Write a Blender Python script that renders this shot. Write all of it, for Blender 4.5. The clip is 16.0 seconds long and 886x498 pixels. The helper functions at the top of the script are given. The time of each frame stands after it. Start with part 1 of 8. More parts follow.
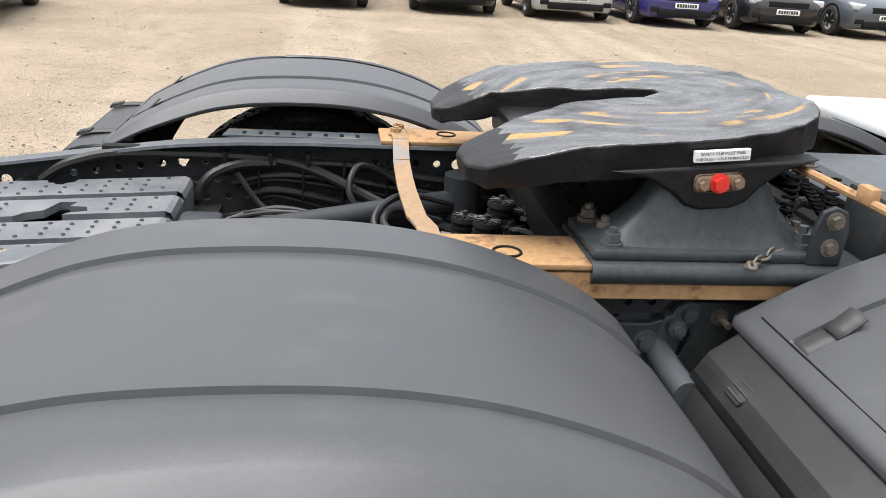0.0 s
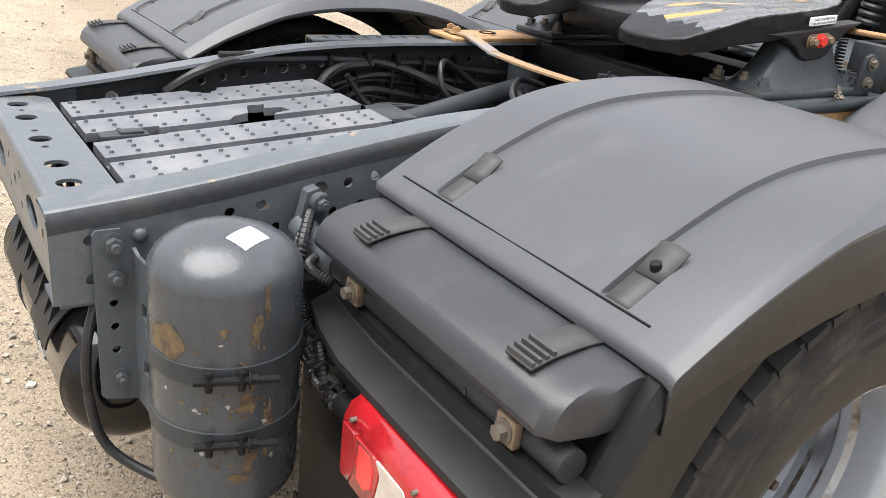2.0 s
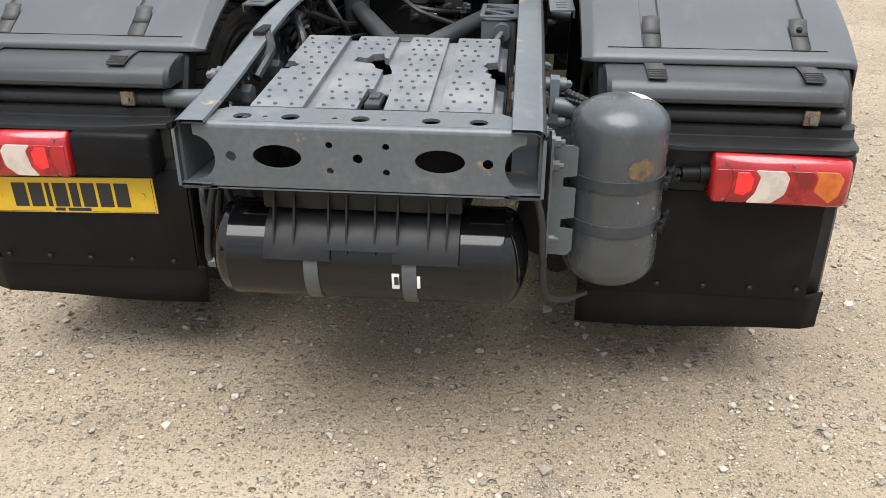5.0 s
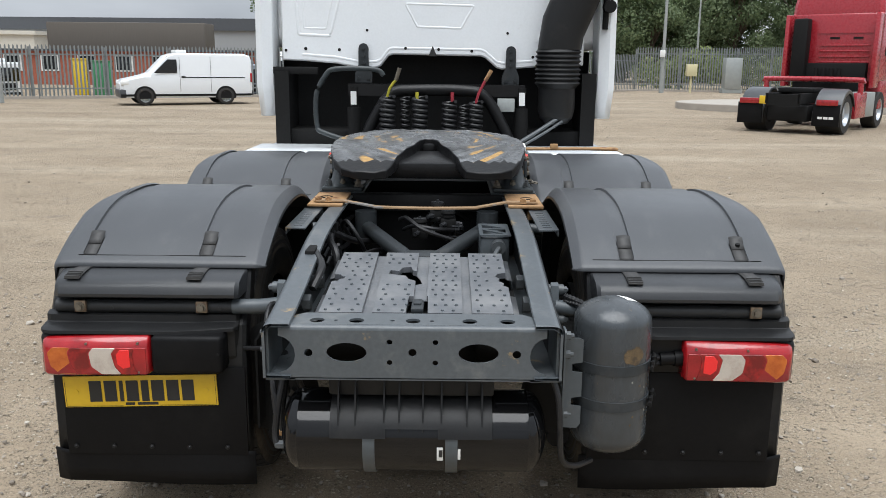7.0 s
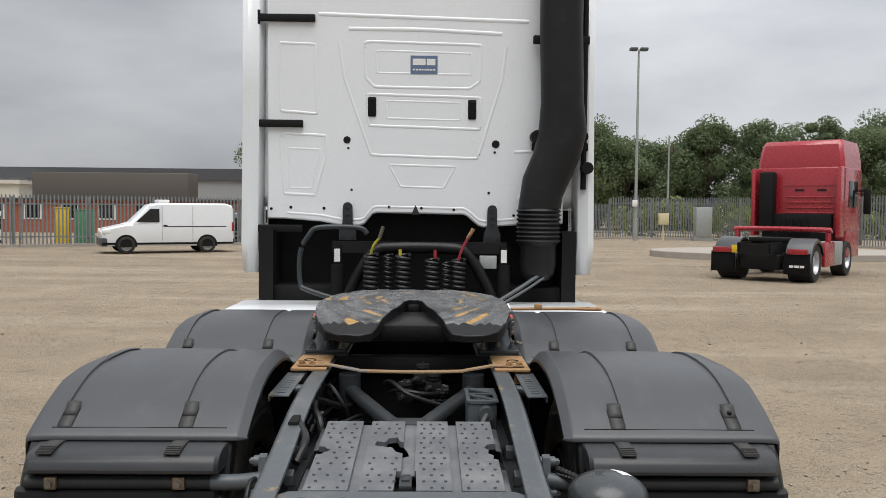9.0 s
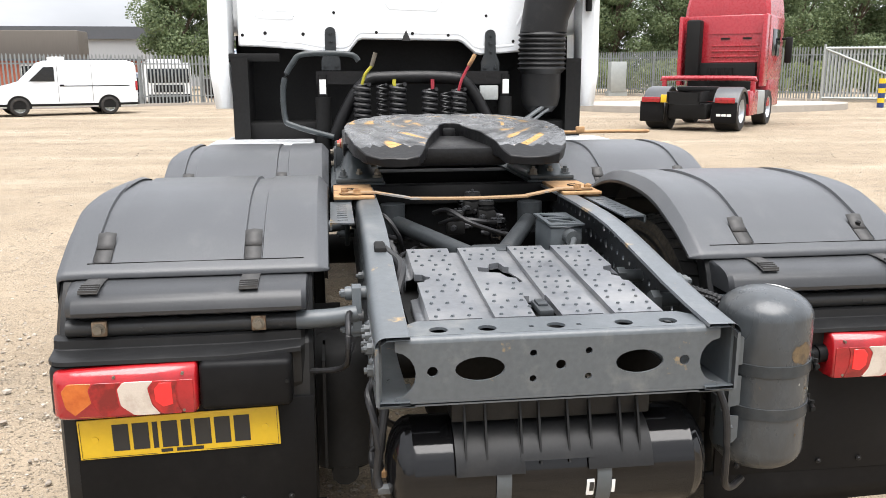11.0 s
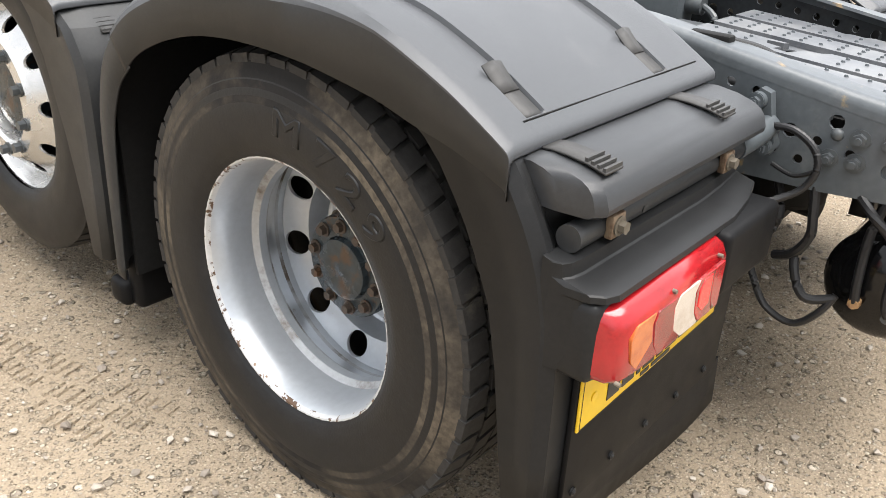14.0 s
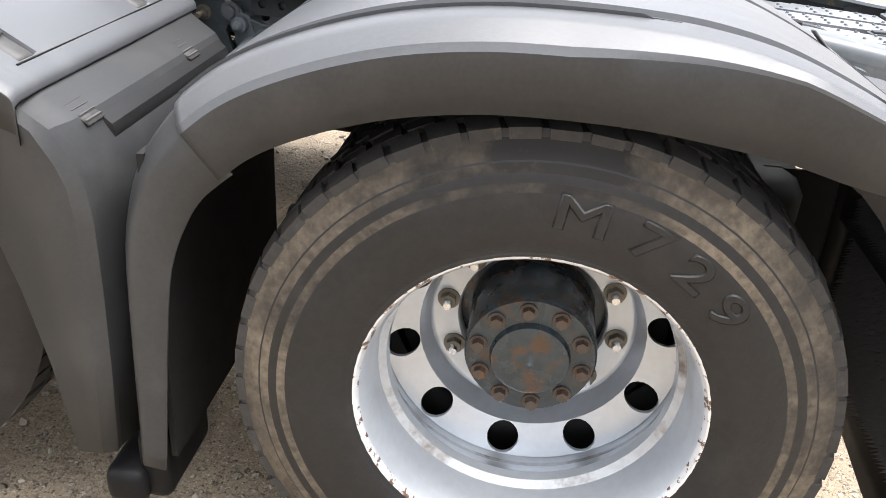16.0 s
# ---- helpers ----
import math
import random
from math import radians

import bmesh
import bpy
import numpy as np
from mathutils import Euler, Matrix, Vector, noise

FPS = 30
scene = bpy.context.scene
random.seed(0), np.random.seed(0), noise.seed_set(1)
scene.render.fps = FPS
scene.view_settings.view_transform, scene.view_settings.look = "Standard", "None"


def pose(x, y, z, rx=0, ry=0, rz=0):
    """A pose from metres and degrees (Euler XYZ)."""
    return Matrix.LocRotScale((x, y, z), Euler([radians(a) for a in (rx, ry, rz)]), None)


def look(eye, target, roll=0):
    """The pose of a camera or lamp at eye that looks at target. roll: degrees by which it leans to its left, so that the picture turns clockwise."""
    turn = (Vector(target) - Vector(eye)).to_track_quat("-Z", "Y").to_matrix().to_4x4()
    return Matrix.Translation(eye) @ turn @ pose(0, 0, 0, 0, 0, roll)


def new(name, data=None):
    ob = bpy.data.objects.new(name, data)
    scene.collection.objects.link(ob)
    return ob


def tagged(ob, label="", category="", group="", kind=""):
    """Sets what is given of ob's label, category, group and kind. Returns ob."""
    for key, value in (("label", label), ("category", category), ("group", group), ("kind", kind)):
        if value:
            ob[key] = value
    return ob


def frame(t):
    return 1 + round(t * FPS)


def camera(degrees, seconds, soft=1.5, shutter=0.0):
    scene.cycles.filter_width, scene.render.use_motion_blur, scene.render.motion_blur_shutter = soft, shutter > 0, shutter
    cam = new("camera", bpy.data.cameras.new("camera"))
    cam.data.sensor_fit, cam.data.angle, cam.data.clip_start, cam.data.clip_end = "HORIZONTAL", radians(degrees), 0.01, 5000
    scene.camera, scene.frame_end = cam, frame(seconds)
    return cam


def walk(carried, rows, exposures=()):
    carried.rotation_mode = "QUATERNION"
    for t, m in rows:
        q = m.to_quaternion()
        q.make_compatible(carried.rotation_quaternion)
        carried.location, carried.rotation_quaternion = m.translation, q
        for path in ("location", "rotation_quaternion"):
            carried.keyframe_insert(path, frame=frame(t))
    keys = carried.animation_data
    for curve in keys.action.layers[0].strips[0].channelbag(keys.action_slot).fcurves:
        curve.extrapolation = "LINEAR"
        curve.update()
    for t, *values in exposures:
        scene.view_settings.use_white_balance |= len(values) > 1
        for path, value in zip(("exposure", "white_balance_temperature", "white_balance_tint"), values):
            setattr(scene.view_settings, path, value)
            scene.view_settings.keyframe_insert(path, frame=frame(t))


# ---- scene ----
cam = camera(56.3, 16.0, soft=0.85)
PATH = [
    (0, (1.841, 1.147, 1.607), (-0.006, 1.419, 0.891), 4.1),
    (0.5, (1.892, 0.868, 1.581), (0.04, 1.164, 0.888), 3.8),
    (1, (1.887, 0.522, 1.517), (0.057, 0.904, 0.805), 4.4),
    (1.5, (1.769, 0.161, 1.472), (0.018, 0.799, 0.746), 4.9),
    (2, (1.753, -0.197, 1.453), (0.256, 0.879, 0.677), 6.4),
    (2.5, (1.6, -0.484, 1.399), (0.366, 0.865, 0.589), 6.1),
    (3, (1.37, -0.832, 1.377), (0.364, 0.681, 0.54), 5.2),
    (3.5, (1.123, -1.114, 1.377), (0.383, 0.531, 0.512), 4.2),
    (4, (0.842, -1.338, 1.417), (0.362, 0.396, 0.544), 2.0),
    (4.2, (0.729, -1.424, 1.444), (0.333, 0.319, 0.545), 1.2),
    (6.3, (0.117, -2.195, 1.596), (0.081, -0.32, 0.901), 0.8),
    (6.5, (0.122, -2.225, 1.621), (0.088, -0.325, 0.995), 0.8),
    (7, (0.098, -2.254, 1.667), (0.087, -0.303, 1.228), 0.5),
    (7.5, (0.098, -2.241, 1.708), (0.115, -0.26, 1.43), 0.9),
    (8, (0.091, -2.239, 1.747), (0.13, -0.242, 1.632), 1.0),
    (10.3, (-0.146, -2.055, 1.677), (-0.107, -0.057, 1.589), -0.2),
    (10.5, (-0.251, -1.993, 1.638), (-0.149, -0.006, 1.427), -0.7),
    (11, (-0.51, -1.767, 1.517), (-0.253, 0.171, 1.098), -0.1),
    (11.5, (-0.852, -1.475, 1.453), (-0.423, 0.403, 0.916), 1.0),
    (12, (-1.169, -1.256, 1.419), (-0.472, 0.49, 0.736), 1.8),
    (12.5, (-1.474, -0.954, 1.373), (-0.563, 0.649, 0.597), 2.6),
    (13, (-1.766, -0.712, 1.368), (-0.632, 0.71, 0.537), 3.7),
    (13.5, (-2.005, -0.478, 1.355), (-0.726, 0.787, 0.481), 4.0),
    (14, (-2.181, -0.158, 1.394), (-0.81, 0.988, 0.495), 2.8),
    (14.5, (-2.386, 0.135, 1.426), (-0.909, 1.147, 0.534), 2.7),
    (15, (-2.454, 0.482, 1.407), (-0.916, 1.333, 0.453), 3.8),
    (15.5, (-2.4, 0.818, 1.404), (-0.743, 1.368, 0.429), 5.9),
    (16, (-2.335, 1.125, 1.388), (-0.575, 1.296, 0.454), 3.9),
]
walk(cam, [(t, look(eye, target, roll)) for t, eye, target, roll in PATH], exposures=((0.0, 0.28, 6400, 12), (1.5, 0.36, 6400, 12), (2.5, 0.68, 6450, 12), (3.5, 0.64, 6600, 11), (4.2, 0.58, 6550, 11), (6.3, -0.24, 5900, 9), (7.0, -0.34, 6050, 9), (7.5, -0.45, 6300, 11), (8.0, -0.55, 6400, 11), (10.3, -0.7, 6400, 11), (10.6, -0.35, 6400, 11), (11.0, 0.48, 6400, 12), (11.5, 0.56, 6450, 11), (12.5, 0.72, 6500, 12), (13.4, 0.8, 6500, 12), (14.0, 0.66, 6500, 11), (15.3, 0.78, 6450, 12), (16.0, 1.3, 6400, 13)))

# ---- world and light: a bright overcast day ----
world = bpy.data.worlds.new("overcast_sky")
scene.world = world
world.use_nodes = True
wn, wl = world.node_tree.nodes, world.node_tree.links
wn.clear()
w_out = wn.new("ShaderNodeOutputWorld")
w_bg = wn.new("ShaderNodeBackground")
w_sky = wn.new("ShaderNodeTexSky")
w_sky.sky_type = "NISHITA"
w_sky.sun_disc = False
w_sky.sun_elevation, w_sky.sun_rotation = radians(72), radians(180)
w_sky.dust_density, w_sky.ozone_density = 4.0, 1.0
w_co = wn.new("ShaderNodeTexCoord")
w_map = wn.new("ShaderNodeMapping")
w_map.inputs["Scale"].default_value = (1.0, 1.0, 3.2)
w_noise = wn.new("ShaderNodeTexNoise")
w_noise.inputs["Scale"].default_value, w_noise.inputs["Detail"].default_value = 2.2, 7.0
w_noise.inputs["Roughness"].default_value = 0.52
w_ramp = wn.new("ShaderNodeValToRGB")
w_ramp.color_ramp.elements[0].position, w_ramp.color_ramp.elements[0].color = 0.36, (6.5, 6.75, 7.05, 1)
w_ramp.color_ramp.elements[1].position, w_ramp.color_ramp.elements[1].color = 0.66, (9.6, 9.8, 10.0, 1)
w_mix = wn.new("ShaderNodeMix")
w_mix.data_type = "RGBA"
w_mix.inputs["Factor"].default_value = 0.93
wl.new(w_co.outputs["Generated"], w_map.inputs["Vector"])
wl.new(w_map.outputs["Vector"], w_noise.inputs["Vector"])
wl.new(w_noise.outputs["Fac"], w_ramp.inputs["Fac"])
wl.new(w_sky.outputs["Color"], w_mix.inputs["A"])
wl.new(w_ramp.outputs["Color"], w_mix.inputs["B"])
w_sep = wn.new("ShaderNodeSeparateXYZ")
wl.new(w_co.outputs["Generated"], w_sep.inputs["Vector"])
w_up = wn.new("ShaderNodeMapRange")
w_up.inputs["To Min"].default_value, w_up.inputs["To Max"].default_value = 0.98, 2.1
wl.new(w_sep.outputs["Z"], w_up.inputs["Value"])
w_mul = wn.new("ShaderNodeVectorMath")
w_mul.operation = "SCALE"
wl.new(w_mix.outputs["Result"], w_mul.inputs[0])
# brighter cloud round the hidden sun's side
w_dot = wn.new("ShaderNodeVectorMath")
w_dot.operation = "DOT_PRODUCT"
w_dot.inputs[1].default_value = (0.72, 0.58, 0.38)
wl.new(w_co.outputs["Generated"], w_dot.inputs[0])
w_glow = wn.new("ShaderNodeMapRange")
w_glow.inputs["From Min"].default_value, w_glow.inputs["From Max"].default_value = 0.45, 1.0
w_glow.inputs["To Min"].default_value, w_glow.inputs["To Max"].default_value = 1.0, 1.5
wl.new(w_dot.outputs["Value"], w_glow.inputs["Value"])
w_both = wn.new("ShaderNodeMath")
w_both.operation = "MULTIPLY"
wl.new(w_up.outputs["Result"], w_both.inputs[0])
wl.new(w_glow.outputs["Result"], w_both.inputs[1])
wl.new(w_both.outputs["Value"], w_mul.inputs["Scale"])
wl.new(w_mul.outputs["Vector"], w_bg.inputs["Color"])
w_bg.inputs["Strength"].default_value = 0.085
wl.new(w_bg.outputs["Background"], w_out.inputs["Surface"])

sun = new("sun", bpy.data.lights.new("sun", "SUN"))
sun.data.energy, sun.data.angle, sun.data.color = 4.6, radians(55), (1.0, 0.97, 0.92)
sun.matrix_world = look((0.0, -3.8, 12), (0, 0, 0))


# ---- materials ----
def material(name, colour, rough=0.5, metal=0.0, vary=0.12, grain=60.0, bump=0.15, bump_scale=200.0, blot=None, blot_at=(0.62, 0.70),
             blot_scale=6.0, rough_vary=0.12, coat=0.0, spec=0.5, dust=None, piece=0.0, stretch=(1, 1, 1)):
    """A procedural surface: two scales of colour variation, relief, and spots of a second colour."""
    m = bpy.data.materials.new(name)
    m.use_nodes = True
    n, l = m.node_tree.nodes, m.node_tree.links
    p = n["Principled BSDF"]
    co = n.new("ShaderNodeTexCoord")
    mp = n.new("ShaderNodeMapping")
    mp.inputs["Scale"].default_value = stretch
    l.new(co.outputs["Object"], mp.inputs["Vector"])

    def noise_tex(scale, detail=4.0, roughness=0.55):
        t = n.new("ShaderNodeTexNoise")
        t.inputs["Scale"].default_value, t.inputs["Detail"].default_value, t.inputs["Roughness"].default_value = scale, detail, roughness
        l.new(mp.outputs["Vector"], t.inputs["Vector"])
        return t

    def mix(a, b, factor):
        x = n.new("ShaderNodeMix")
        x.data_type = "RGBA"
        for key, v in (("A", a), ("B", b)):
            if isinstance(v, tuple):
                x.inputs[key].default_value = (*v, 1)
            else:
                l.new(v, x.inputs[key])
        if isinstance(factor, float):
            x.inputs["Factor"].default_value = factor
        else:
            l.new(factor, x.inputs["Factor"])
        return x.outputs["Result"]

    def ramp(src, lo, hi):
        r = n.new("ShaderNodeMapRange")
        r.inputs["From Min"].default_value, r.inputs["From Max"].default_value = lo, hi
        l.new(src, r.inputs["Value"])
        return r.outputs["Result"]

    dark = tuple(c * (1 - vary) for c in colour)
    light = tuple(min(1.0, c * (1 + vary)) for c in colour)
    big = noise_tex(3.5, 5.0)
    fine = noise_tex(grain, 3.0)
    base = mix(dark, light, ramp(big.outputs["Fac"], 0.3, 0.7))
    base = mix(base, mix(dark, light, ramp(fine.outputs["Fac"], 0.35, 0.65)), 0.5)
    if piece:
        info = n.new("ShaderNodeObjectInfo")
        base = mix(base, tuple(min(1.0, c * (1 + piece)) for c in colour), info.outputs["Random"])
    if dust:
        d = noise_tex(7.0, 8.0, 0.65)
        base = mix(base, dust[0], ramp(d.outputs["Fac"], dust[1], dust[2]))
    if blot:
        s = noise_tex(blot_scale, 8.0, 0.62)
        base = mix(base, blot, ramp(s.outputs["Fac"], *blot_at))
    l.new(base, p.inputs["Base Color"])
    rr = n.new("ShaderNodeMapRange")
    rr.inputs["To Min"].default_value, rr.inputs["To Max"].default_value = max(0.03, rough - rough_vary), min(1.0, rough + rough_vary)
    l.new(noise_tex(14.0, 6.0).outputs["Fac"], rr.inputs["Value"])
    l.new(rr.outputs["Result"], p.inputs["Roughness"])
    p.inputs["Metallic"].default_value = metal
    p.inputs["Coat Weight"].default_value = coat
    p.inputs["Coat Roughness"].default_value = 0.08
    p.inputs["Specular IOR Level"].default_value = spec
    if bump:
        b = n.new("ShaderNodeBump")
        b.inputs["Strength"].default_value, b.inputs["Distance"].default_value = bump, 0.002
        l.new(noise_tex(bump_scale, 4.0).outputs["Fac"], b.inputs["Height"])
        l.new(b.outputs["Normal"], p.inputs["Normal"])
    return m


CHASSIS = material("chassis_paint", (0.066, 0.076, 0.083), 0.38, vary=0.12, bump=0.06, dust=((0.16, 0.15, 0.14), 0.62, 0.95))
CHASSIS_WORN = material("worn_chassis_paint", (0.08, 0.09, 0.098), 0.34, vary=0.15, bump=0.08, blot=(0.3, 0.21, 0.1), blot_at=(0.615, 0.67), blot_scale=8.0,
                        dust=((0.2, 0.2, 0.19), 0.55, 0.85))
TANK_GREY = material("scabby_tank_paint", (0.05, 0.057, 0.063), 0.28, vary=0.15, bump=0.5, bump_scale=45.0, blot=(0.14, 0.095, 0.048), blot_at=(0.69, 0.73), blot_scale=32.0, dust=((0.036, 0.038, 0.039), 0.42, 0.72), stretch=(1, 1, 0.6))
# Lit and shaded copies of one mudguard plastic: tops light, lips and legs dark.
PLASTIC = material("lit_grey_plastic", (0.058, 0.061, 0.066), 0.36, vary=0.09, grain=140.0, bump=0.14, bump_scale=700.0, dust=((0.092, 0.094, 0.098), 0.56, 0.95), spec=0.45, rough_vary=0.05, stretch=(1.6, 0.8, 1))
PLASTIC_LIP = material("dark_shaded_plastic", (0.026, 0.027, 0.028), 0.42, vary=0.16, grain=140.0, bump=0.12, bump_scale=700.0, dust=((0.05, 0.049, 0.048), 0.5, 0.95), spec=0.32)
RAIL_DARK = material("dark_rail_paint", (0.03, 0.033, 0.036), 0.6, vary=0.3, bump=0.2, bump_scale=80.0, dust=((0.055, 0.05, 0.044), 0.5, 0.9), spec=0.25)
PLASTIC_MID = material("dark_moulded_plastic", (0.029, 0.0305, 0.033), 0.36, vary=0.15, grain=140.0, bump=0.14, bump_scale=600.0, dust=((0.055, 0.056, 0.058), 0.54, 0.95), spec=0.42, rough_vary=0.06)
STRAP = material("strap_rubber", (0.04, 0.039, 0.038), 0.6, vary=0.2, bump=0.1)
PLASTIC_DARK = material("black_plastic", (0.0065, 0.0065, 0.007), 0.5, vary=0.2, bump=0.1, bump_scale=500.0, dust=((0.014, 0.0135, 0.013), 0.55, 0.95), spec=0.13)
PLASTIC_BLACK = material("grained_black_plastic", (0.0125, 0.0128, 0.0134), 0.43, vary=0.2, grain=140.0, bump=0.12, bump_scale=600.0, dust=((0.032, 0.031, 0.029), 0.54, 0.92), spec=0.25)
DARK_PAINT = material("dark_chassis_paint", (0.03, 0.034, 0.037), 0.45, vary=0.25, bump=0.2, bump_scale=60.0, dust=((0.07, 0.063, 0.055), 0.55, 0.9), spec=0.3)
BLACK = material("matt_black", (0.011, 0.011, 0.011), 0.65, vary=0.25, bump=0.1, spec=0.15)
GLOSS_BLACK = material("gloss_black_paint", (0.005, 0.005, 0.0055), 0.1, vary=0.2, bump=0.03, bump_scale=25.0, rough_vary=0.05, dust=((0.013, 0.012, 0.011), 0.68, 0.98), spec=0.4)
GREASE = material("greased_steel", (0.035, 0.036, 0.038), 0.34, vary=0.3, bump=0.9, bump_scale=28.0, blot=(0.32, 0.19, 0.06), blot_at=(0.675, 0.72), blot_scale=4.5,
                  rough_vary=0.2, dust=((0.11, 0.115, 0.12), 0.45, 0.7), stretch=(1, 3, 1))
GREASE_DARK = material("black_grease", (0.008, 0.008, 0.0085), 0.38, vary=0.3, bump=1.0, bump_scale=45.0, spec=0.28)
RUST = material("rusty_steel", (0.34, 0.2, 0.09), 0.75, vary=0.25, bump=0.4, bump_scale=90.0, blot=(0.13, 0.055, 0.025), blot_at=(0.55, 0.66), blot_scale=14.0)
CLAMP_RUST = material("brown_clamp_steel", (0.2, 0.145, 0.095), 0.65, 0.2, vary=0.3, bump=0.4, bump_scale=90.0, blot=(0.1, 0.06, 0.035), blot_at=(0.52, 0.62), blot_scale=30.0)
BOLT = material("dull_bolt_steel", (0.16, 0.14, 0.11), 0.5, 0.5, vary=0.3, bump=0.2)
BOLT_GREY = material("painted_bolt", (0.07, 0.077, 0.081), 0.4, 0.1, vary=0.2, bump=0.2)
RUBBER = material("tyre_rubber", (0.03, 0.0285, 0.027), 0.7, vary=0.25, bump=0.4, bump_scale=120.0, dust=((0.16, 0.135, 0.1), 0.58, 0.85), spec=0.25)
SIDEWALL = material("tyre_sidewall", (0.0095, 0.0098, 0.0105), 0.45, vary=0.3, bump=0.25, bump_scale=160.0, dust=((0.03, 0.028, 0.026), 0.56, 0.95), spec=0.34)
DUSTY_RUBBER = material("dusty_rubber_shoulder", (0.1, 0.083, 0.062), 0.85, vary=0.5, bump=0.5, bump_scale=90.0, blot=(0.019, 0.018, 0.0175), blot_at=(0.4, 0.6), blot_scale=3.0, spec=0.2)
RIM = material("silver_rim_paint", (0.49, 0.52, 0.555), 0.3, 0.55, vary=0.06, bump=0.04, bump_scale=60.0, blot=(0.24, 0.19, 0.14), blot_at=(0.7, 0.8), blot_scale=18.0, rough_vary=0.03)
RIM_STEP = material("dirty_rim_step", (0.4, 0.41, 0.42), 0.45, 0.4, vary=0.15, bump=0.3, bump_scale=80.0, blot=(0.12, 0.09, 0.065), blot_at=(0.5, 0.64), blot_scale=9.0)
TANK_RUST = material("rusty_bare_patch", (0.115, 0.078, 0.038), 0.8, vary=0.35, bump=0.6, bump_scale=120.0, blot=(0.05, 0.035, 0.022), blot_at=(0.45, 0.62), blot_scale=45.0)
BARE_PAINT = material("pale_flaked_primer", (0.26, 0.26, 0.24), 0.6, vary=0.25, bump=0.4, bump_scale=120.0)
# Grey raised in place of the light that bristle tips catch.
LIT_BRISTLE = material("lit_bristle", (0.06, 0.057, 0.054), 0.6, vary=0.25, bump=0.0)
SLATE = material("dark_slate_paint", (0.036, 0.043, 0.046), 0.38, vary=0.3, bump=0.25, bump_scale=50.0, dust=((0.075, 0.07, 0.062), 0.58, 0.92), blot=(0.1, 0.05, 0.028), blot_at=(0.68, 0.73), blot_scale=9.0, spec=0.35)
CHROME = material("bright_rim", (0.66, 0.66, 0.65), 0.26, 0.75, vary=0.05, bump=0.03)
RIM_EDGE = material("chipped_rim_edge", (0.56, 0.57, 0.58), 0.35, 0.3, vary=0.1, bump=0.3, bump_scale=80.0, blot=(0.11, 0.065, 0.04), blot_at=(0.54, 0.58), blot_scale=45.0)
HUB = material("hub_paint", (0.03, 0.04, 0.046), 0.26, 0.2, vary=0.35, bump=0.8, bump_scale=45.0, blot=(0.07, 0.042, 0.026), blot_at=(0.52, 0.62), blot_scale=22.0, rough_vary=0.15)
HUB_BOLT = material("rusty_hub_bolt", (0.058, 0.043, 0.033), 0.5, 0.2, vary=0.4, bump=0.4, bump_scale=90.0, blot=(0.1, 0.05, 0.025), blot_at=(0.52, 0.64), blot_scale=40.0)
WHITE = material("white_cab_paint", (0.76, 0.785, 0.805), 0.25, vary=0.03, bump=0.0, coat=0.3, rough_vary=0.05, dust=((0.55, 0.54, 0.52), 0.62, 1.1))
# Blotches in the lens colours stand in for glints off the reflectors behind.
LENS_RED = material("red_lens", (0.25, 0.008, 0.011), 0.09, vary=0.2, grain=220.0, blot=(0.36, 0.012, 0.016), blot_at=(0.4, 0.65), blot_scale=14.0, bump=0.12, bump_scale=300.0, coat=0.5)
LENS_DEEP = material("deep_red_lens", (0.15, 0.004, 0.005), 0.09, vary=0.2, grain=300.0, blot=(0.4, 0.01, 0.012), blot_at=(0.42, 0.66), blot_scale=22.0, bump=0.12, bump_scale=420.0, coat=0.6)
LENS_BRIGHT = material("bright_red_lens", (0.8, 0.02, 0.022), 0.1, vary=0.1, grain=300.0, bump=0.3, bump_scale=420.0, coat=0.6)
LENS_AMBER = material("amber_lens", (0.36, 0.07, 0.008), 0.1, vary=0.15, grain=300.0, blot=(0.52, 0.13, 0.02), blot_at=(0.4, 0.65), blot_scale=20.0, bump=0.15, bump_scale=420.0, coat=0.6)
LENS_CLEAR = material("clear_lens", (0.5, 0.44, 0.38), 0.1, vary=0.1, grain=300.0, blot=(0.36, 0.29, 0.24), blot_at=(0.45, 0.7), blot_scale=18.0, bump=0.15, bump_scale=420.0, coat=0.6)
HOSE_YELLOW = material("yellow_green_sleeve", (0.4, 0.36, 0.03), 0.5, vary=0.2, bump=0.1)
HOSE_RED = material("dull_red_sleeve", (0.3, 0.025, 0.04), 0.5, vary=0.2, bump=0.1)
YELLOW = material("yellow_plate", (0.72, 0.47, 0.02), 0.35, vary=0.05, bump=0.0)
LABEL = material("white_label", (0.75, 0.75, 0.73), 0.5, vary=0.04, bump=0.0)
INK = material("black_ink", (0.02, 0.02, 0.02), 0.5, vary=0.05, bump=0.0)
HOSE = material("black_hose", (0.016, 0.016, 0.017), 0.42, vary=0.2, bump=0.15, spec=0.35)
RED_PIN = material("red_painted_pin", (0.6, 0.03, 0.02), 0.4, vary=0.15, bump=0.1)
RED_PAINT = material("red_cab_paint", (0.34, 0.022, 0.032), 0.28, vary=0.06, bump=0.0, coat=0.4)
GLASS = material("dark_glass", (0.012, 0.014, 0.016), 0.05, vary=0.1, bump=0.0)
FENCE_STEEL = material("weathered_fence_steel", (0.2, 0.215, 0.215), 0.6, 0.3, vary=0.2, bump=0.05)
GALV = material("galvanised_steel", (0.36, 0.38, 0.37), 0.5, 0.5, vary=0.12, bump=0.05)
CONCRETE = material("concrete", (0.34, 0.31, 0.27), 0.9, vary=0.15, bump=0.4, bump_scale=40.0)


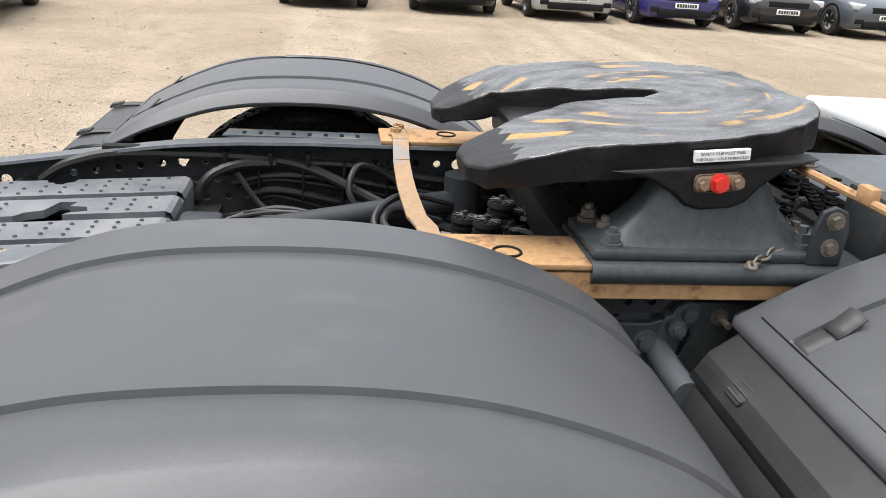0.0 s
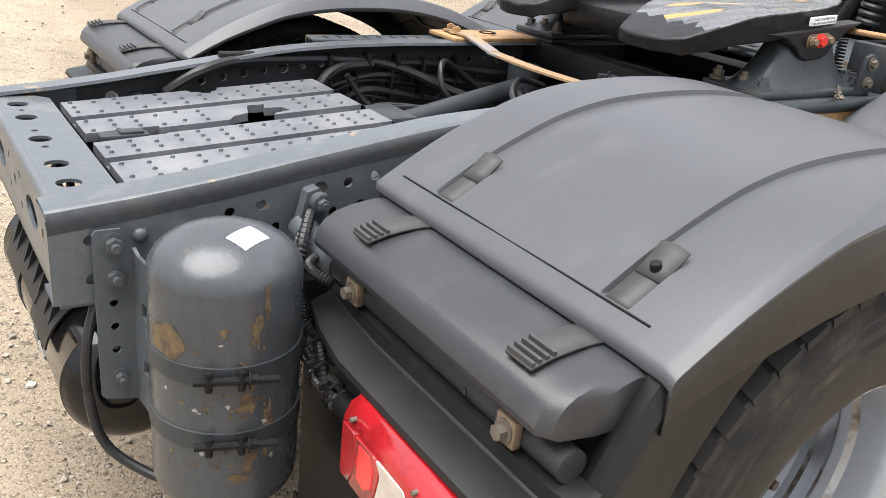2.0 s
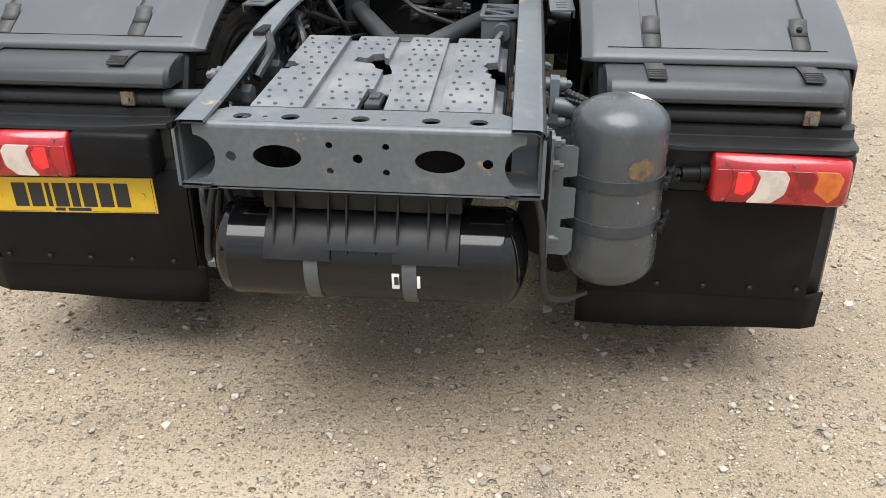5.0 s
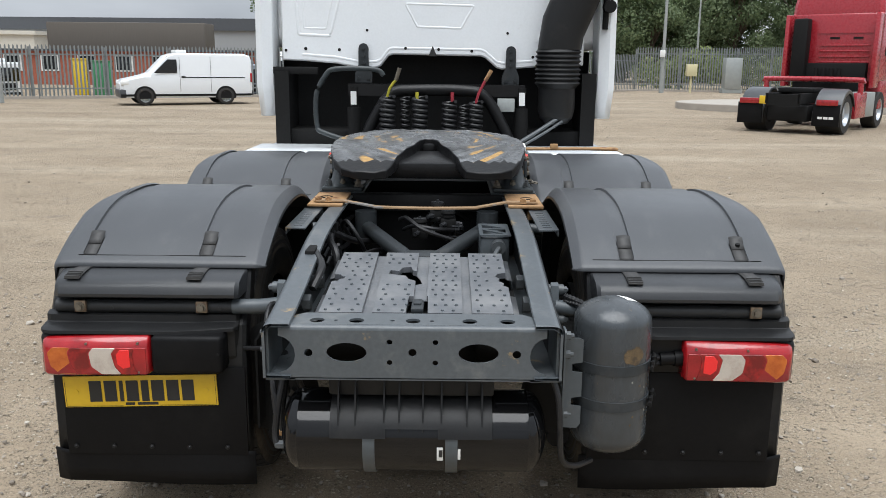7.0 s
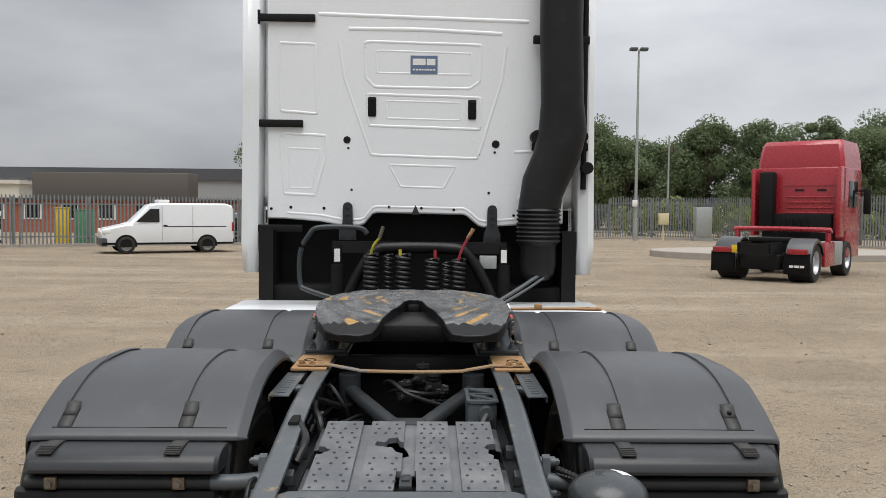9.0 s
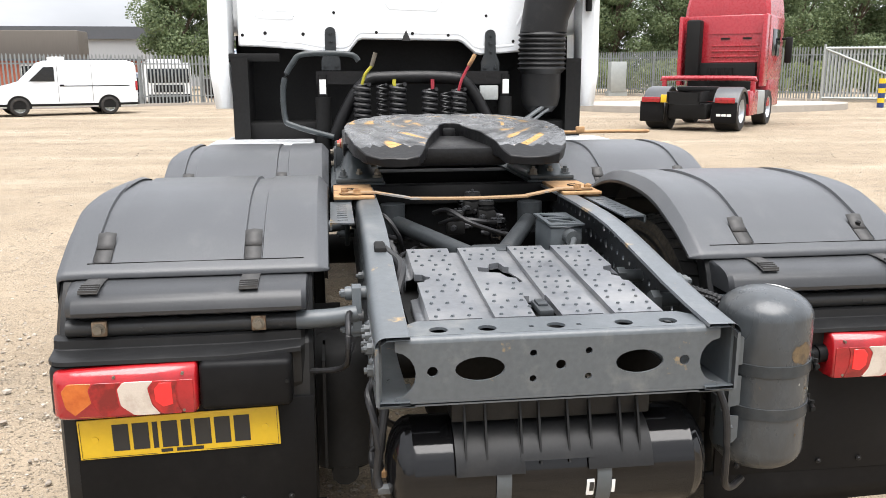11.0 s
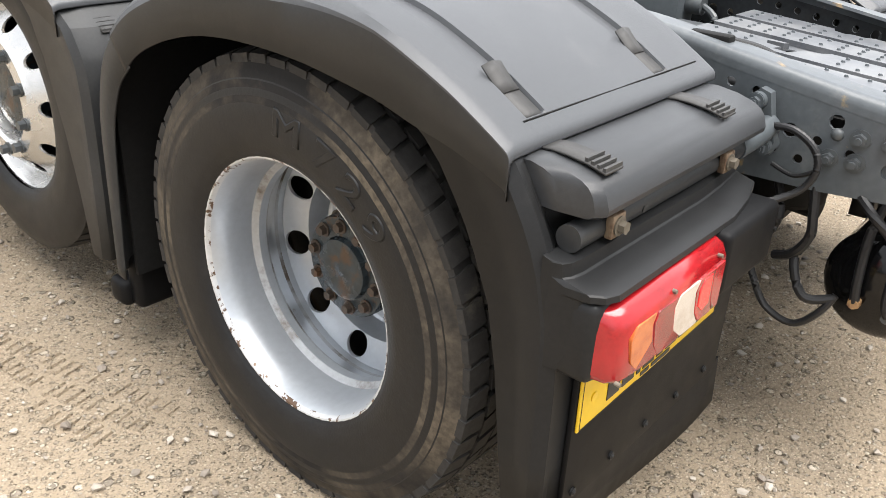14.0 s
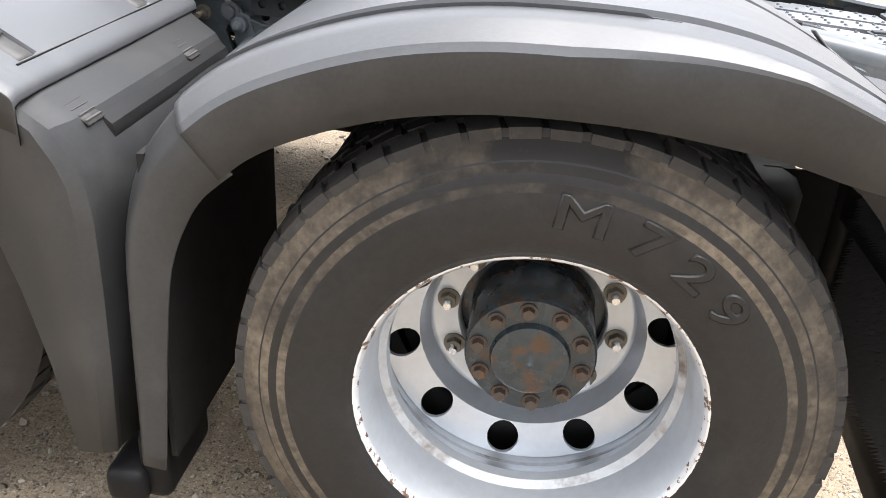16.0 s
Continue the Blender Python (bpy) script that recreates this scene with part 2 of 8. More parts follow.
# ---- mesh helpers ----
def thing(name, loc, label, category, group="", turn=0.0):
    ob = new(name)
    ob.empty_display_size = 0.1
    ob.matrix_world = pose(*loc, 0, 0, turn)
    return tagged(ob, label, category, group)


def world_matrix(ob):
    m = ob.matrix_basis.copy()
    while ob.parent:
        ob = ob.parent
        m = ob.matrix_basis @ m
    return m


def part(name, bm, mat, parent, label="", smooth=35.0, mods=()):
    """Link a bmesh, given in the coordinates of the top-level thing, as one mesh object under a thing or a part."""
    bmesh.ops.recalc_face_normals(bm, faces=bm.faces)
    me = bpy.data.meshes.new(name)
    bm.to_mesh(me)
    bm.free()
    me.shade_smooth()
    me.set_sharp_from_angle(angle=radians(smooth))
    for m in (mat if isinstance(mat, (list, tuple)) else [mat]):
        me.materials.append(m)
    ob = new(name, me)
    ob.parent = parent
    for kind, size in mods:
        if kind == "solid":
            mod = ob.modifiers.new("thickness", "SOLIDIFY")
            mod.thickness, mod.offset = size, -1.0
        else:
            mod = ob.modifiers.new("edges", "BEVEL")
            mod.width, mod.segments, mod.limit_method, mod.angle_limit = size, 2, "ANGLE", radians(40)
    return tagged(ob, label)


def bmn():
    return bmesh.new()


def box(bm, lo, hi, mat=0, m=None):
    r = bmesh.ops.create_cube(bm, size=1.0)
    c, s = [(a + b) / 2 for a, b in zip(lo, hi)], [abs(b - a) for a, b in zip(lo, hi)]
    t = Matrix.Translation(c) @ Matrix.Diagonal((*s, 1))
    bmesh.ops.transform(bm, matrix=(m @ t) if m else t, verts=r["verts"])
    for f in {f for v in r["verts"] for f in v.link_faces}:
        f.material_index = mat
    return r["verts"]


def rbox(bm, lo, hi, r, seg=2, mat=0, m=None):
    """A box with rounded edges."""
    vs = box(bm, lo, hi, mat, m)
    es = list({e for v in vs for e in v.link_edges})
    bmesh.ops.bevel(bm, geom=es, offset=r, segments=seg, affect="EDGES", profile=0.5)


def cyl(bm, a, b, r, seg=16, r2=None, mat=0):
    a, b = Vector(a), Vector(b)
    q = (b - a).to_track_quat("Z", "Y").to_matrix().to_4x4()
    t = Matrix.Translation((a + b) / 2) @ q
    c = bmesh.ops.create_cone(bm, cap_ends=True, segments=seg, radius1=r, radius2=r if r2 is None else r2, depth=(b - a).length, matrix=t)
    for f in {f for v in c["verts"] for f in v.link_faces}:
        f.material_index = mat


def bolt(bm, at, way, r=0.011, h=0.01, washer=True, stud=0.0):
    """A hexagon bolt head on a washer, pointing along way."""
    at, way = Vector(at), Vector(way).normalized()
    if washer:
        cyl(bm, at, at + way * 0.003, r * 1.5, 14)
    cyl(bm, at + way * 0.002, at + way * (0.002 + h), r, 6)
    if stud:
        cyl(bm, at + way * h, at + way * (h + stud), r * 0.55, 8)


def smooth_path(pts, steps=6):
    """A smooth curve through the points."""
    p = [Vector(q) for q in pts]
    out = []
    for i in range(len(p) - 1):
        a, b, c, d = p[max(i - 1, 0)], p[i], p[i + 1], p[min(i + 2, len(p) - 1)]
        for k in range(steps):
            t = k / steps
            out.append(0.5 * (2 * b + (c - a) * t + (2 * a - 5 * b + 4 * c - d) * t * t + (3 * b - a - 3 * c + d) * t ** 3))
    return out + [p[-1]]


def tube(bm, pts, r, seg=10, steps=6, mat=0, ribs=0.0):
    """A round hose or pipe along the points; ribs: depth of its corrugation."""
    path = smooth_path(pts, steps) if steps else [Vector(q) for q in pts]
    up, rings = Vector((0.13, 0.21, 1)), []
    for i, q in enumerate(path):
        way = (path[min(i + 1, len(path) - 1)] - path[max(i - 1, 0)]).normalized()
        side = way.cross(up if abs(way.dot(up.normalized())) < 0.95 else Vector((1, 0, 0))).normalized()
        top = side.cross(way)
        rr = r - (ribs if i % 2 else 0)
        rings.append([bm.verts.new(q + rr * (math.cos(a) * side + math.sin(a) * top)) for a in np.linspace(0, 2 * math.pi, seg, endpoint=False)])
    for a, b in zip(rings, rings[1:]):
        for k in range(seg):
            bm.faces.new((a[k], a[(k + 1) % seg], b[(k + 1) % seg], b[k])).material_index = mat
    bm.faces.new(rings[0][::-1]).material_index = mat
    bm.faces.new(rings[-1]).material_index = mat


def grid(bm, rows, mat=0, closed=False):
    """A sheet through rows of points."""
    vs = [[bm.verts.new(p) for p in row] for row in rows]
    n = len(vs[0])
    for a, b in zip(vs, vs[1:]):
        for k in range(n if closed else n - 1):
            bm.faces.new((a[k], a[(k + 1) % n], b[(k + 1) % n], b[k])).material_index = mat
    return vs


def lathe(bm, centre, profile, seg=48, mats=None, way=1):
    """A body turned round the x axis through centre; profile: rows of (radius, x); mats: a material slot for each stretch."""
    cx, cy, cz = centre
    rings = [[bm.verts.new((cx + way * x, cy + r * math.cos(a), cz + r * math.sin(a))) for a in np.linspace(0, 2 * math.pi, seg, endpoint=False)] for r, x in profile]
    for i, (a, b) in enumerate(zip(rings, rings[1:])):
        for k in range(seg):
            f = bm.faces.new((a[k], a[(k + 1) % seg], b[(k + 1) % seg], b[k]))
            f.material_index = mats[i] if mats else 0


def extrude(bm, outline, lo, hi, axis="x", mat=0):
    """A solid prism: outline in the two other axes, in their order, between lo and hi along axis."""
    def at(p, v):
        return {"x": (v, p[0], p[1]), "y": (p[0], v, p[1]), "z": (p[0], p[1], v)}[axis]
    a, b = [bm.verts.new(at(p, lo)) for p in outline], [bm.verts.new(at(p, hi)) for p in outline]
    n = len(outline)
    fs = [bm.faces.new(a), bm.faces.new(b[::-1])] + [bm.faces.new((a[(k + 1) % n], a[k], b[k], b[(k + 1) % n])) for k in range(n)]
    for f in fs:
        f.material_index = mat
    bmesh.ops.recalc_face_normals(bm, faces=fs)


def ring_points(cx, cy, rx, ry=None, seg=16, start=0.0):
    return [(cx + rx * math.cos(start + a), cy + (ry or rx) * math.sin(start + a)) for a in np.linspace(0, 2 * math.pi, seg, endpoint=False)]


def punched(bm, outline, holes, thick, to3d):
    """A flat plate of that thickness with holes through it; to3d takes (u, v, depth) to a place."""
    tmp = bmesh.new()
    edges = []
    for loop in [outline] + holes:
        vs = [tmp.verts.new((u, v, 0)) for u, v in loop]
        edges += [tmp.edges.new((vs[k], vs[(k + 1) % len(vs)])) for k in range(len(vs))]
    bmesh.ops.triangle_fill(tmp, use_beauty=True, use_dissolve=False, edges=edges)
    tmp.verts.ensure_lookup_table()
    tmp.verts.index_update()
    front = [bm.verts.new(to3d(v.co.x, v.co.y, 0.0)) for v in tmp.verts]
    back = [bm.verts.new(to3d(v.co.x, v.co.y, thick)) for v in tmp.verts]
    made = []
    for f in tmp.faces:
        ix = [v.index for v in f.verts]
        made.append(bm.faces.new([front[i] for i in ix]))
        made.append(bm.faces.new([back[i] for i in reversed(ix)]))
    for e in tmp.edges:
        if len(e.link_faces) == 1:
            i, j = e.verts[0].index, e.verts[1].index
            made.append(bm.faces.new((front[i], front[j], back[j], back[i])))
    tmp.free()
    bmesh.ops.recalc_face_normals(bm, faces=made)


def bars(bm, u0, u1, v, h, to3d, widths, gap=0.35):
    """Plain bars in a row, in place of writing that is not to be lettered."""
    total = sum(widths) + gap * (len(widths) - 1)
    u, k = u0, (u1 - u0) / total
    for w in widths:
        a, b = to3d(u, v - h / 2, 0.0), to3d(u + w * k, v + h / 2, 0.0008)
        box(bm, [min(p, q) for p, q in zip(a, b)], [max(p, q) for p, q in zip(a, b)])
        u += (w + gap) * k


def lettering(name, words, size, m, mat, parent, depth=0.0006, space=1.0, bold=0.0):
    """Words in the built-in font, turned into a mesh, at the pose m of the thing."""
    cu = bpy.data.curves.new(name, "FONT")
    cu.body, cu.size, cu.extrude, cu.align_x, cu.align_y, cu.space_character = words, size, depth, "CENTER", "CENTER", space
    cu.bevel_depth, cu.bevel_resolution = bold, 0
    tmp = bpy.data.objects.new(name, cu)
    scene.collection.objects.link(tmp)
    me = bpy.data.meshes.new_from_object(tmp.evaluated_get(bpy.context.evaluated_depsgraph_get()))
    bpy.data.objects.remove(tmp)
    me.transform(m)
    me.materials.clear()
    me.materials.append(mat)
    ob = new(name, me)
    ob.parent = parent
    return ob



# ---- the yard ----
def ground_sheet():
    bm = bmn()
    near = [-700, -300, -120, -60, -35, -28] + [v * 1.0 for v in range(-22, 34)] + [38, 41, 53, 54.2, 70, 120, 300, 900]
    rows = []
    for y in near:
        row = []
        for x in near:
            flat = 1.0 if abs(x) < 1.6 and -0.6 < y < 6 else 0.0
            dz = 0.02 * (noise.noise(Vector((x * 0.35, y * 0.35, 1.7)))) * (1 - flat) if abs(x) < 40 and abs(y) < 60 else 0.0
            if -30 < x < -8.5 and 40 < y < 54:
                dz = -1.05
            row.append((x, y, dz - 0.005))
        rows.append(row)
    grid(bm, rows)
    return bm


def gravel_material():
    m = bpy.data.materials.new("compacted_gravel")
    m.use_nodes = True
    n, l = m.node_tree.nodes, m.node_tree.links
    p = n["Principled BSDF"]
    co = n.new("ShaderNodeTexCoord")

    def tex(scale, detail=5.0, stretch=None):
        t = n.new("ShaderNodeTexNoise")
        t.inputs["Scale"].default_value, t.inputs["Detail"].default_value, t.inputs["Roughness"].default_value = scale, detail, 0.6
        if stretch:
            mp = n.new("ShaderNodeMapping")
            mp.inputs["Scale"].default_value, mp.inputs["Rotation"].default_value = stretch, (0, 0, radians(12))
            l.new(co.outputs["Object"], mp.inputs["Vector"])
            l.new(mp.outputs["Vector"], t.inputs["Vector"])
        else:
            l.new(co.outputs["Object"], t.inputs["Vector"])
        return t.outputs["Fac"]

    def ramp(src, a, b):
        r = n.new("ShaderNodeMapRange")
        r.inputs["From Min"].default_value, r.inputs["From Max"].default_value = a, b
        l.new(src, r.inputs["Value"])
        return r.outputs["Result"]

    def mix(a, b, f):
        x = n.new("ShaderNodeMix")
        x.data_type = "RGBA"
        for key, v in (("A", a), ("B", b)):
            if isinstance(v, tuple):
                x.inputs[key].default_value = (*v, 1)
            else:
                l.new(v, x.inputs[key])
        l.new(f, x.inputs["Factor"])
        return x.outputs["Result"]

    base = mix((0.213, 0.175, 0.134), (0.348, 0.292, 0.229), ramp(tex(0.55, 6.0), 0.3, 0.7))
    base = mix(base, (0.213, 0.17, 0.126), ramp(tex(0.11, 6.0), 0.48, 0.72))
    base = mix(base, (0.427, 0.375, 0.308), ramp(tex(0.5, 5.0, (0.16, 1.3, 1.0)), 0.5, 0.75))
    base = mix(base, (0.174, 0.15, 0.126), ramp(tex(3.0, 7.0), 0.56, 0.72))
    heights = []
    for scale, share, size, lo, hi in ((24.0, 0.8, 0.36, (0.13, 0.112, 0.095), (0.52, 0.47, 0.41)), (52.0, 0.6, 0.42, (0.11, 0.092, 0.075), (0.5, 0.45, 0.385)), (105.0, 0.45, 0.46, (0.1, 0.084, 0.068), (0.48, 0.42, 0.35)), (210.0, 0.3, 0.48, (0.09, 0.076, 0.06), (0.46, 0.4, 0.33))):
        vor = n.new("ShaderNodeTexVoronoi")
        vor.inputs["Scale"].default_value = scale
        l.new(co.outputs["Object"], vor.inputs["Vector"])
        sep = n.new("ShaderNodeSeparateColor")
        l.new(vor.outputs["Color"], sep.inputs["Color"])
        inside = ramp(vor.outputs["Distance"], size, size * 0.72)
        chosen = ramp(sep.outputs["Green"], share, share + 0.02)
        patch = ramp(tex(0.9 + 0.01 * scale, 4.0), 0.32, 0.5)
        k = n.new("ShaderNodeMath")
        k.operation = "MULTIPLY"
        l.new(inside, k.inputs[0])
        l.new(chosen, k.inputs[1])
        k2 = n.new("ShaderNodeMath")
        k2.operation = "MULTIPLY"
        l.new(k.outputs["Value"], k2.inputs[0])
        l.new(patch, k2.inputs[1])
        base = mix(base, mix(lo, hi, sep.outputs["Red"]), k2.outputs["Value"])
        h = n.new("ShaderNodeMath")
        h.operation = "MULTIPLY"
        h.inputs[1].default_value = 26.0 / scale
        l.new(k2.outputs["Value"], h.inputs[0])
        heights.append(h.outputs["Value"])
    base = mix(base, (0.134, 0.115, 0.0909), ramp(tex(140.0, 3.0), 0.58, 0.8))
    tan = n.new("ShaderNodeMix")
    tan.data_type, tan.blend_type = "RGBA", "MULTIPLY"
    tan.inputs["Factor"].default_value = 1.0
    tan.inputs["B"].default_value = (1.07, 1.035, 0.955, 1)
    l.new(base, tan.inputs["A"])
    l.new(tan.outputs["Result"], p.inputs["Base Color"])
    p.inputs["Roughness"].default_value = 0.95
    p.inputs["Specular IOR Level"].default_value = 0.15
    b1 = n.new("ShaderNodeBump")
    b1.inputs["Strength"].default_value, b1.inputs["Distance"].default_value = 1.0, 0.02
    add = n.new("ShaderNodeMath")
    l.new(heights[0], add.inputs[0])
    l.new(heights[1], add.inputs[1])
    add2 = n.new("ShaderNodeMath")
    l.new(add.outputs["Value"], add2.inputs[0])
    l.new(heights[2], add2.inputs[1])
    l.new(add2.outputs["Value"], b1.inputs["Height"])
    b2 = n.new("ShaderNodeBump")
    b2.inputs["Strength"].default_value, b2.inputs["Distance"].default_value = 0.8, 0.014
    l.new(tex(70.0, 6.0), b2.inputs["Height"])
    l.new(b1.outputs["Normal"], b2.inputs["Normal"])
    l.new(b2.outputs["Normal"], p.inputs["Normal"])
    return m


GRAVEL = gravel_material()
ground = part("ground", ground_sheet(), GRAVEL, None)
tagged(ground, "compacted beige gravel yard with wheel tracks", "ground", kind="structure")

# ---- the tractor unit ----
truck = thing("tractor_unit", (0, 0, 0), "dark grey tractor unit with white cab on a gravel yard", "truck")


# chassis rails: channels with a drop towards the rear
RAIL_TOP = [(-0.012, 0.935), (0.13, 0.948), (0.27, 0.965), (0.42, 0.988), (0.58, 1.012), (0.74, 1.034), (0.9, 1.045), (1.1, 1.05), (4.4, 1.05)]
RAIL_LOW = [(4.4, 0.74), (1.0, 0.74), (0.55, 0.742), (0.3, 0.752), (0.1, 0.77), (-0.012, 0.776)]


def rail_z(y):
    return float(np.interp(y, [p[0] for p in RAIL_TOP], [p[1] for p in RAIL_TOP]))


def rail(s):
    bm = bmn()
    holes = []
    rnd = random.Random(3 + s)
    for row in range(3):
        for k in range(34):
            y = 0.285 + 0.058 * k + (0.029 if row == 1 else 0)
            z = rail_z(y) - 0.062 - 0.052 * row
            if y < 1.9 and z > 0.78 and not (row == 2 and y < 0.34) and rnd.random() > 0.1:
                holes.append(ring_points(y, z, 0.0105 if rnd.random() < 0.85 else 0.016, seg=10))
    for y, z, r in ((0.05, 0.885, 0.01), (0.05, 0.815, 0.01), (0.165, 0.83, 0.017), (0.245, 0.845, 0.011)):
        holes.append(ring_points(y, z, r, seg=12))
    punched(bm, [(y, z - 0.02) for y, z in RAIL_TOP[:-1]] + [(3.9, 1.03), (3.9, 0.74)] + RAIL_LOW[1:], holes, 0.008, lambda u, v, d: (s * (0.43 - d), u, v))
    ys = list(np.linspace(-0.012, 1.2, 26)) + [3.9]
    rad = 0.024
    sect = [(0.4306, -0.034)] + [(0.43 - rad + rad * math.cos(a), -rad + rad * math.sin(a) + 0.004) for a in np.linspace(0, math.pi / 2, 6)]
    sect += [(0.352, 0.004), (0.350, -0.004), (0.404, -0.005), (0.418, -0.014), (0.421, -0.034)]
    grid(bm, [[(s * x, y, rail_z(y) + d) for x, d in sect] for y in ys], closed=True)
    low = lambda y: float(np.interp(y, [p[0] for p in RAIL_LOW[::-1]], [p[1] for p in RAIL_LOW[::-1]]))
    grid(bm, [[(s * x, y, low(y) + d) for x, d in ((0.43, 0.012), (0.425, 0.0), (0.352, 0.0), (0.352, 0.007), (0.42, 0.008))] for y in ys], closed=True)
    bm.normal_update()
    # faces turned to the middle take the darker paint
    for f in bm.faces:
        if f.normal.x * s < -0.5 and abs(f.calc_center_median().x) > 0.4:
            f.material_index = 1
    return part("chassis_rail", bm, [CHASSIS_WORN, RAIL_DARK], truck, "grey painted chassis rail with rows of punched holes, paint worn to ochre on top")


rails = {s: rail(s) for s in (-1, 1)}

# rear crossmember: a pressed channel with oval and round holes
def rear_crossmember():
    bm = bmn()
    top, low = 0.918, 0.772
    out = [(-0.385, top), (-0.385, 0.905)] + [(-0.39 + 0.052 * math.sin(a), 0.845 + 0.056 * math.cos(a)) for a in np.linspace(0.1, math.pi - 0.1, 9)] + [(-0.385, 0.785), (-0.37, low)]
    outline = out + [(-u, v) for u, v in reversed(out)]
    holes = [ring_points(s * 0.19, 0.852, 0.058, 0.029, 22) for s in (-1, 1)]
    holes += [ring_points(s * 0.3, 0.85, 0.0125, seg=12) for s in (-1, 1)] + [ring_points(0, 0.853, 0.012, seg=12)]
    holes += [ring_points(s * 0.066, 0.853 + t * 0.031, 0.0085, seg=10) for s in (-1, 1) for t in (-1, 1)]
    punched(bm, outline, holes, 0.007, lambda u, v, d: (u, d, v))
    # the rounded upper edge and the top flange
    rows = []
    for u in np.linspace(-0.385, 0.385, 12):
        rows.append([(u, 0.012 - 0.014 * math.cos(a) + 0.002, top + 0.014 * math.sin(a)) for a in np.linspace(0, math.pi / 2, 5)])
    grid(bm, rows)
    t_out = [(-0.385, 0.014), (0.385, 0.014), (0.385, 0.09), (0.35, 0.1), (0.325, 0.125), (-0.325, 0.125), (-0.35, 0.1), (-0.385, 0.09)]
    t_holes = [ring_points(u, 0.052, r, seg=16) for u, r in ((-0.28, 0.022), (-0.165, 0.022), (0.0, 0.022), (0.165, 0.022), (0.275, 0.022), (-0.225, 0.006), (-0.06, 0.007), (0.055, 0.007))]
    punched(bm, t_out, t_holes, 0.007, lambda u, v, d: (u, v, 0.9325 - d))
    box(bm, (-0.37, 0.0, 0.768), (0.37, 0.09, 0.775))
    part("rear_crossmember", bm, CHASSIS_WORN, truck, "pressed grey rear crossmember with oval and round holes")


rear_crossmember()
for s in (-1, 1):
    bm = bmn()
    box(bm, (s * 0.34, 0.0, 0.766), (s * 0.425, 0.13, 0.774))
    box(bm, (s * 0.415, 0.005, 0.78), (s * 0.422, 0.2, 0.93))
    part("corner_plate", bm, CHASSIS, truck)

# the stepped floor plate between the rails
PLATE_PAINT = material("worn_plate_paint", (0.1, 0.106, 0.116), 0.33, vary=0.2, bump=0.1, bump_scale=60.0, dust=((0.2, 0.2, 0.2), 0.45, 0.8))


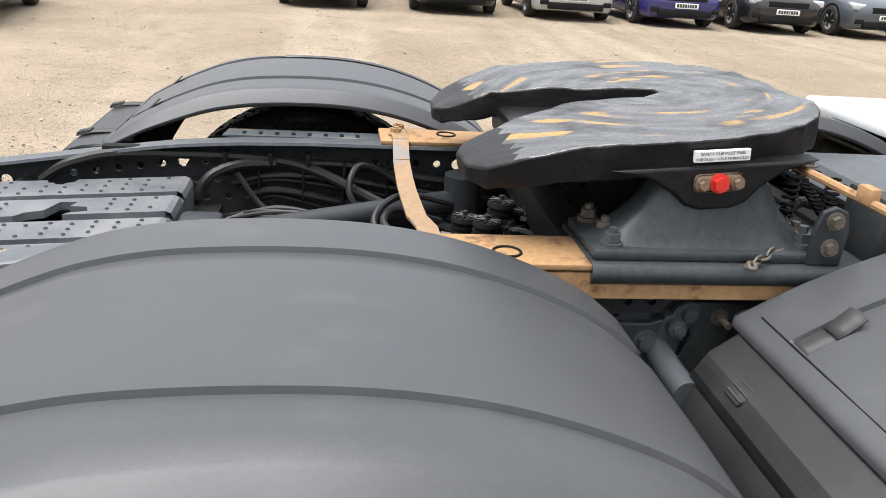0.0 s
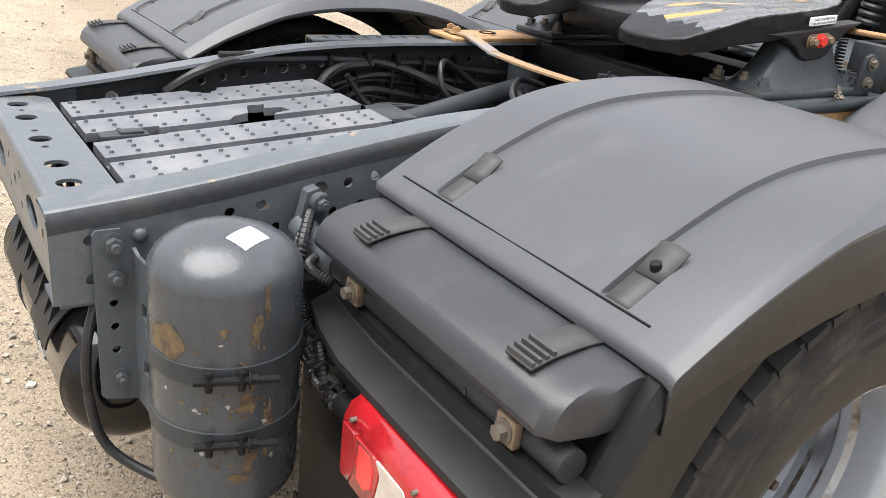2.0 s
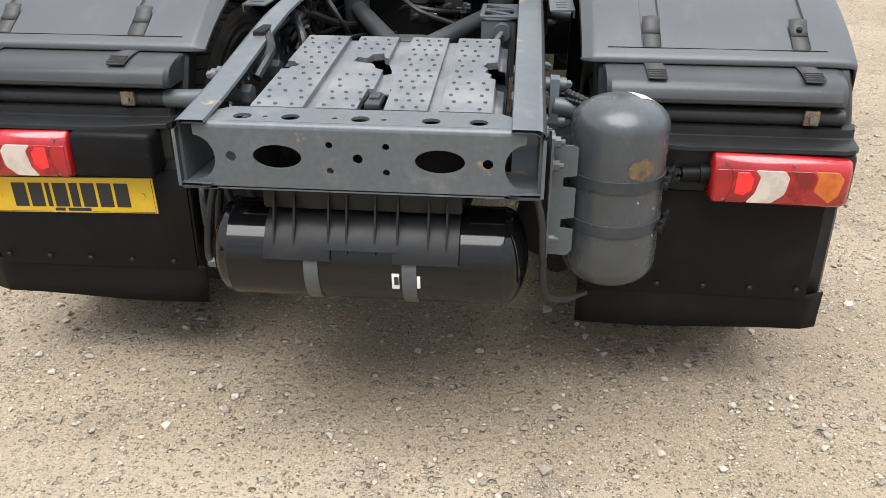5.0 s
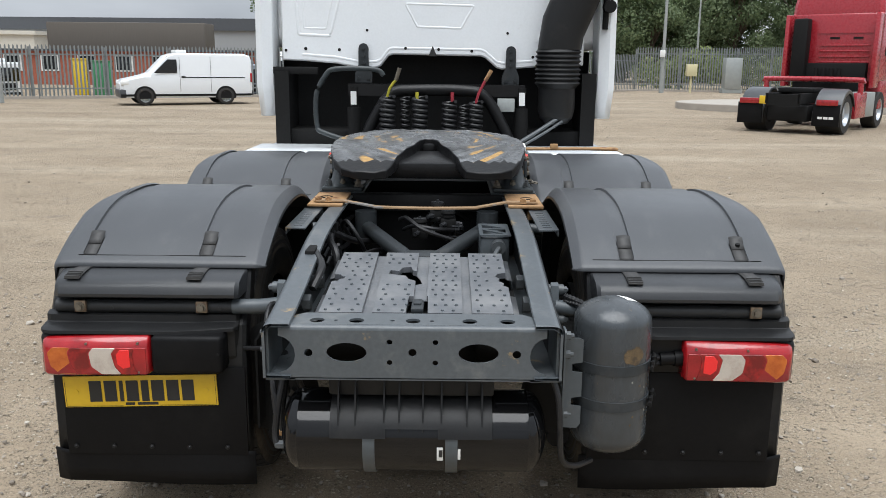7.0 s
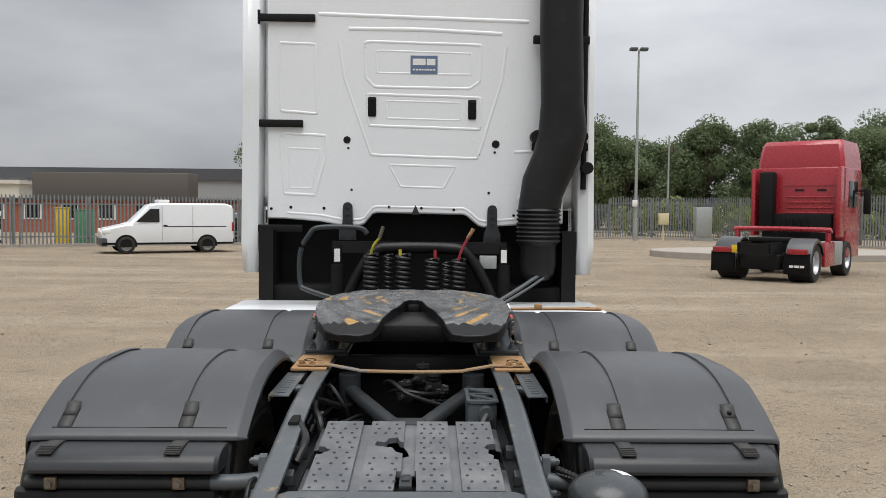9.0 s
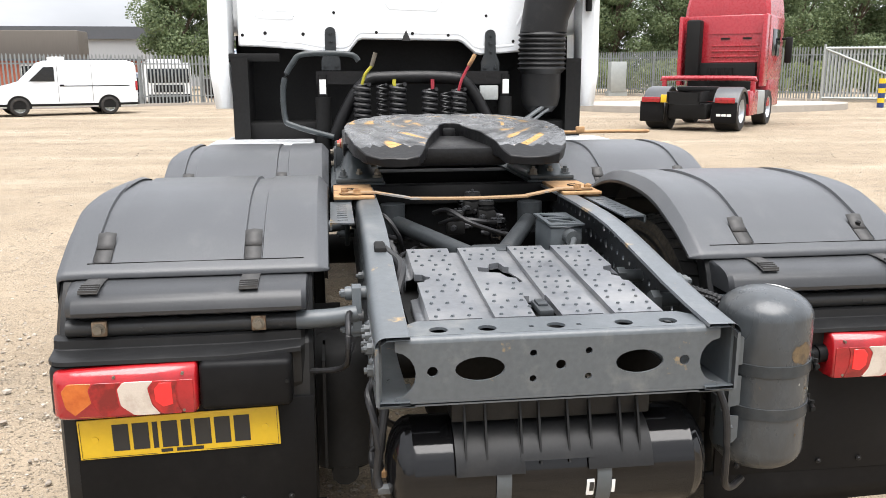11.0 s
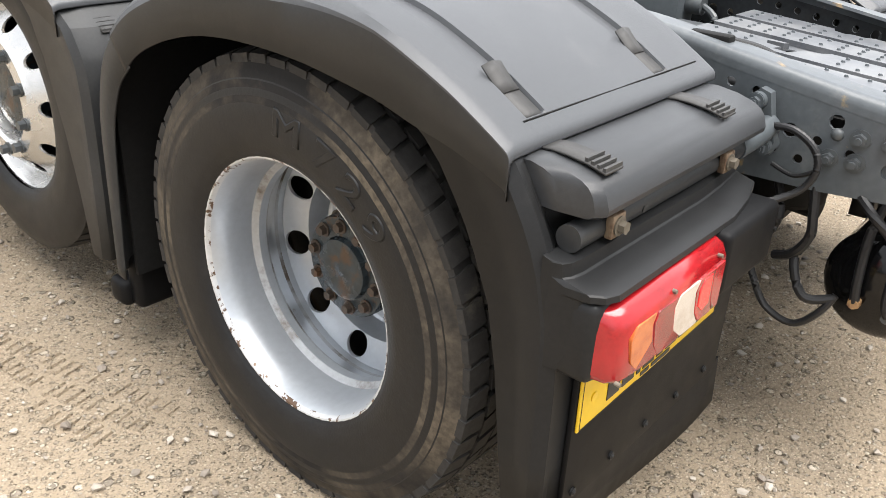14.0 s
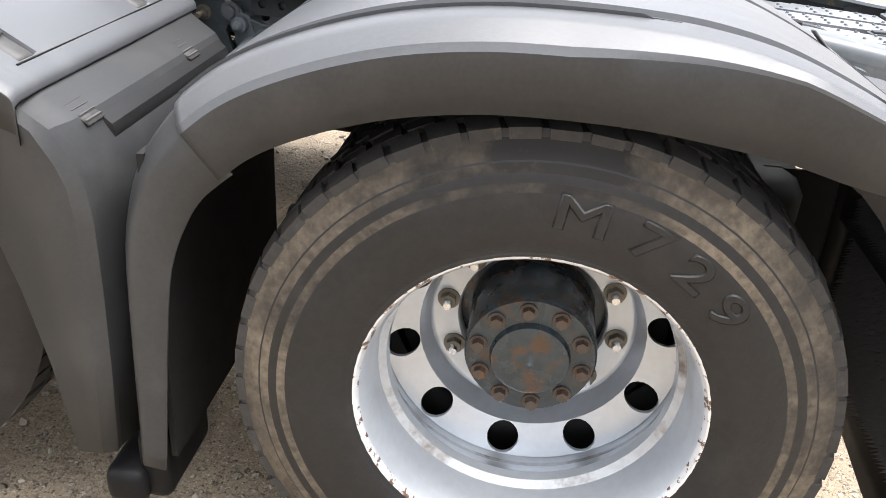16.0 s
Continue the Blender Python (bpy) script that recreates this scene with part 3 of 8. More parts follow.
def floor_plate():
    bm = bmn()
    strips = [(-0.29, -0.16), (-0.128, -0.009), (0.033, 0.145), (0.175, 0.3)]
    zy = lambda y: 0.925 + 0.041 * (y - 0.13) / 0.65
    y0, y1 = 0.142, 0.775
    notches = {0: [(-0.29, 0.51), (-0.268, 0.505), (-0.262, 0.488), (-0.248, 0.482), (-0.254, 0.462), (-0.266, 0.458), (-0.27, 0.44), (-0.29, 0.435)],
               3: [(0.3, 0.39), (0.284, 0.4), (0.288, 0.43), (0.27, 0.45), (0.276, 0.48), (0.262, 0.5), (0.272, 0.53), (0.3, 0.54)]}
    tear = [(-0.009, 0.445), (-0.032, 0.462), (-0.045, 0.5), (-0.104, 0.52), (-0.1, 0.56), (-0.07, 0.55), (-0.06, 0.59), (-0.03, 0.6), (-0.022, 0.56), (-0.009, 0.55)]
    flat = lambda up: (lambda u, v, d: (u, v, zy(v) + up - d))
    (a, b), (c, d), (e, f), (g, h) = strips
    gap = [(0.013, 0.46), (0.006, 0.5), (-0.009, 0.55), (-0.022, 0.56), (-0.03, 0.6), (-0.06, 0.59), (-0.07, 0.55), (-0.1, 0.56), (-0.104, 0.52), (-0.045, 0.5), (-0.032, 0.462), (-0.009, 0.445)]
    punched(bm, [(a, y0), (-0.027, y0), (-0.024, 0.29), (0.037, 0.292), (0.04, y0), (h, y0)] + notches[3] + [(h, y1), (a, y1)] + notches[0], [gap], 0.004, flat(-0.011))
    grid(bm, [[(x, y1, zy(y1) - 0.011), (x, y1 + 0.01, zy(y1) - 0.014), (x, y1 + 0.016, zy(y1) - 0.02), (x, y1 + 0.017, 0.84)] for x in (a, h)])
    plate = part("floor_plate", bm, PLATE_PAINT, truck, "worn grey floor plate with raised studs and torn openings", smooth=20)
    for outline in ([(a, y0), (b, y0), (b, y1), (a, y1)] + notches[0], [(c, y0), (-0.027, y0), (-0.024, 0.29), (d, 0.29)] + tear + [(d, y1), (c, y1)],
                    [(0.04, y0), (f, y0), (f, y1), (e, y1), (e, 0.293), (0.037, 0.292)], [(g, y0), (h, y0)] + notches[3] + [(h, y1), (g, y1)]):
        bm = bmn()
        punched(bm, outline, [], 0.0145, flat(0.004))
        x0, x1 = min(p[0] for p in outline), max(p[0] for p in outline)
        grid(bm, [[(x, y1, zy(y1) + 0.004), (x, y1 + 0.012, zy(y1) - 0.001), (x, y1 + 0.018, zy(y1) - 0.016), (x, y1 + 0.019, 0.84)] for x in (x0, x1)])
        bmesh.ops.remove_doubles(bm, verts=bm.verts, dist=0.0004)
        part("plate_panel", bm, PLATE_PAINT, plate, smooth=20)
    for x in (a, h):
        for ya, yb in ((y0, 0.38), (0.55, y1)):
            bm = bmn()
            grid(bm, [[(x, y, zy(y) + 0.003), (x * 1.01, y, zy(y) - 0.02), (x * 1.03, y, zy(y) - 0.024), (x * 1.08, y, zy(y) - 0.026), (x * 1.085, y, zy(y) - 0.06)] for y in (ya, yb)])
            part("plate_edge", bm, PLATE_PAINT, plate, mods=(("solid", 0.003),))
    bm = bmn()
    rnd = random.Random(9)
    for k, (a, b) in enumerate(strips):
        for j in range(13):
            for i in range(3):
                x = a + 0.02 + (b - a - 0.04) * (i + (0.25 if j % 2 else -0.05)) / 2.2
                y = 0.16 + j * 0.048
                if rnd.random() < 0.06 or (k == 1 and 0.43 < y < 0.62 and x > -0.11) or (k in (0, 3) and 0.37 < y < 0.56 and abs(x) > 0.24) or (k == 2 and y < 0.31 and x < 0.06):
                    continue
                z = zy(y) + 0.004
                c = bmesh.ops.create_cone(bm, cap_ends=True, segments=4, radius1=0.006, radius2=0.0035, depth=0.005, matrix=Matrix.Translation((x, y, z + 0.002)))
    tagged(part("stud", bm, CHASSIS, plate, "raised grip studs"), kind="stuff")
    bm = bmn()
    rbox(bm, (-0.012, 0.16, 0.92), (0.026, 0.26, 0.937), 0.004)
    rbox(bm, (-0.006, 0.2, 0.935), (0.02, 0.25, 0.943), 0.003)
    part("catch", bm, DARK_PAINT, plate, "small metal catch")
    bm = bmn()
    box(bm, (-0.33, 0.12, 0.84), (0.33, 0.86, 0.885))
    part("battery_carrier", bm, BLACK, truck, "dark carrier below the floor plate")


floor_plate()

# ---- mudguards ----
COVER = [(0.5, 0.972), (0.504, 0.988), (0.53, 1.006), (0.57, 1.03), (0.62, 1.058), (0.69, 1.091), (0.78, 1.126), (0.87, 1.147), (0.96, 1.157), (1.08, 1.161),
         (1.2, 1.157), (1.32, 1.14), (1.43, 1.11), (1.53, 1.07), (1.6, 1.03), (1.655, 0.985)]
LEG = [(1.645, 0.992), (1.70, 0.93), (1.74, 0.85), (1.765, 0.74), (1.772, 0.6), (1.775, 0.45), (1.778, 0.3)]
SECTION = [(0.529, -0.046), (0.532, -0.036), (0.556, -0.007), (0.562, -0.002), (0.572, 0.0), (0.62, 0.0), (0.7075, 0.0), (0.7105, -0.0085), (0.7575, -0.0085), (0.7605, 0.0),
           (0.9, 0.001), (1.0895, 0.0), (1.0925, -0.0085), (1.1395, -0.0085), (1.1425, 0.0),
           (1.165, -0.001), (1.203, -0.007), (1.213, -0.012), (1.244, -0.034), (1.2505, -0.046), (1.2545, -0.131)]
COVER_LIP = [0.5, 0.5, 0.55, 0.62, 0.72, 0.86, 0.95] + [1.0] * 9
lip_path = smooth_path([(y, z, k) for (y, z), k in zip(COVER, COVER_LIP)], 4)
COVER, COVER_LIP = [(p.x, p.y) for p in lip_path], [p.z for p in lip_path]
LEG = [(p.x, p.y) for p in smooth_path([(y, z, 0) for y, z in LEG], 3)]


GROOVE_SHIFT = {1: (-0.016, -0.003), -1: (0.005, 0.026)}  # the grooves do not lie alike on the two sides
STRAP_X = {1: (0.72, 1.117), -1: (0.741, 1.145)}


def shell(s, path, section, dy, squeeze=None, square=None):
    """A moulded shell swept along a side profile; squeeze: how far its lips narrow along the way; square: how far its outer shoulder is drawn out to a corner."""
    bm = bmn()
    rows = []
    inner, outer = GROOVE_SHIFT[s]
    section = [(x + (inner if 0.7 < x < 0.77 else outer if 1.08 < x < 1.15 else 0.0), d) for x, d in section]
    for i, (y, z) in enumerate(path):
        a, b = path[max(i - 1, 0)], path[min(i + 1, len(path) - 1)]
        t = Vector((b[0] - a[0], b[1] - a[1])).normalized()
        nrm = Vector((-t.y, t.x))
        k = squeeze[i] if squeeze else 1.0
        w = square[i] if square else 0.0
        row = []
        for x, d in section:
            if 1.17 < x < 1.253 or x == 1.165:
                x, d = x + w * min(0.028, 1.254 - x) * (1.0 if x > 1.19 else 0.3), d * (1 - 0.55 * w)
            d *= min(1.0, max(0.0, (y - 0.531) / 0.014)) if d == -0.0085 else k if d < 0 else 1
            up = Vector((0, 1)) if w > 0.99 and x > 1.2 else nrm
            row.append((s * x, y + dy + up.x * d, z + up.y * d))
        rows.append(row)
    grid(bm, rows)
    made = list(bm.faces)
    bmesh.ops.recalc_face_normals(bm, faces=bm.faces)
    if sum(f.normal.z for f in bm.faces) < 0:
        bmesh.ops.reverse_faces(bm, faces=bm.faces)
    # lip columns take the shaded copy; their darkness is put into the colour
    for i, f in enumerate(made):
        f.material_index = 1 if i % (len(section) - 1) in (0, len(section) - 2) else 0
    return bm


def boss(x, y, z):
    bm = bmn()
    cyl(bm, (x, y, z - 0.012), (x, y - 0.005, z + 0.005), 0.008, 10)
    return bm


def strap(x, s, dy, rear):
    """A rubber strap over the joint, with a ribbed pull."""
    bm = bmn()
    # it runs in the groove, passes under the rear edge of the cover and comes out again below it
    over = [(0.62, 1.0525), (0.61, 1.0475), (0.57, 1.0258), (0.545, 1.0118), (0.538, 1.006)]
    under = [(0.515, 0.9722), (0.485, 0.9755), (0.455, 0.9745), (0.42, 0.9705), (0.386, 0.962)] if rear else [(0.514, 0.969), (0.503, 0.9635), (0.48, 0.9485), (0.455, 0.932), (0.434, 0.918)]
    grid(bm, [[(s * x - 0.0228, y + dy, z), (s * x + 0.0228, y + dy, z)] for y, z in over])
    grid(bm, [[(s * x - 0.0245, y + dy, z), (s * x + 0.0245, y + dy, z)] for y, z in under])
    ob = part("strap", bm, STRAP, truck, "worn black rubber strap with a ribbed pull", smooth=12, mods=(("solid", 0.004),))
    bm = bmn()
    for k in range(4):
        u = k / 3
        y, z = (0.42 - 0.032 * u, 0.9705 - 0.008 * u) if rear else (0.472 - 0.034 * u, 0.94 - 0.022 * u)
        box(bm, (s * x - 0.024, y + dy, z), (s * x + 0.024, y + 0.005 + dy, z + 0.0065))
    tagged(part("grip_ridge", bm, STRAP, ob), kind="stuff")
    bm = bmn()
    # the upper end turns up over its bolt
    grid(bm, [[(s * x - w, y + dy, z), (s * x, y + dy, z + c), (s * x + w, y + dy, z)] for y, z, w, c in ((0.585, 1.0365, 0.0228, 0.001), (0.6, 1.047, 0.0235, 0.004), (0.614, 1.06, 0.024, 0.005), (0.627, 1.073, 0.0245, 0.004))])
    if s > 0 and x > 1 and rear:
        part("strap_bolt", boss(s * x, 0.6 + dy, 1.05), BLACK, ob)
    part("tab", bm, STRAP, ob, mods=(("solid", 0.003),))
    return ob


def mudguard(s, dy, rear):
    """One three-part mudguard: cover, front leg, and a rear section with a carrier tube; rear: the last axle's, with lamp and flap."""
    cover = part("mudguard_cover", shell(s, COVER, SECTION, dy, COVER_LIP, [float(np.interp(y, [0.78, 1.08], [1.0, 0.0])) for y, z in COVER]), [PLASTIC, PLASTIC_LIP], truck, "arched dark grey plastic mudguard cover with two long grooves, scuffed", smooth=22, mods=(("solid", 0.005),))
    bm = bmn()
    box(bm, (s * 0.6, 0.5305 + dy, 1.0048), (s * 1.18, 0.5335 + dy, 1.0086))
    part("joint_line", bm, BLACK, cover)
    k = list(np.interp(np.linspace(0, 6, len(LEG)), range(7), [1.0, 0.95, 0.9, 0.8, 0.7, 0.6, 0.5]))
    leg_section = [(max(x, 0.56), d) for x, d in SECTION if not 0.65 < x < 1.15]
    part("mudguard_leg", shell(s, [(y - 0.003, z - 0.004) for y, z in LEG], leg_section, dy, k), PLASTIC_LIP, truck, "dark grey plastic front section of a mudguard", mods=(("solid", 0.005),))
    # rear section: back face, chamfered corner and a broad outer side
    stations = [(0.985, 0.53, 0.7), (0.965, 0.505, 0.67), (0.93, 0.485, 0.635), (0.88, 0.465, 0.6), (0.84, 0.44, 0.575), (0.8, 0.4, 0.555), (0.72, 0.382, 0.52), (0.6, 0.376, 0.495), (0.45, 0.374, 0.475), (0.34, 0.373, 0.458)]
    if not rear:
        stations = [(0.985, 0.52, 0.7), (0.962, 0.495, 0.67), (0.93, 0.45, 0.64), (0.88, 0.42, 0.62), (0.84, 0.405, 0.6), (0.78, 0.4, 0.585), (0.65, 0.402, 0.55), (0.5, 0.408, 0.522), (0.31, 0.42, 0.5)]
    fin = (lambda z, a: float(np.interp(z, [0.8, 0.84, 0.88, 0.93, 0.965, 0.985], [0.4, 0.415, 0.435, 0.465, 0.49, 0.51]))) if rear else (lambda z, a: a)
    bm = bmn()
    rows = []
    for z, a, b in stations:
        c = min(a, fin(z, a)) if z > 0.79 else a
        rows.append([(s * x, y + dy, z) for x, y in ((0.575, a + 0.06), (0.578, a + 0.01), (0.59, a), (1.17, a), (1.192, a + 0.003), (1.222, c + 0.012), (1.236, c + 0.012), (1.25, c + 0.035), (1.251, b))])
    grid(bm, rows)
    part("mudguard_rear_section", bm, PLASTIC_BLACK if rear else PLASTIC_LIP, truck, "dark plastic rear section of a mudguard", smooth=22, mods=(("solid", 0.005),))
    bm = bmn()
    if rear:
        bulge = [(0.515, 0.968), (0.478, 0.97), (0.43, 0.964), (0.396, 0.955), (0.382, 0.947), (0.372, 0.935), (0.365, 0.914), (0.367, 0.904), (0.378, 0.898), (0.455, 0.898)]
        rows = []
        for x, q in ((0.588, 0.45), (0.592, 0.9), (0.604, 1.0), (1.185, 1.0), (1.202, 0.9), (1.214, 0.5)):
            rows.append([(s * x, 0.5 + dy + (y - 0.5) * q, 0.925 + (z - 0.925) * (0.8 + 0.2 * q)) for y, z in bulge])
        v = grid(bm, rows)
        bm.faces.new(v[0]), bm.faces.new(v[-1])
        part("bulge", bm, PLASTIC_MID, truck, "rounded moulding across the mudguard", smooth=24)
    else:
        slope = [(0.535, 0.978), (0.512, 0.962), (0.5, 0.955), (0.432, 0.911), (0.424, 0.904), (0.421, 0.893), (0.421, 0.86)]
        grid(bm, [[(s * x, y + dy + cut, z) for y, z in slope] for x, cut in ((0.592, 0.012), (0.6, 0.0), (1.12, 0.0), (1.126, 0.03), (1.17, 0.034), (1.178, 0.05))])
        # black plastic here carries the shade of the gap between the mudguards
        part("sloping_shelf", bm, PLASTIC_BLACK, truck, "flat sloping shelf behind the mudguard cover", smooth=24, mods=(("solid", 0.005),))
    if rear:
        bm = bmn()
        cyl(bm, (s * (0.44 if s < 0 else 0.5), 0.412 + dy, 0.862), (s * 1.21, 0.412 + dy, 0.862), 0.0225, 20)
        for x in (0.66, 1.02):
            cyl(bm, (s * x, 0.392 + dy, 0.86), (s * x, 0.388 + dy, 0.86), 0.006, 10)
        carrier = part("carrier_tube", bm, PLASTIC_LIP, truck, "round carrier tube behind the mudguard")
        for x in (0.718, 1.122):
            bm = bmn()
            rbox(bm, (s * x - 0.019, 0.378 + dy, 0.847), (s * x + 0.019, 0.392 + dy, 0.887), 0.003)
            part("clamp_plate", bm, CLAMP_RUST, carrier, "rusty square clamp plate")
            bm = bmn()
            bolt(bm, (s * x, 0.378 + dy, 0.867), (0, -1, 0), 0.011, 0.012)
            part("bolt", bm, BOLT, carrier, "dull steel bolt head")
    for x in STRAP_X[s]:
        strap(x, s, dy, rear)
    if rear:
        bm = bmn()
        ledge = [(0.43, 0.842), (0.394, 0.838), (0.387, 0.836), (0.384, 0.815), (0.38, 0.8125), (0.35, 0.808), (0.324, 0.8045), (0.318, 0.802), (0.316, 0.792), (0.34, 0.789), (0.345, 0.70), (0.372, 0.655), (0.43, 0.655)]
        v = grid(bm, [[(s * x, 0.43 + dy + (y - 0.43) * q, z) for y, z in ledge] for x, q in ((0.6, 0.42), (0.61, 0.62), (0.7, 0.85), (0.8, 1.0), (1.205, 1.0), (1.228, 0.92), (1.242, 0.75), (1.247, 0.4))])
        bm.faces.new(v[0]), bm.faces.new(v[-1])
        part("ledge", bm, PLASTIC_BLACK, truck, "stepped black ledge over the tail lamp", smooth=18)
        bm = bmn()
        rbox(bm, (s * 1.02, 0.328, 0.645), (s * 1.243, 0.45, 0.792), 0.02, 3)
        part("lamp_housing", bm, PLASTIC_BLACK, truck, "black housing round the lamp")


for s in (-1, 1):
    mudguard(s, 0.0, True)
    mudguard(s, 1.375, False)


# ---- mud flaps, lamps and number plate ----
def flap(s):
    bm = bmn()
    rbox(bm, (s * 0.58, 0.3665, 0.342), (s * 1.2, 0.377, 0.66), 0.002)
    ob = part("flap_panel", bm, PLASTIC_DARK, truck, "black plastic panel behind the wheel")
    bm = bmn()
    rows = []
    for z in (0.355, 0.34, 0.29, 0.236):
        rows.append([(s * x, 0.37 + 0.012 * math.sin(7 * x) * (0.355 - z) / 0.12 + (0.02 if x > 1.22 else 0), z + (0.004 * math.sin(5 * x))) for x in np.linspace(0.555, 1.255, 16)])
    grid(bm, rows)
    part("mud_flap", bm, PLASTIC_DARK, ob, "flexible black mud flap", mods=(("solid", 0.005),))
    for k in range(5):
        bm = bmn()
        c = Vector((s * (0.65 + 0.13 * k), 0.364, 0.372))
        cyl(bm, c + Vector((0, 0.006, 0)), c - Vector((0, 0.002, 0)), 0.0085, 12)
        cyl(bm, c - Vector((0, 0.002, 0)), c - Vector((0, 0.005, 0)), 0.006, 12, 0.003)
        part("rivet", bm, PLASTIC_BLACK, ob)
    return ob


flaps = {s: flap(s) for s in (-1, 1)}


def lens_patch(bm, s, left, right, y0):
    """A lens field between two bent sides, slightly proud of the lamp; sides: x at four heights, from the top."""
    zs = (0.754, 0.735, 0.69, 0.664)
    out = [(s * (0.872 + (u - 0.868) * 1.045), v) for u, v in list(zip(left, zs)) + list(zip(right[::-1], zs[::-1]))]
    # cut the corners twice, so that the field has round ones
    for _ in range(2):
        out = [(p[0] + (q[0] - p[0]) * k, p[1] + (q[1] - p[1]) * k) for p, q in zip(out, out[1:] + out[:1]) for k in (0.09, 0.91)]
    extrude(bm, out, y0 - 0.001, y0 + 0.012, "y")


def tail_lamp(s):
    wide = lambda x: 0.868 + (x - 0.868) * 1.045 + 0.004
    bm = bmn()
    rows = []
    for x, y0, z0, z1 in ((0.868, 0.296, 0.664, 0.786), (0.874, 0.289, 0.66, 0.79), (1.05, 0.286, 0.656, 0.787), (1.16, 0.288, 0.654, 0.783), (1.19, 0.293, 0.654, 0.781), (1.206, 0.306, 0.656, 0.777), (1.214, 0.33, 0.66, 0.772), (1.217, 0.375, 0.665, 0.767)):
        rows.append([(s * wide(x), 0.38, z0 + 0.006), (s * wide(x), y0 + 0.03, z0), (s * wide(x), y0 + 0.006, z0 + 0.003), (s * wide(x), y0, z0 + 0.012), (s * wide(x), y0 + 0.002, z1 - 0.03), (s * wide(x), y0 + 0.012, z1 - 0.008), (s * wide(x), y0 + 0.028, z1), (s * wide(x), 0.38, z1)])
    v = grid(bm, rows)
    bm.faces.new(v[0]), bm.faces.new(v[-1])
    lamp = part("tail_lamp", bm, LENS_RED, truck, "long red tail lamp with amber and clear fields", smooth=50)
    for name, mat, left, right, y0 in (
            ("reflector_lens", LENS_RED, (0.876, 0.876, 0.876, 0.876), (0.908, 0.916, 0.912, 0.9), 0.289),
            ("tail_lens", LENS_DEEP, (0.911, 0.919, 0.915, 0.903), (0.966, 0.981, 0.972, 0.952), 0.288),
            ("reversing_lens", LENS_CLEAR, (0.969, 0.984, 0.975, 0.955), (1.04, 1.054, 0.998 + 0.05, 1.017), 0.2875),
            ("tail_lens", LENS_DEEP, (1.043, 1.057, 1.051, 1.02), (1.109, 1.119, 1.109, 1.091), 0.2875),
            ("indicator_lens", LENS_AMBER, (1.112, 1.122, 1.112, 1.094), (1.168, 1.184, 1.176, 1.15), 0.289)):
        bm = bmn()
        lens_patch(bm, s, left, right, y0)
        part(name, bm, mat, lamp, mods=(("bevel", 0.0012),))
    bm = bmn()
    extrude(bm, [(s * wide(u), v) for u, v in ((0.927, 0.748), (0.955, 0.748), (0.968, 0.732), (0.966, 0.7), (0.948, 0.684), (0.925, 0.69))], 0.2855, 0.292, "y")
    part("stop_lens", bm, LENS_BRIGHT, lamp, mods=(("bevel", 0.0012),))
    for x, z in ((0.9, 0.77), (0.9, 0.672), (1.06, 0.767), (1.2, 0.664)):
        bm = bmn()
        cyl(bm, (s * wide(x), 0.296, z), (s * wide(x), 0.2865, z), 0.0038, 10)
        part("screw", bm, BOLT, lamp)
    if s < 0:
        bm = bmn()
        rbox(bm, (-0.866, 0.292, 0.664), (-0.632, 0.385, 0.793), 0.016, 3)
        ext = part("lamp_extension", bm, PLASTIC_DARK, truck, "black plastic filler beside the tail lamp")
        bm = bmn()
        cyl(bm, (-0.645, 0.292, 0.735), (-0.645, 0.288, 0.735), 0.005, 10)
        part("screw_hole", bm, BLACK, ext)
    return lamp


for s in (-1, 1):
    tail_lamp(s)


def number_plate():
    lean = Matrix.Translation((-0.007, 0, 0.006)) @ Matrix.Translation((-0.93, 0, 0.57)) @ Matrix.Rotation(radians(-1.6), 4, "Y") @ Matrix.Translation((0.93, 0, -0.57))
    bm = bmn()
    rbox(bm, (-1.187, 0.361, 0.515), (-0.667, 0.3662, 0.626), 0.002)
    bm.transform(lean)
    ob = part("number_plate", bm, YELLOW, truck, "yellow number plate with black bars")
    u = -1.1
    for w in (0.5, 0.5, 0.16, 0.5, 0.3, 0.5, 0.5, 0.5):
        bm = bmn()
        box(bm, (u, 0.3592, 0.535), (u + 0.0825 * w, 0.3605, 0.609))
        bm.transform(lean)
        part("plate_bar", bm, INK, ob)
        u += 0.0825 * (w + 0.12)
    for u, w in ((-0.98, 0.03), (-0.94, 0.07)):
        bm = bmn()
        box(bm, (u, 0.3592, 0.5215), (u + w, 0.3605, 0.5305))
        bm.transform(lean)
        part("plate_bar", bm, INK, ob)
    for a, b in (((-1.182, 0.5185), (-0.99, 0.5195)), ((-0.865, 0.5185), (-0.672, 0.5195)), ((-1.182, 0.5185), (-1.181, 0.62)), ((-0.673, 0.5185), (-0.672, 0.62))):
        bm = bmn()
        box(bm, (a[0], 0.3598, a[1]), (b[0], 0.3606, b[1]))
        bm.transform(lean)
        part("plate_border", bm, INK, ob)
    for x in (-1.145, -0.705):
        bm = bmn()
        cyl(bm, (x, 0.361, 0.57), (x, 0.3585, 0.57), 0.009, 14)
        bm.transform(lean)
        part("plate_screw", bm, YELLOW, ob)


number_plate()


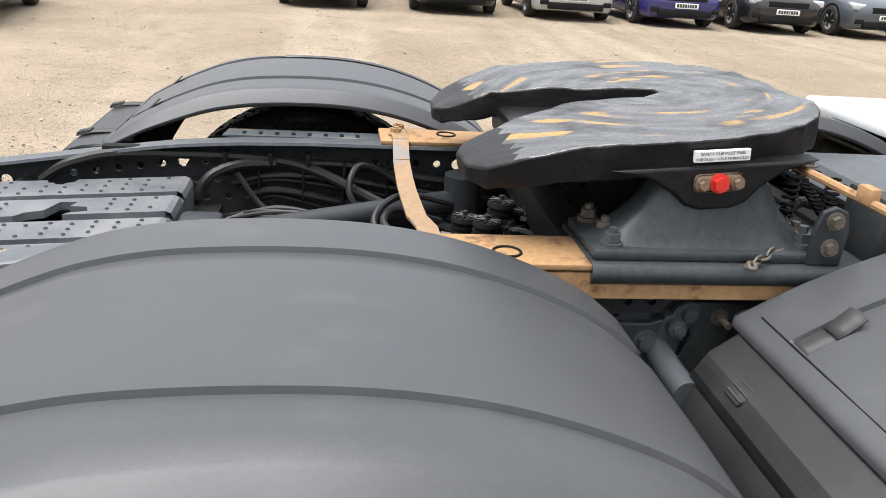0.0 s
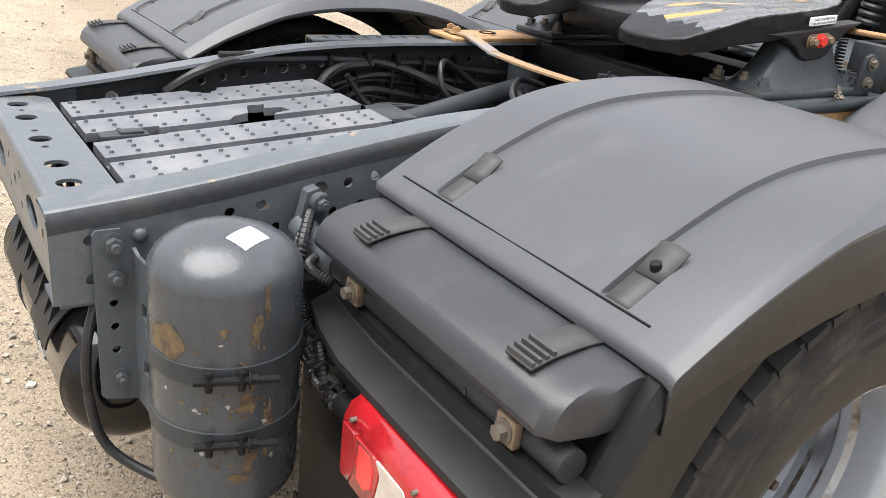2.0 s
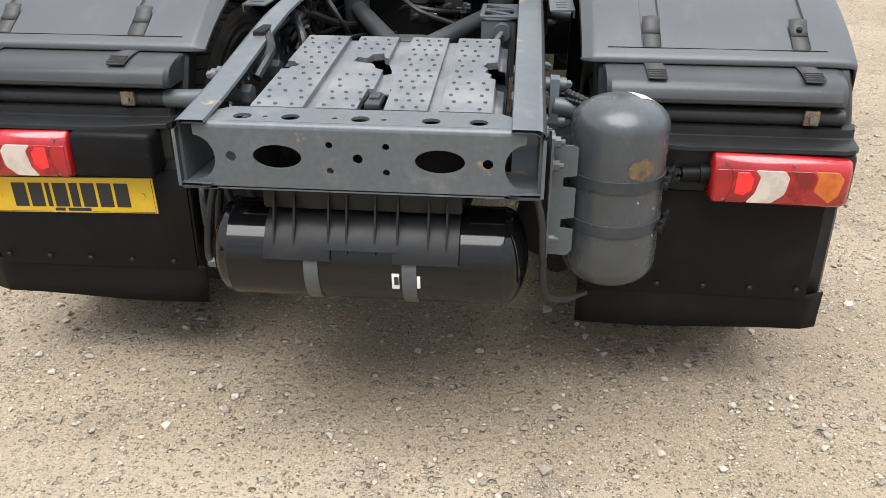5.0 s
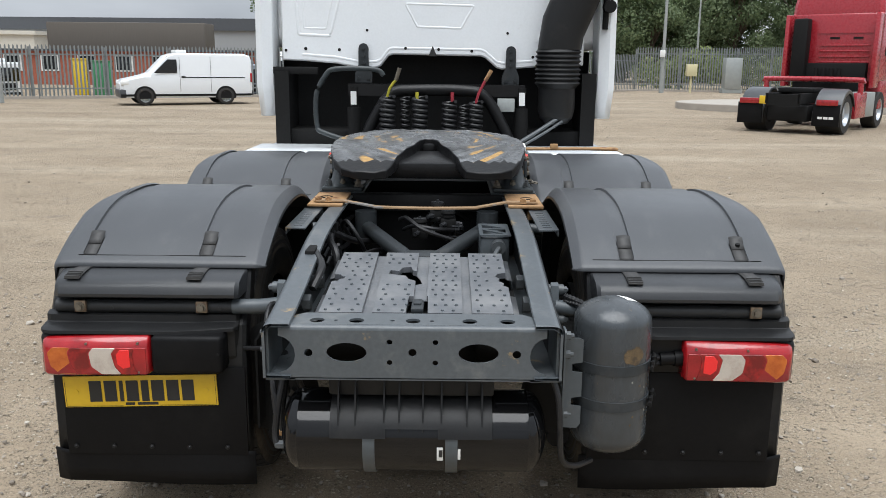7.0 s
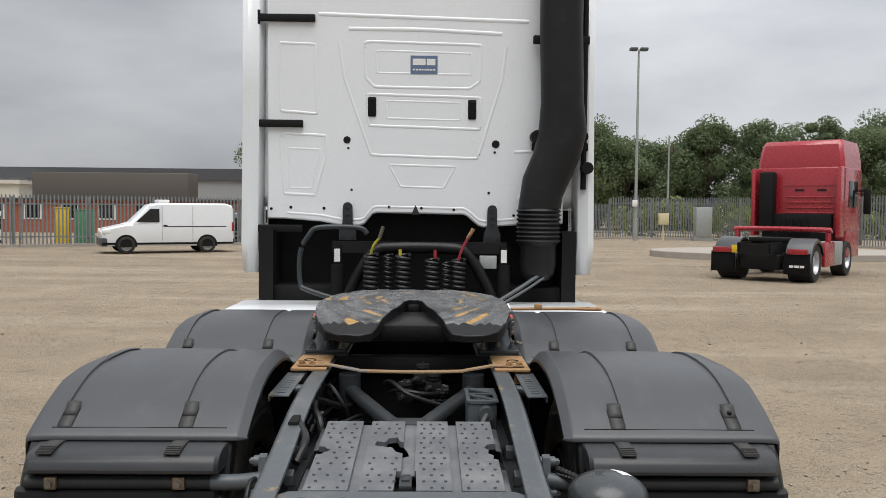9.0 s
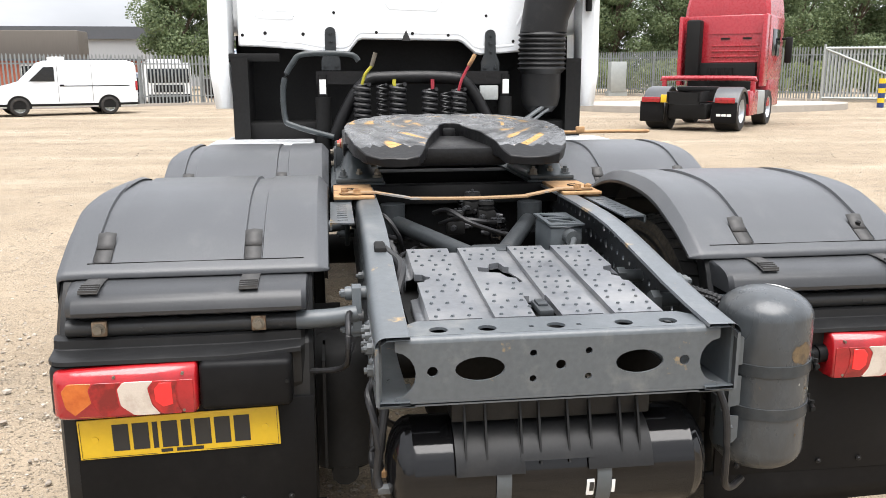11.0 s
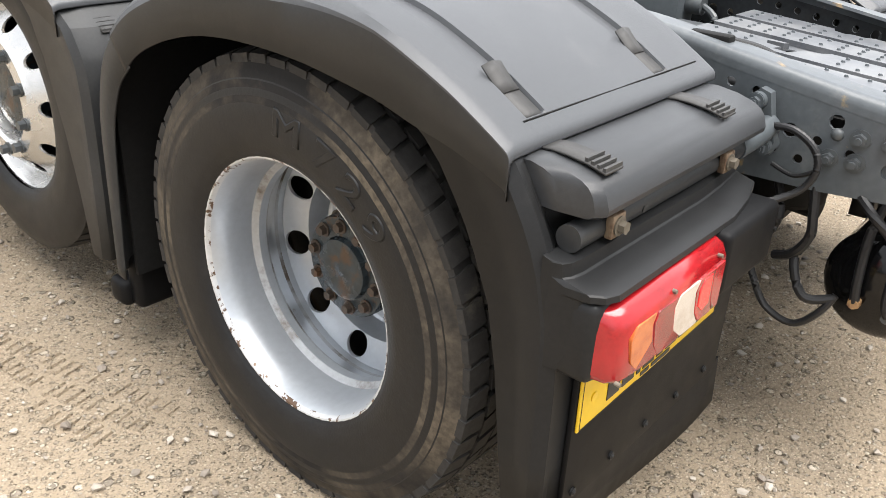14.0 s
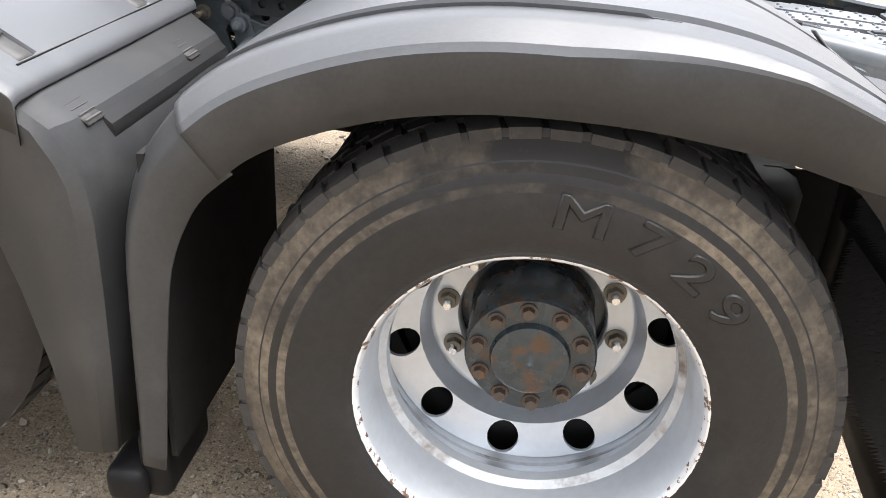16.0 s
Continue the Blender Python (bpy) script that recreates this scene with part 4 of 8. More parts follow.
# ---- wheels ----
def tyre(bm, centre, s, x0, x1, R=0.505):
    mid, half = (x0 + x1) / 2, (x1 - x0) / 2
    prof = []
    for q in (1, -1):
        side = [(0.298, 0.86), (0.308, 0.9), (0.312, 0.925), (0.319, 0.936), (0.322, 0.95), (0.34, 0.98), (0.36, 0.994), (0.385, 1.0), (0.41, 0.997), (0.413, 0.991), (0.428, 0.985), (0.431, 0.979), (0.443, 0.972), (0.446, 0.964), (0.458, 0.953), (0.461, 0.943), (0.474, 0.92), (0.476, 0.908), (0.487, 0.885), (0.492, 0.868), (R - 0.012, 0.84)]
        side = [(r, mid + q * half * k) for r, k in side]
        prof += side if q > 0 else side[::-1]
    one = [0] * 8 + [0, 1, 0, 0, 1, 1, 0, 1, 1, 1, 1, 2]
    lathe(bm, centre, prof, 72, one + [2] + one[::-1], s)


def tread(bm, centre, s, x0, x1, R=0.505):
    """Rows of tread blocks round a tyre, the outer ones reaching down over its shoulder."""
    mid, half = (x0 + x1) / 2, (x1 - x0) / 2
    cx, cy, cz = centre
    n = 54
    rnd = random.Random(4)
    for row, (a, b) in enumerate(((-0.88, -0.56), (-0.5, -0.19), (-0.14, 0.14), (0.19, 0.5), (0.56, 0.88))):
        for k in range(n):
            t0 = 2 * math.pi * (k + 0.33 * (row % 2)) / n
            t1 = t0 + 2 * math.pi / n * rnd.uniform(0.74, 0.84)
            vs = []
            for r in (R - 0.018, R - rnd.uniform(0.0, 0.003)):
                for x, t, e in ((a, t0, row == 0), (b, t0 + 0.02, row == 4), (b, t1 + 0.02, row == 4), (a, t1, row == 0)):
                    rr = r - (0.009 if e else 0.0)
                    vs.append(bm.verts.new((cx + s * (mid + half * x), cy + rr * math.cos(t), cz + rr * math.sin(t))))
            for ix in ((4, 5, 6, 7), (0, 1, 5, 4), (1, 2, 6, 5), (2, 3, 7, 6), (3, 0, 4, 7)):
                bm.faces.new([vs[i] for i in ix])


def drive_wheel(s, y):
    c = (0, y, 0.5)
    bm = bmn()
    lathe(bm, c, [(0.296, 1.198), (0.304, 1.206), (0.307, 1.213), (0.303, 1.218), (0.296, 1.216), (0.29, 1.207), (0.287, 1.19), (0.281, 1.178), (0.279, 1.15), (0.277, 1.1), (0.264, 1.088),
                  (0.262, 1.068), (0.27, 1.058), (0.274, 1.045), (0.28, 1.033), (0.286, 1.024), (0.2885, 1.012), (0.2875, 0.99)], 64, [1, 1, 1, 1, 1, 0, 0, 0, 0, 2, 0, 2, 0, 0, 0, 2, 0], s)
    # disc: the flat nut face lies deep, and a cone with ten hand holes rises from it to the barrel
    def cone(u, v, d):
        r = math.hypot(u, v)
        k = min(1.0, max(0.0, (r - 0.206) / 0.014))
        return (s * (0.918 + 0.052 * k + 0.026 * max(0.0, (r - 0.22) / 0.066) - d), y + u, 0.5 + v)

    holes = [ring_points(0, 0, 0.206, seg=60)] + [ring_points(0.253 * math.cos(a), 0.253 * math.sin(a), 0.0325, seg=20) for a in np.arange(10) * 2 * math.pi / 10 - 0.188]
    inner_ring = [ring_points(0, 0, 0.206, seg=60)]
    punched(bm, ring_points(0, 0, 0.22, seg=60), inner_ring, 0.008, cone)
    holes[0] = ring_points(0, 0, 0.22, seg=60)
    punched(bm, ring_points(0, 0, 0.2865, seg=60), holes, 0.008, cone)
    lathe(bm, c, [(0.206, 0.918), (0.202, 0.914), (0.197, 0.912), (0.15, 0.912), (0.146, 0.907), (0.146, 0.885)], 60, None, s)
    ob = part("wheel", bm, [RIM, RIM_EDGE, RIM_STEP], truck, "deep-dished silver steel wheel with chipped paint")
    bm = bmn()
    tyre(bm, c, s, 0.952, 1.236, 0.516)
    tyre(bm, c, s, 0.6, 0.885)
    ty = part("tyre", bm, [SIDEWALL, DUSTY_RUBBER, RUBBER], ob, "black truck tyre, dusty at the shoulder")
    bm = bmn()
    tread(bm, c, s, 0.952, 1.236, 0.516)
    tread(bm, c, s, 0.6, 0.885)
    tagged(part("tread_block", bm, RUBBER, ty), kind="stuff")
    bm = bmn()
    rbox(bm, (s * 1.218, y - 0.072, 0.496 - 0.32), (s * 1.226, y - 0.032, 0.496 - 0.309), 0.002)
    part("wheel_weight", bm, LABEL, ob, "small white balance weight")
    for k in range(10):
        a = 2 * math.pi * k / 10 + 0.144
        bm = bmn()
        p = Vector((s * 0.912, y + 0.172 * math.cos(a), 0.5 + 0.172 * math.sin(a)))
        w = Vector((s, 0, 0))
        cyl(bm, p, p + w * 0.005, 0.0225, 18)
        cyl(bm, p + w * 0.004, p + w * 0.02, 0.0165, 6)
        nut = part("wheel_nut", bm, BOLT, ob)
        bm = bmn()
        cyl(bm, p + w * 0.018, p + w * 0.036, 0.0095, 10, 0.008)
        part("stud", bm, CHROME, nut)
    bm = bmn()
    lathe(bm, c, [(0.2, 0.68), (0.2, 0.87), (0.126, 0.87), (0.124, 0.89), (0.124, 1.04), (0.12, 1.048), (0.076, 1.05), (0.072, 1.064), (0.067, 1.066), (0.04, 1.062), (0.014, 1.062), (0.0, 1.068)], 40, None, s)
    hub = part("hub", bm, HUB, ob, "dark hub with ten rusty bolts")
    for k in range(10):
        a = 2 * math.pi * (k + 0.3) / 10
        p = Vector((s * 1.048, y + 0.1 * math.cos(a), 0.5 + 0.1 * math.sin(a)))
        bm = bmn()
        cyl(bm, p, p + Vector((s * 0.018, 0, 0)), 0.0125, 6, 0.0115)
        cyl(bm, p, p + Vector((s * 0.005, 0, 0)), 0.017, 14)
        part("hub_bolt", bm, HUB_BOLT, hub, "rusty hub bolt")
    bm = bmn()
    lathe(bm, c, [(0.275, 0.6), (0.27, 0.9), (0.215, 0.88)], 40, None, s)
    part("inner_rim", bm, BLACK, ob)
    return ob


def lift_wheel(s, y, h=0.5):
    c = (0, y, h)
    bm = bmn()
    lathe(bm, c, [(0.3, 1.15), (0.306, 1.168), (0.304, 1.176), (0.296, 1.176), (0.288, 1.165), (0.283, 1.14), (0.272, 1.125), (0.262, 1.128), (0.258, 1.14)], 64, None, s)
    cone = lambda u, v, d: (s * (1.195 - 0.055 * min(1.0, max(0.0, (math.hypot(u, v) - 0.2) / 0.058)) - d), y + u, h + v)
    holes = [ring_points(0, 0, 0.2, seg=60)] + [ring_points(0.23 * math.cos(a), 0.23 * math.sin(a), 0.0245, seg=14) for a in np.arange(10) * 2 * math.pi / 10]
    punched(bm, ring_points(0, 0, 0.258, seg=60), holes, 0.008, cone)
    lathe(bm, c, [(0.2, 1.195), (0.19, 1.208), (0.15, 1.21), (0.14, 1.2), (0.135, 1.14)], 60, None, s)
    ob = part("wheel", bm, CHROME, truck, "bright polished wheel with round holes")
    bm = bmn()
    tyre(bm, c, s, 0.88, 1.21, 0.5)
    ty = part("tyre", bm, [SIDEWALL, SIDEWALL, RUBBER], ob, "black truck tyre")
    bm = bmn()
    tread(bm, c, s, 0.88, 1.21, 0.5)
    tagged(part("tread_block", bm, RUBBER, ty), kind="stuff")
    for k in range(10):
        a = 2 * math.pi * (k + 0.5) / 10
        bm = bmn()
        p = Vector((s * 1.209, y + 0.1675 * math.cos(a), h + 0.1675 * math.sin(a)))
        cyl(bm, p, p + Vector((s * 0.006, 0, 0)), 0.02, 16)
        cyl(bm, p, p + Vector((s * 0.026, 0, 0)), 0.015, 6)
        part("wheel_nut", bm, BOLT_GREY, ob)
    bm = bmn()
    lathe(bm, c, [(0.15, 1.1), (0.14, 1.15), (0.11, 1.16), (0.105, 1.18), (0.06, 1.19), (0.0, 1.19)], 40, None, s)
    hub = part("hub", bm, HUB, ob, "dark hub")
    for k in range(10):
        a = 2 * math.pi * k / 10
        p = Vector((s * 1.16, y + 0.12 * math.cos(a), h + 0.12 * math.sin(a)))
        bm = bmn()
        cyl(bm, p, p + Vector((s * 0.012, 0, 0)), 0.011, 6)
        part("hub_bolt", bm, HUB_BOLT, hub)
    return ob


for s in (-1, 1):
    drive_wheel(s, 1.074)
    lift_wheel(s, 2.42, 0.63)
for y, h in ((1.09, 0.5), (2.42, 0.63)):
    bm = bmn()
    cyl(bm, (-0.9, y, h), (0.9, y, h), 0.075, 18)
    axle = part("axle", bm, BLACK, truck, "dark axle beam")
    if y < 2:
        bm = bmn()
        rbox(bm, (-0.22, 0.88, 0.3), (0.22, 1.32, 0.68), 0.08, 3)
        part("differential", bm, BLACK, axle)
for s in (-1, 1):
    bm = bmn()
    lathe(bm, (0, 1.09, 0.5), [(0.21, 0.5), (0.21, 0.62), (0.1, 0.62), (0.1, 0.45)], 30, None, s)
    part("brake_drum", bm, BLACK, truck)

# ---- fifth wheel on its pedestals ----
def fifth_wheel_material():
    m = bpy.data.materials.new("greased_coupling_plate")
    m.use_nodes = True
    n, l = m.node_tree.nodes, m.node_tree.links
    p = n["Principled BSDF"]
    co = n.new("ShaderNodeTexCoord")
    sub = n.new("ShaderNodeVectorMath")
    sub.operation = "SUBTRACT"
    sub.inputs[1].default_value = (0, 1.86, 0)
    l.new(co.outputs["Object"], sub.inputs[0])
    sep = n.new("ShaderNodeSeparateXYZ")
    l.new(sub.outputs["Vector"], sep.inputs["Vector"])
    flat = n.new("ShaderNodeCombineXYZ")
    l.new(sep.outputs["X"], flat.inputs["X"])
    l.new(sep.outputs["Y"], flat.inputs["Y"])
    length = n.new("ShaderNodeVectorMath")
    length.operation = "LENGTH"
    l.new(flat.outputs["Vector"], length.inputs[0])
    ang = n.new("ShaderNodeMath")
    ang.operation = "ARCTAN2"
    l.new(sep.outputs["Y"], ang.inputs[0])
    l.new(sep.outputs["X"], ang.inputs[1])
    polar = n.new("ShaderNodeCombineXYZ")
    for src, mul, key in ((length.outputs["Value"], 30.0, "X"), (ang.outputs["Value"], 1.3, "Y")):
        k = n.new("ShaderNodeMath")
        k.operation = "MULTIPLY"
        k.inputs[1].default_value = mul
        l.new(src, k.inputs[0])
        l.new(k.outputs["Value"], polar.inputs[key])

    def tex(vec, scale, detail=5.0):
        t = n.new("ShaderNodeTexNoise")
        t.inputs["Scale"].default_value, t.inputs["Detail"].default_value = scale, detail
        l.new(vec, t.inputs["Vector"])
        return t.outputs["Fac"]

    def ramp(src, a, b):
        r = n.new("ShaderNodeMapRange")
        r.inputs["From Min"].default_value, r.inputs["From Max"].default_value = a, b
        l.new(src, r.inputs["Value"])
        return r.outputs["Result"]

    def mix(a, b, f):
        x = n.new("ShaderNodeMix")
        x.data_type = "RGBA"
        for key, v in (("A", a), ("B", b)):
            if isinstance(v, tuple):
                x.inputs[key].default_value = (*v, 1)
            else:
                l.new(v, x.inputs[key])
        l.new(f, x.inputs["Factor"])
        return x.outputs["Result"]

    swirl = tex(polar.outputs["Vector"], 1.0, 6.0)
    lumps = tex(co.outputs["Object"], 9.0, 6.0)
    base = mix((0.07, 0.072, 0.075), (0.165, 0.17, 0.176), ramp(swirl, 0.35, 0.68))
    base = mix(base, (0.012, 0.012, 0.012), ramp(lumps, 0.5, 0.74))
    big = n.new("ShaderNodeMath")
    big.operation = "MULTIPLY"
    l.new(ramp(tex(polar.outputs["Vector"], 0.8, 7.0), 0.53, 0.57), big.inputs[0])
    l.new(ramp(tex(co.outputs["Object"], 4.2, 6.0), 0.53, 0.58), big.inputs[1])
    base = mix(base, (0.42, 0.25, 0.08), big.outputs["Value"])
    l.new(base, p.inputs["Base Color"])
    r = n.new("ShaderNodeMapRange")
    r.inputs["To Min"].default_value, r.inputs["To Max"].default_value = 0.14, 0.42
    l.new(lumps, r.inputs["Value"])
    l.new(r.outputs["Result"], p.inputs["Roughness"])
    p.inputs["Metallic"].default_value = 0.25
    b = n.new("ShaderNodeBump")
    b.inputs["Strength"].default_value, b.inputs["Distance"].default_value = 0.9, 0.01
    mx = n.new("ShaderNodeMath")
    mx.operation = "ADD"
    l.new(swirl, mx.inputs[0])
    l.new(tex(co.outputs["Object"], 35.0, 5.0), mx.inputs[1])
    l.new(mx.outputs["Value"], b.inputs["Height"])
    l.new(b.outputs["Normal"], p.inputs["Normal"])
    return m


FW_TOP = fifth_wheel_material()
PIN_Y, PIN_Z = 1.843, 1.215
FW_TILT = Matrix.Translation((0, PIN_Y, PIN_Z)) @ Matrix.Rotation(radians(5.0), 4, "X")


def fifth_wheel():
    half = [(0.0, 0.335), (0.17, 0.333), (0.25, 0.312), (0.32, 0.268), (0.378, 0.21), (0.425, 0.13), (0.452, 0.04), (0.46, -0.05), (0.46, -0.16), (0.452, -0.24), (0.425, -0.34), (0.385, -0.41), (0.33, -0.438),
            (0.23, -0.446), (0.18, -0.43), (0.16, -0.39), (0.138, -0.31), (0.1, -0.2), (0.065, -0.09), (0.052, -0.02), (0.044, 0.02), (0.02, 0.05), (0.0, 0.055)]

    def drop(y):
        return -0.062 * min(1.0, max(0.0, (-y - 0.25) / 0.19)) ** 1.15

    outline = half + [(-x, y) for x, y in reversed(half[1:-1])]
    bm = bmn()
    punched(bm, outline, [], 0.07, lambda u, v, d: FW_TILT @ Vector((u * (1 - 0.25 * d), v, 0.077 + drop(v) * (1.0 if d < 0.01 else 0.45) - d)))
    for limit in (0.12, 0.06, 0.04):
        bmesh.ops.subdivide_edges(bm, edges=[e for e in bm.edges if e.calc_length() > limit], cuts=1)
        bmesh.ops.triangulate(bm, faces=[f for f in bm.faces if len(f.verts) > 4])
    bm.normal_update()
    for v in bm.verts:
        lump = noise.noise(v.co * 16) * 0.007 + noise.noise(v.co * 45) * 0.004
        edge = max(f.normal.z for f in v.link_faces) < 0.9 or min(f.normal.z for f in v.link_faces) < 0.5
        v.co += v.normal * lump * (1.0 if edge else 0.18)
    bm.normal_update()
    for f in bm.faces:
        f.material_index = 0 if f.normal.z > 0.7 and f.calc_center_median().y > 1.49 else 1
    fw = part("fifth_wheel", bm, [FW_TOP, GREASE_DARK], truck, "black greased fifth wheel plate, worn to ochre and bare steel", smooth=30, mods=(("bevel", 0.008),))
    for s in (-1, 1):
        bm = bmn()
        lug = [(-0.2, 0.03), (0.2, 0.03), (0.13, 0.012), (0.085, -0.016), (0.058, -0.043), (0.03, -0.053), (-0.03, -0.053), (-0.058, -0.043), (-0.085, -0.016), (-0.13, 0.012)]
        extrude(bm, lug, s * 0.415, s * 0.468, "x")
        bm.transform(FW_TILT)
        ob = part("pivot_lug", bm, GREASE_DARK, fw, mods=(("bevel", 0.006),))
        bm = bmn()
        rbox(bm, (s * 0.465, -0.045, -0.017), (s * 0.476, 0.045, 0.017), 0.009, 2)
        for q in (-0.033, 0.033):
            bolt(bm, (s * 0.478, q, 0), (s, 0, 0), 0.009, 0.011)
        bm.transform(FW_TILT)
        part("pin_plate", bm, CLAMP_RUST, fw, "rusty pin plate with two bolts")
        bm = bmn()
        cyl(bm, (s * 0.473, 0, 0), (s * 0.48, 0, 0), 0.0185, 20)
        cyl(bm, (s * 0.479, 0, 0), (s * 0.49, 0, 0), 0.0145, 6)
        bm.transform(FW_TILT)
        part("pin", bm, RED_PIN, fw, "red painted pivot pin")
    bm = bmn()
    rbox(bm, (0.466, -0.05, 0.04), (0.475, 0.054, 0.061), 0.0008, 1)
    bm.transform(FW_TILT)
    part("label_plate", bm, LABEL, fw, "white warning label")
    turn = FW_TILT @ Matrix.Translation((0.4753, 0.002, 0)) @ Matrix.Rotation(radians(90), 4, "Z") @ Matrix.Rotation(radians(90), 4, "X")
    lettering("label_line", "SAFETY CLIP MUST PASS", 0.0078, turn @ Matrix.Translation((0, 0.055, 0)), INK, fw, 0.0002)
    lettering("label_line", "THROUGH HOLE IN BRACKET", 0.0074, turn @ Matrix.Translation((0, 0.0455, 0)), INK, fw, 0.0002)
    bm = bmn()
    rbox(bm, (-0.045, -0.06, -0.05), (0.045, 0.14, 0.02), 0.012)
    rbox(bm, (-0.03, 0.03, 0.0), (0.03, 0.09, 0.055), 0.01)
    rbox(bm, (-0.2, -0.3, -0.05), (0.2, 0.0, 0.03), 0.02)
    rbox(bm, (-0.42, 0.08, -0.02), (0.42, 0.14, 0.03), 0.015)
    bm.transform(FW_TILT)
    part("lock_jaw", bm, GREASE_DARK, fw, "greasy locking jaw below the slot")
    bm = bmn()
    tube(bm, [(0.3, 2.02, 1.235), (0.7, 2.02, 1.24), (0.8, 2.01, 1.242), (0.86, 1.99, 1.243), (0.94, 1.965, 1.244), (0.95, 1.995, 1.244), (0.87, 2.025, 1.243), (0.84, 2.02, 1.243)], 0.008, 8)
    rbox(bm, (0.62, 2.01, 1.235), (0.66, 2.03, 1.265), 0.004)
    part("release_handle", bm, RUST, fw, "rusty release handle with a loop")
    return fw


fifth_wheel()


def pedestal(s):
    bm = bmn()
    rows = []
    prof = [(0.0, 1.088, 0.24), (0.012, 1.094, 0.218), (0.03, 1.106, 0.195), (0.045, 1.126, 0.17), (0.06, 1.15, 0.145), (0.075, 1.18, 0.125), (0.085, 1.205, 0.11), (0.09, 1.22, 0.09)]
    for side in (1,):
        for dz, z, half in prof:
            ring = []
            depth = 0.075 - 0.35 * dz
            for a in np.linspace(0, 2 * math.pi, 28, endpoint=False):
                ca, sa = math.cos(a), math.sin(a)
                ring.append((s * (0.41 + depth * math.copysign(abs(ca) ** 0.6, ca)), 1.855 + half * math.copysign(abs(sa) ** 0.55, sa), z))
            rows.append(ring)
    v = grid(bm, rows, closed=True)
    bm.faces.new(v[-1])
    ob = part("pedestal", bm, SLATE, truck, "flared dark grey pedestal under the fifth wheel", smooth=60)
    bm = bmn()
    rbox(bm, (s * 0.31, 1.62, 1.07), (s * 0.5, 2.1, 1.09), 0.006)
    part("foot", bm, SLATE, ob)
    for x, y in ((0.33, 1.655), (0.405, 1.665), (0.33, 2.06), (0.41, 2.05), (0.46, 2.07), (0.47, 1.66)):
        bm = bmn()
        cyl(bm, (s * x, y, 1.088), (s * x, y, 1.097), 0.021, 18)
        bolt(bm, (s * x, y, 1.096), (0, 0, 1), 0.0155, 0.016, False, 0.012)
        part("bolt", bm, BOLT if x < 0.42 else BOLT_GREY, ob)


for s in (-1, 1):
    pedestal(s)
    # side member of the coupling subframe, with a rolled edge
    bm = bmn()
    sect = [(0.3, 1.062), (0.3, 1.07), (0.5, 1.07)] + [(0.5 + 0.022 * math.sin(a), 1.048 + 0.022 * math.cos(a)) for a in np.linspace(0.2, math.pi, 8)] + [(0.49, 1.03), (0.49, 1.062)]
    extrude(bm, [(s * x, z) for x, z in sect], 1.615, 2.3, "y")
    member = part("subframe_member", bm, SLATE, truck, "grey subframe member with a rolled edge")
    bm = bmn()
    rbox(bm, (s * 0.36, 1.28, 1.054), (s * 0.512, 1.62, 1.066), 0.003)
    plate = part("rail_plate", bm, RUST, truck, "rusty ochre steel plate on the chassis rail")
    bm = bmn()
    for y in (1.47,):
        pts = [(s * 0.455 + 0.026 * math.cos(a), y + 0.026 * math.sin(a), 1.067) for a in np.linspace(0, 2 * math.pi, 16)]
        tube(bm, pts, 0.003, 6, 0)
    part("slot_ring", bm, BLACK, plate)
    for x, y in ((0.47, 1.335), (0.425, 1.325)):
        bm = bmn()
        bolt(bm, (s * x, y, 1.07), (0, 0, 1), 0.015, 0.015, True, 0.006)
        part("bolt", bm, RUST, plate)
    # slotted side strip
    bm = bmn()
    slots = [[(s * (0.468 + p), y + q) for p, q in ((0, 0), (0.034, 0.0), (0.034, 0.012), (0, 0.012))] for y in np.arange(0.9, 1.25, 0.045)]
    punched(bm, [(s * 0.448, 0.85), (s * 0.525, 0.86), (s * 0.525, 1.3), (s * 0.448, 1.3)], slots, 0.005, lambda u, v, d: (u, v, 1.045 - d))
    box(bm, (s * 0.52, 0.86, 1.02), (s * 0.525, 1.3, 1.045))
    part("slotted_strip", bm, CHASSIS_WORN, truck, "slotted grey bracket strip beside the rail")
    bm = bmn()
    box(bm, (s * 0.445, 1.3, 1.0), (s * 0.51, 2.4, 1.05))
    part("rail_spacer", bm, RUST if s > 0 else CHASSIS, truck)
BAR_RUST = material("rusty_painted_bar", (0.27, 0.175, 0.095), 0.6, vary=0.25, bump=0.35, bump_scale=70.0, blot=(0.2, 0.19, 0.18), blot_at=(0.56, 0.6), blot_scale=7.0)
bar_mid = [(-0.48, 1.332, 1.073), (-0.36, 1.332, 1.073), (-0.34, 1.332, 1.07), (-0.23, 1.327, 1.051), (-0.21, 1.326, 1.048), (0.0, 1.322, 1.045), (0.21, 1.326, 1.048), (0.23, 1.327, 1.051), (0.34, 1.332, 1.07), (0.36, 1.332, 1.073), (0.48, 1.332, 1.073)]
bm = bmn()
rows = [[(p.x, p.y - 0.021, p.z - 0.003), (p.x, p.y + 0.021, p.z - 0.003), (p.x, p.y + 0.021, p.z + 0.003), (p.x, p.y - 0.021, p.z + 0.003)] for p in smooth_path(bar_mid, 5)]
v = grid(bm, rows, closed=True)
bm.faces.new(v[0]), bm.faces.new(v[-1])
part("cross_bar", bm, BAR_RUST, truck, "bent rusty steel strap across the chassis")
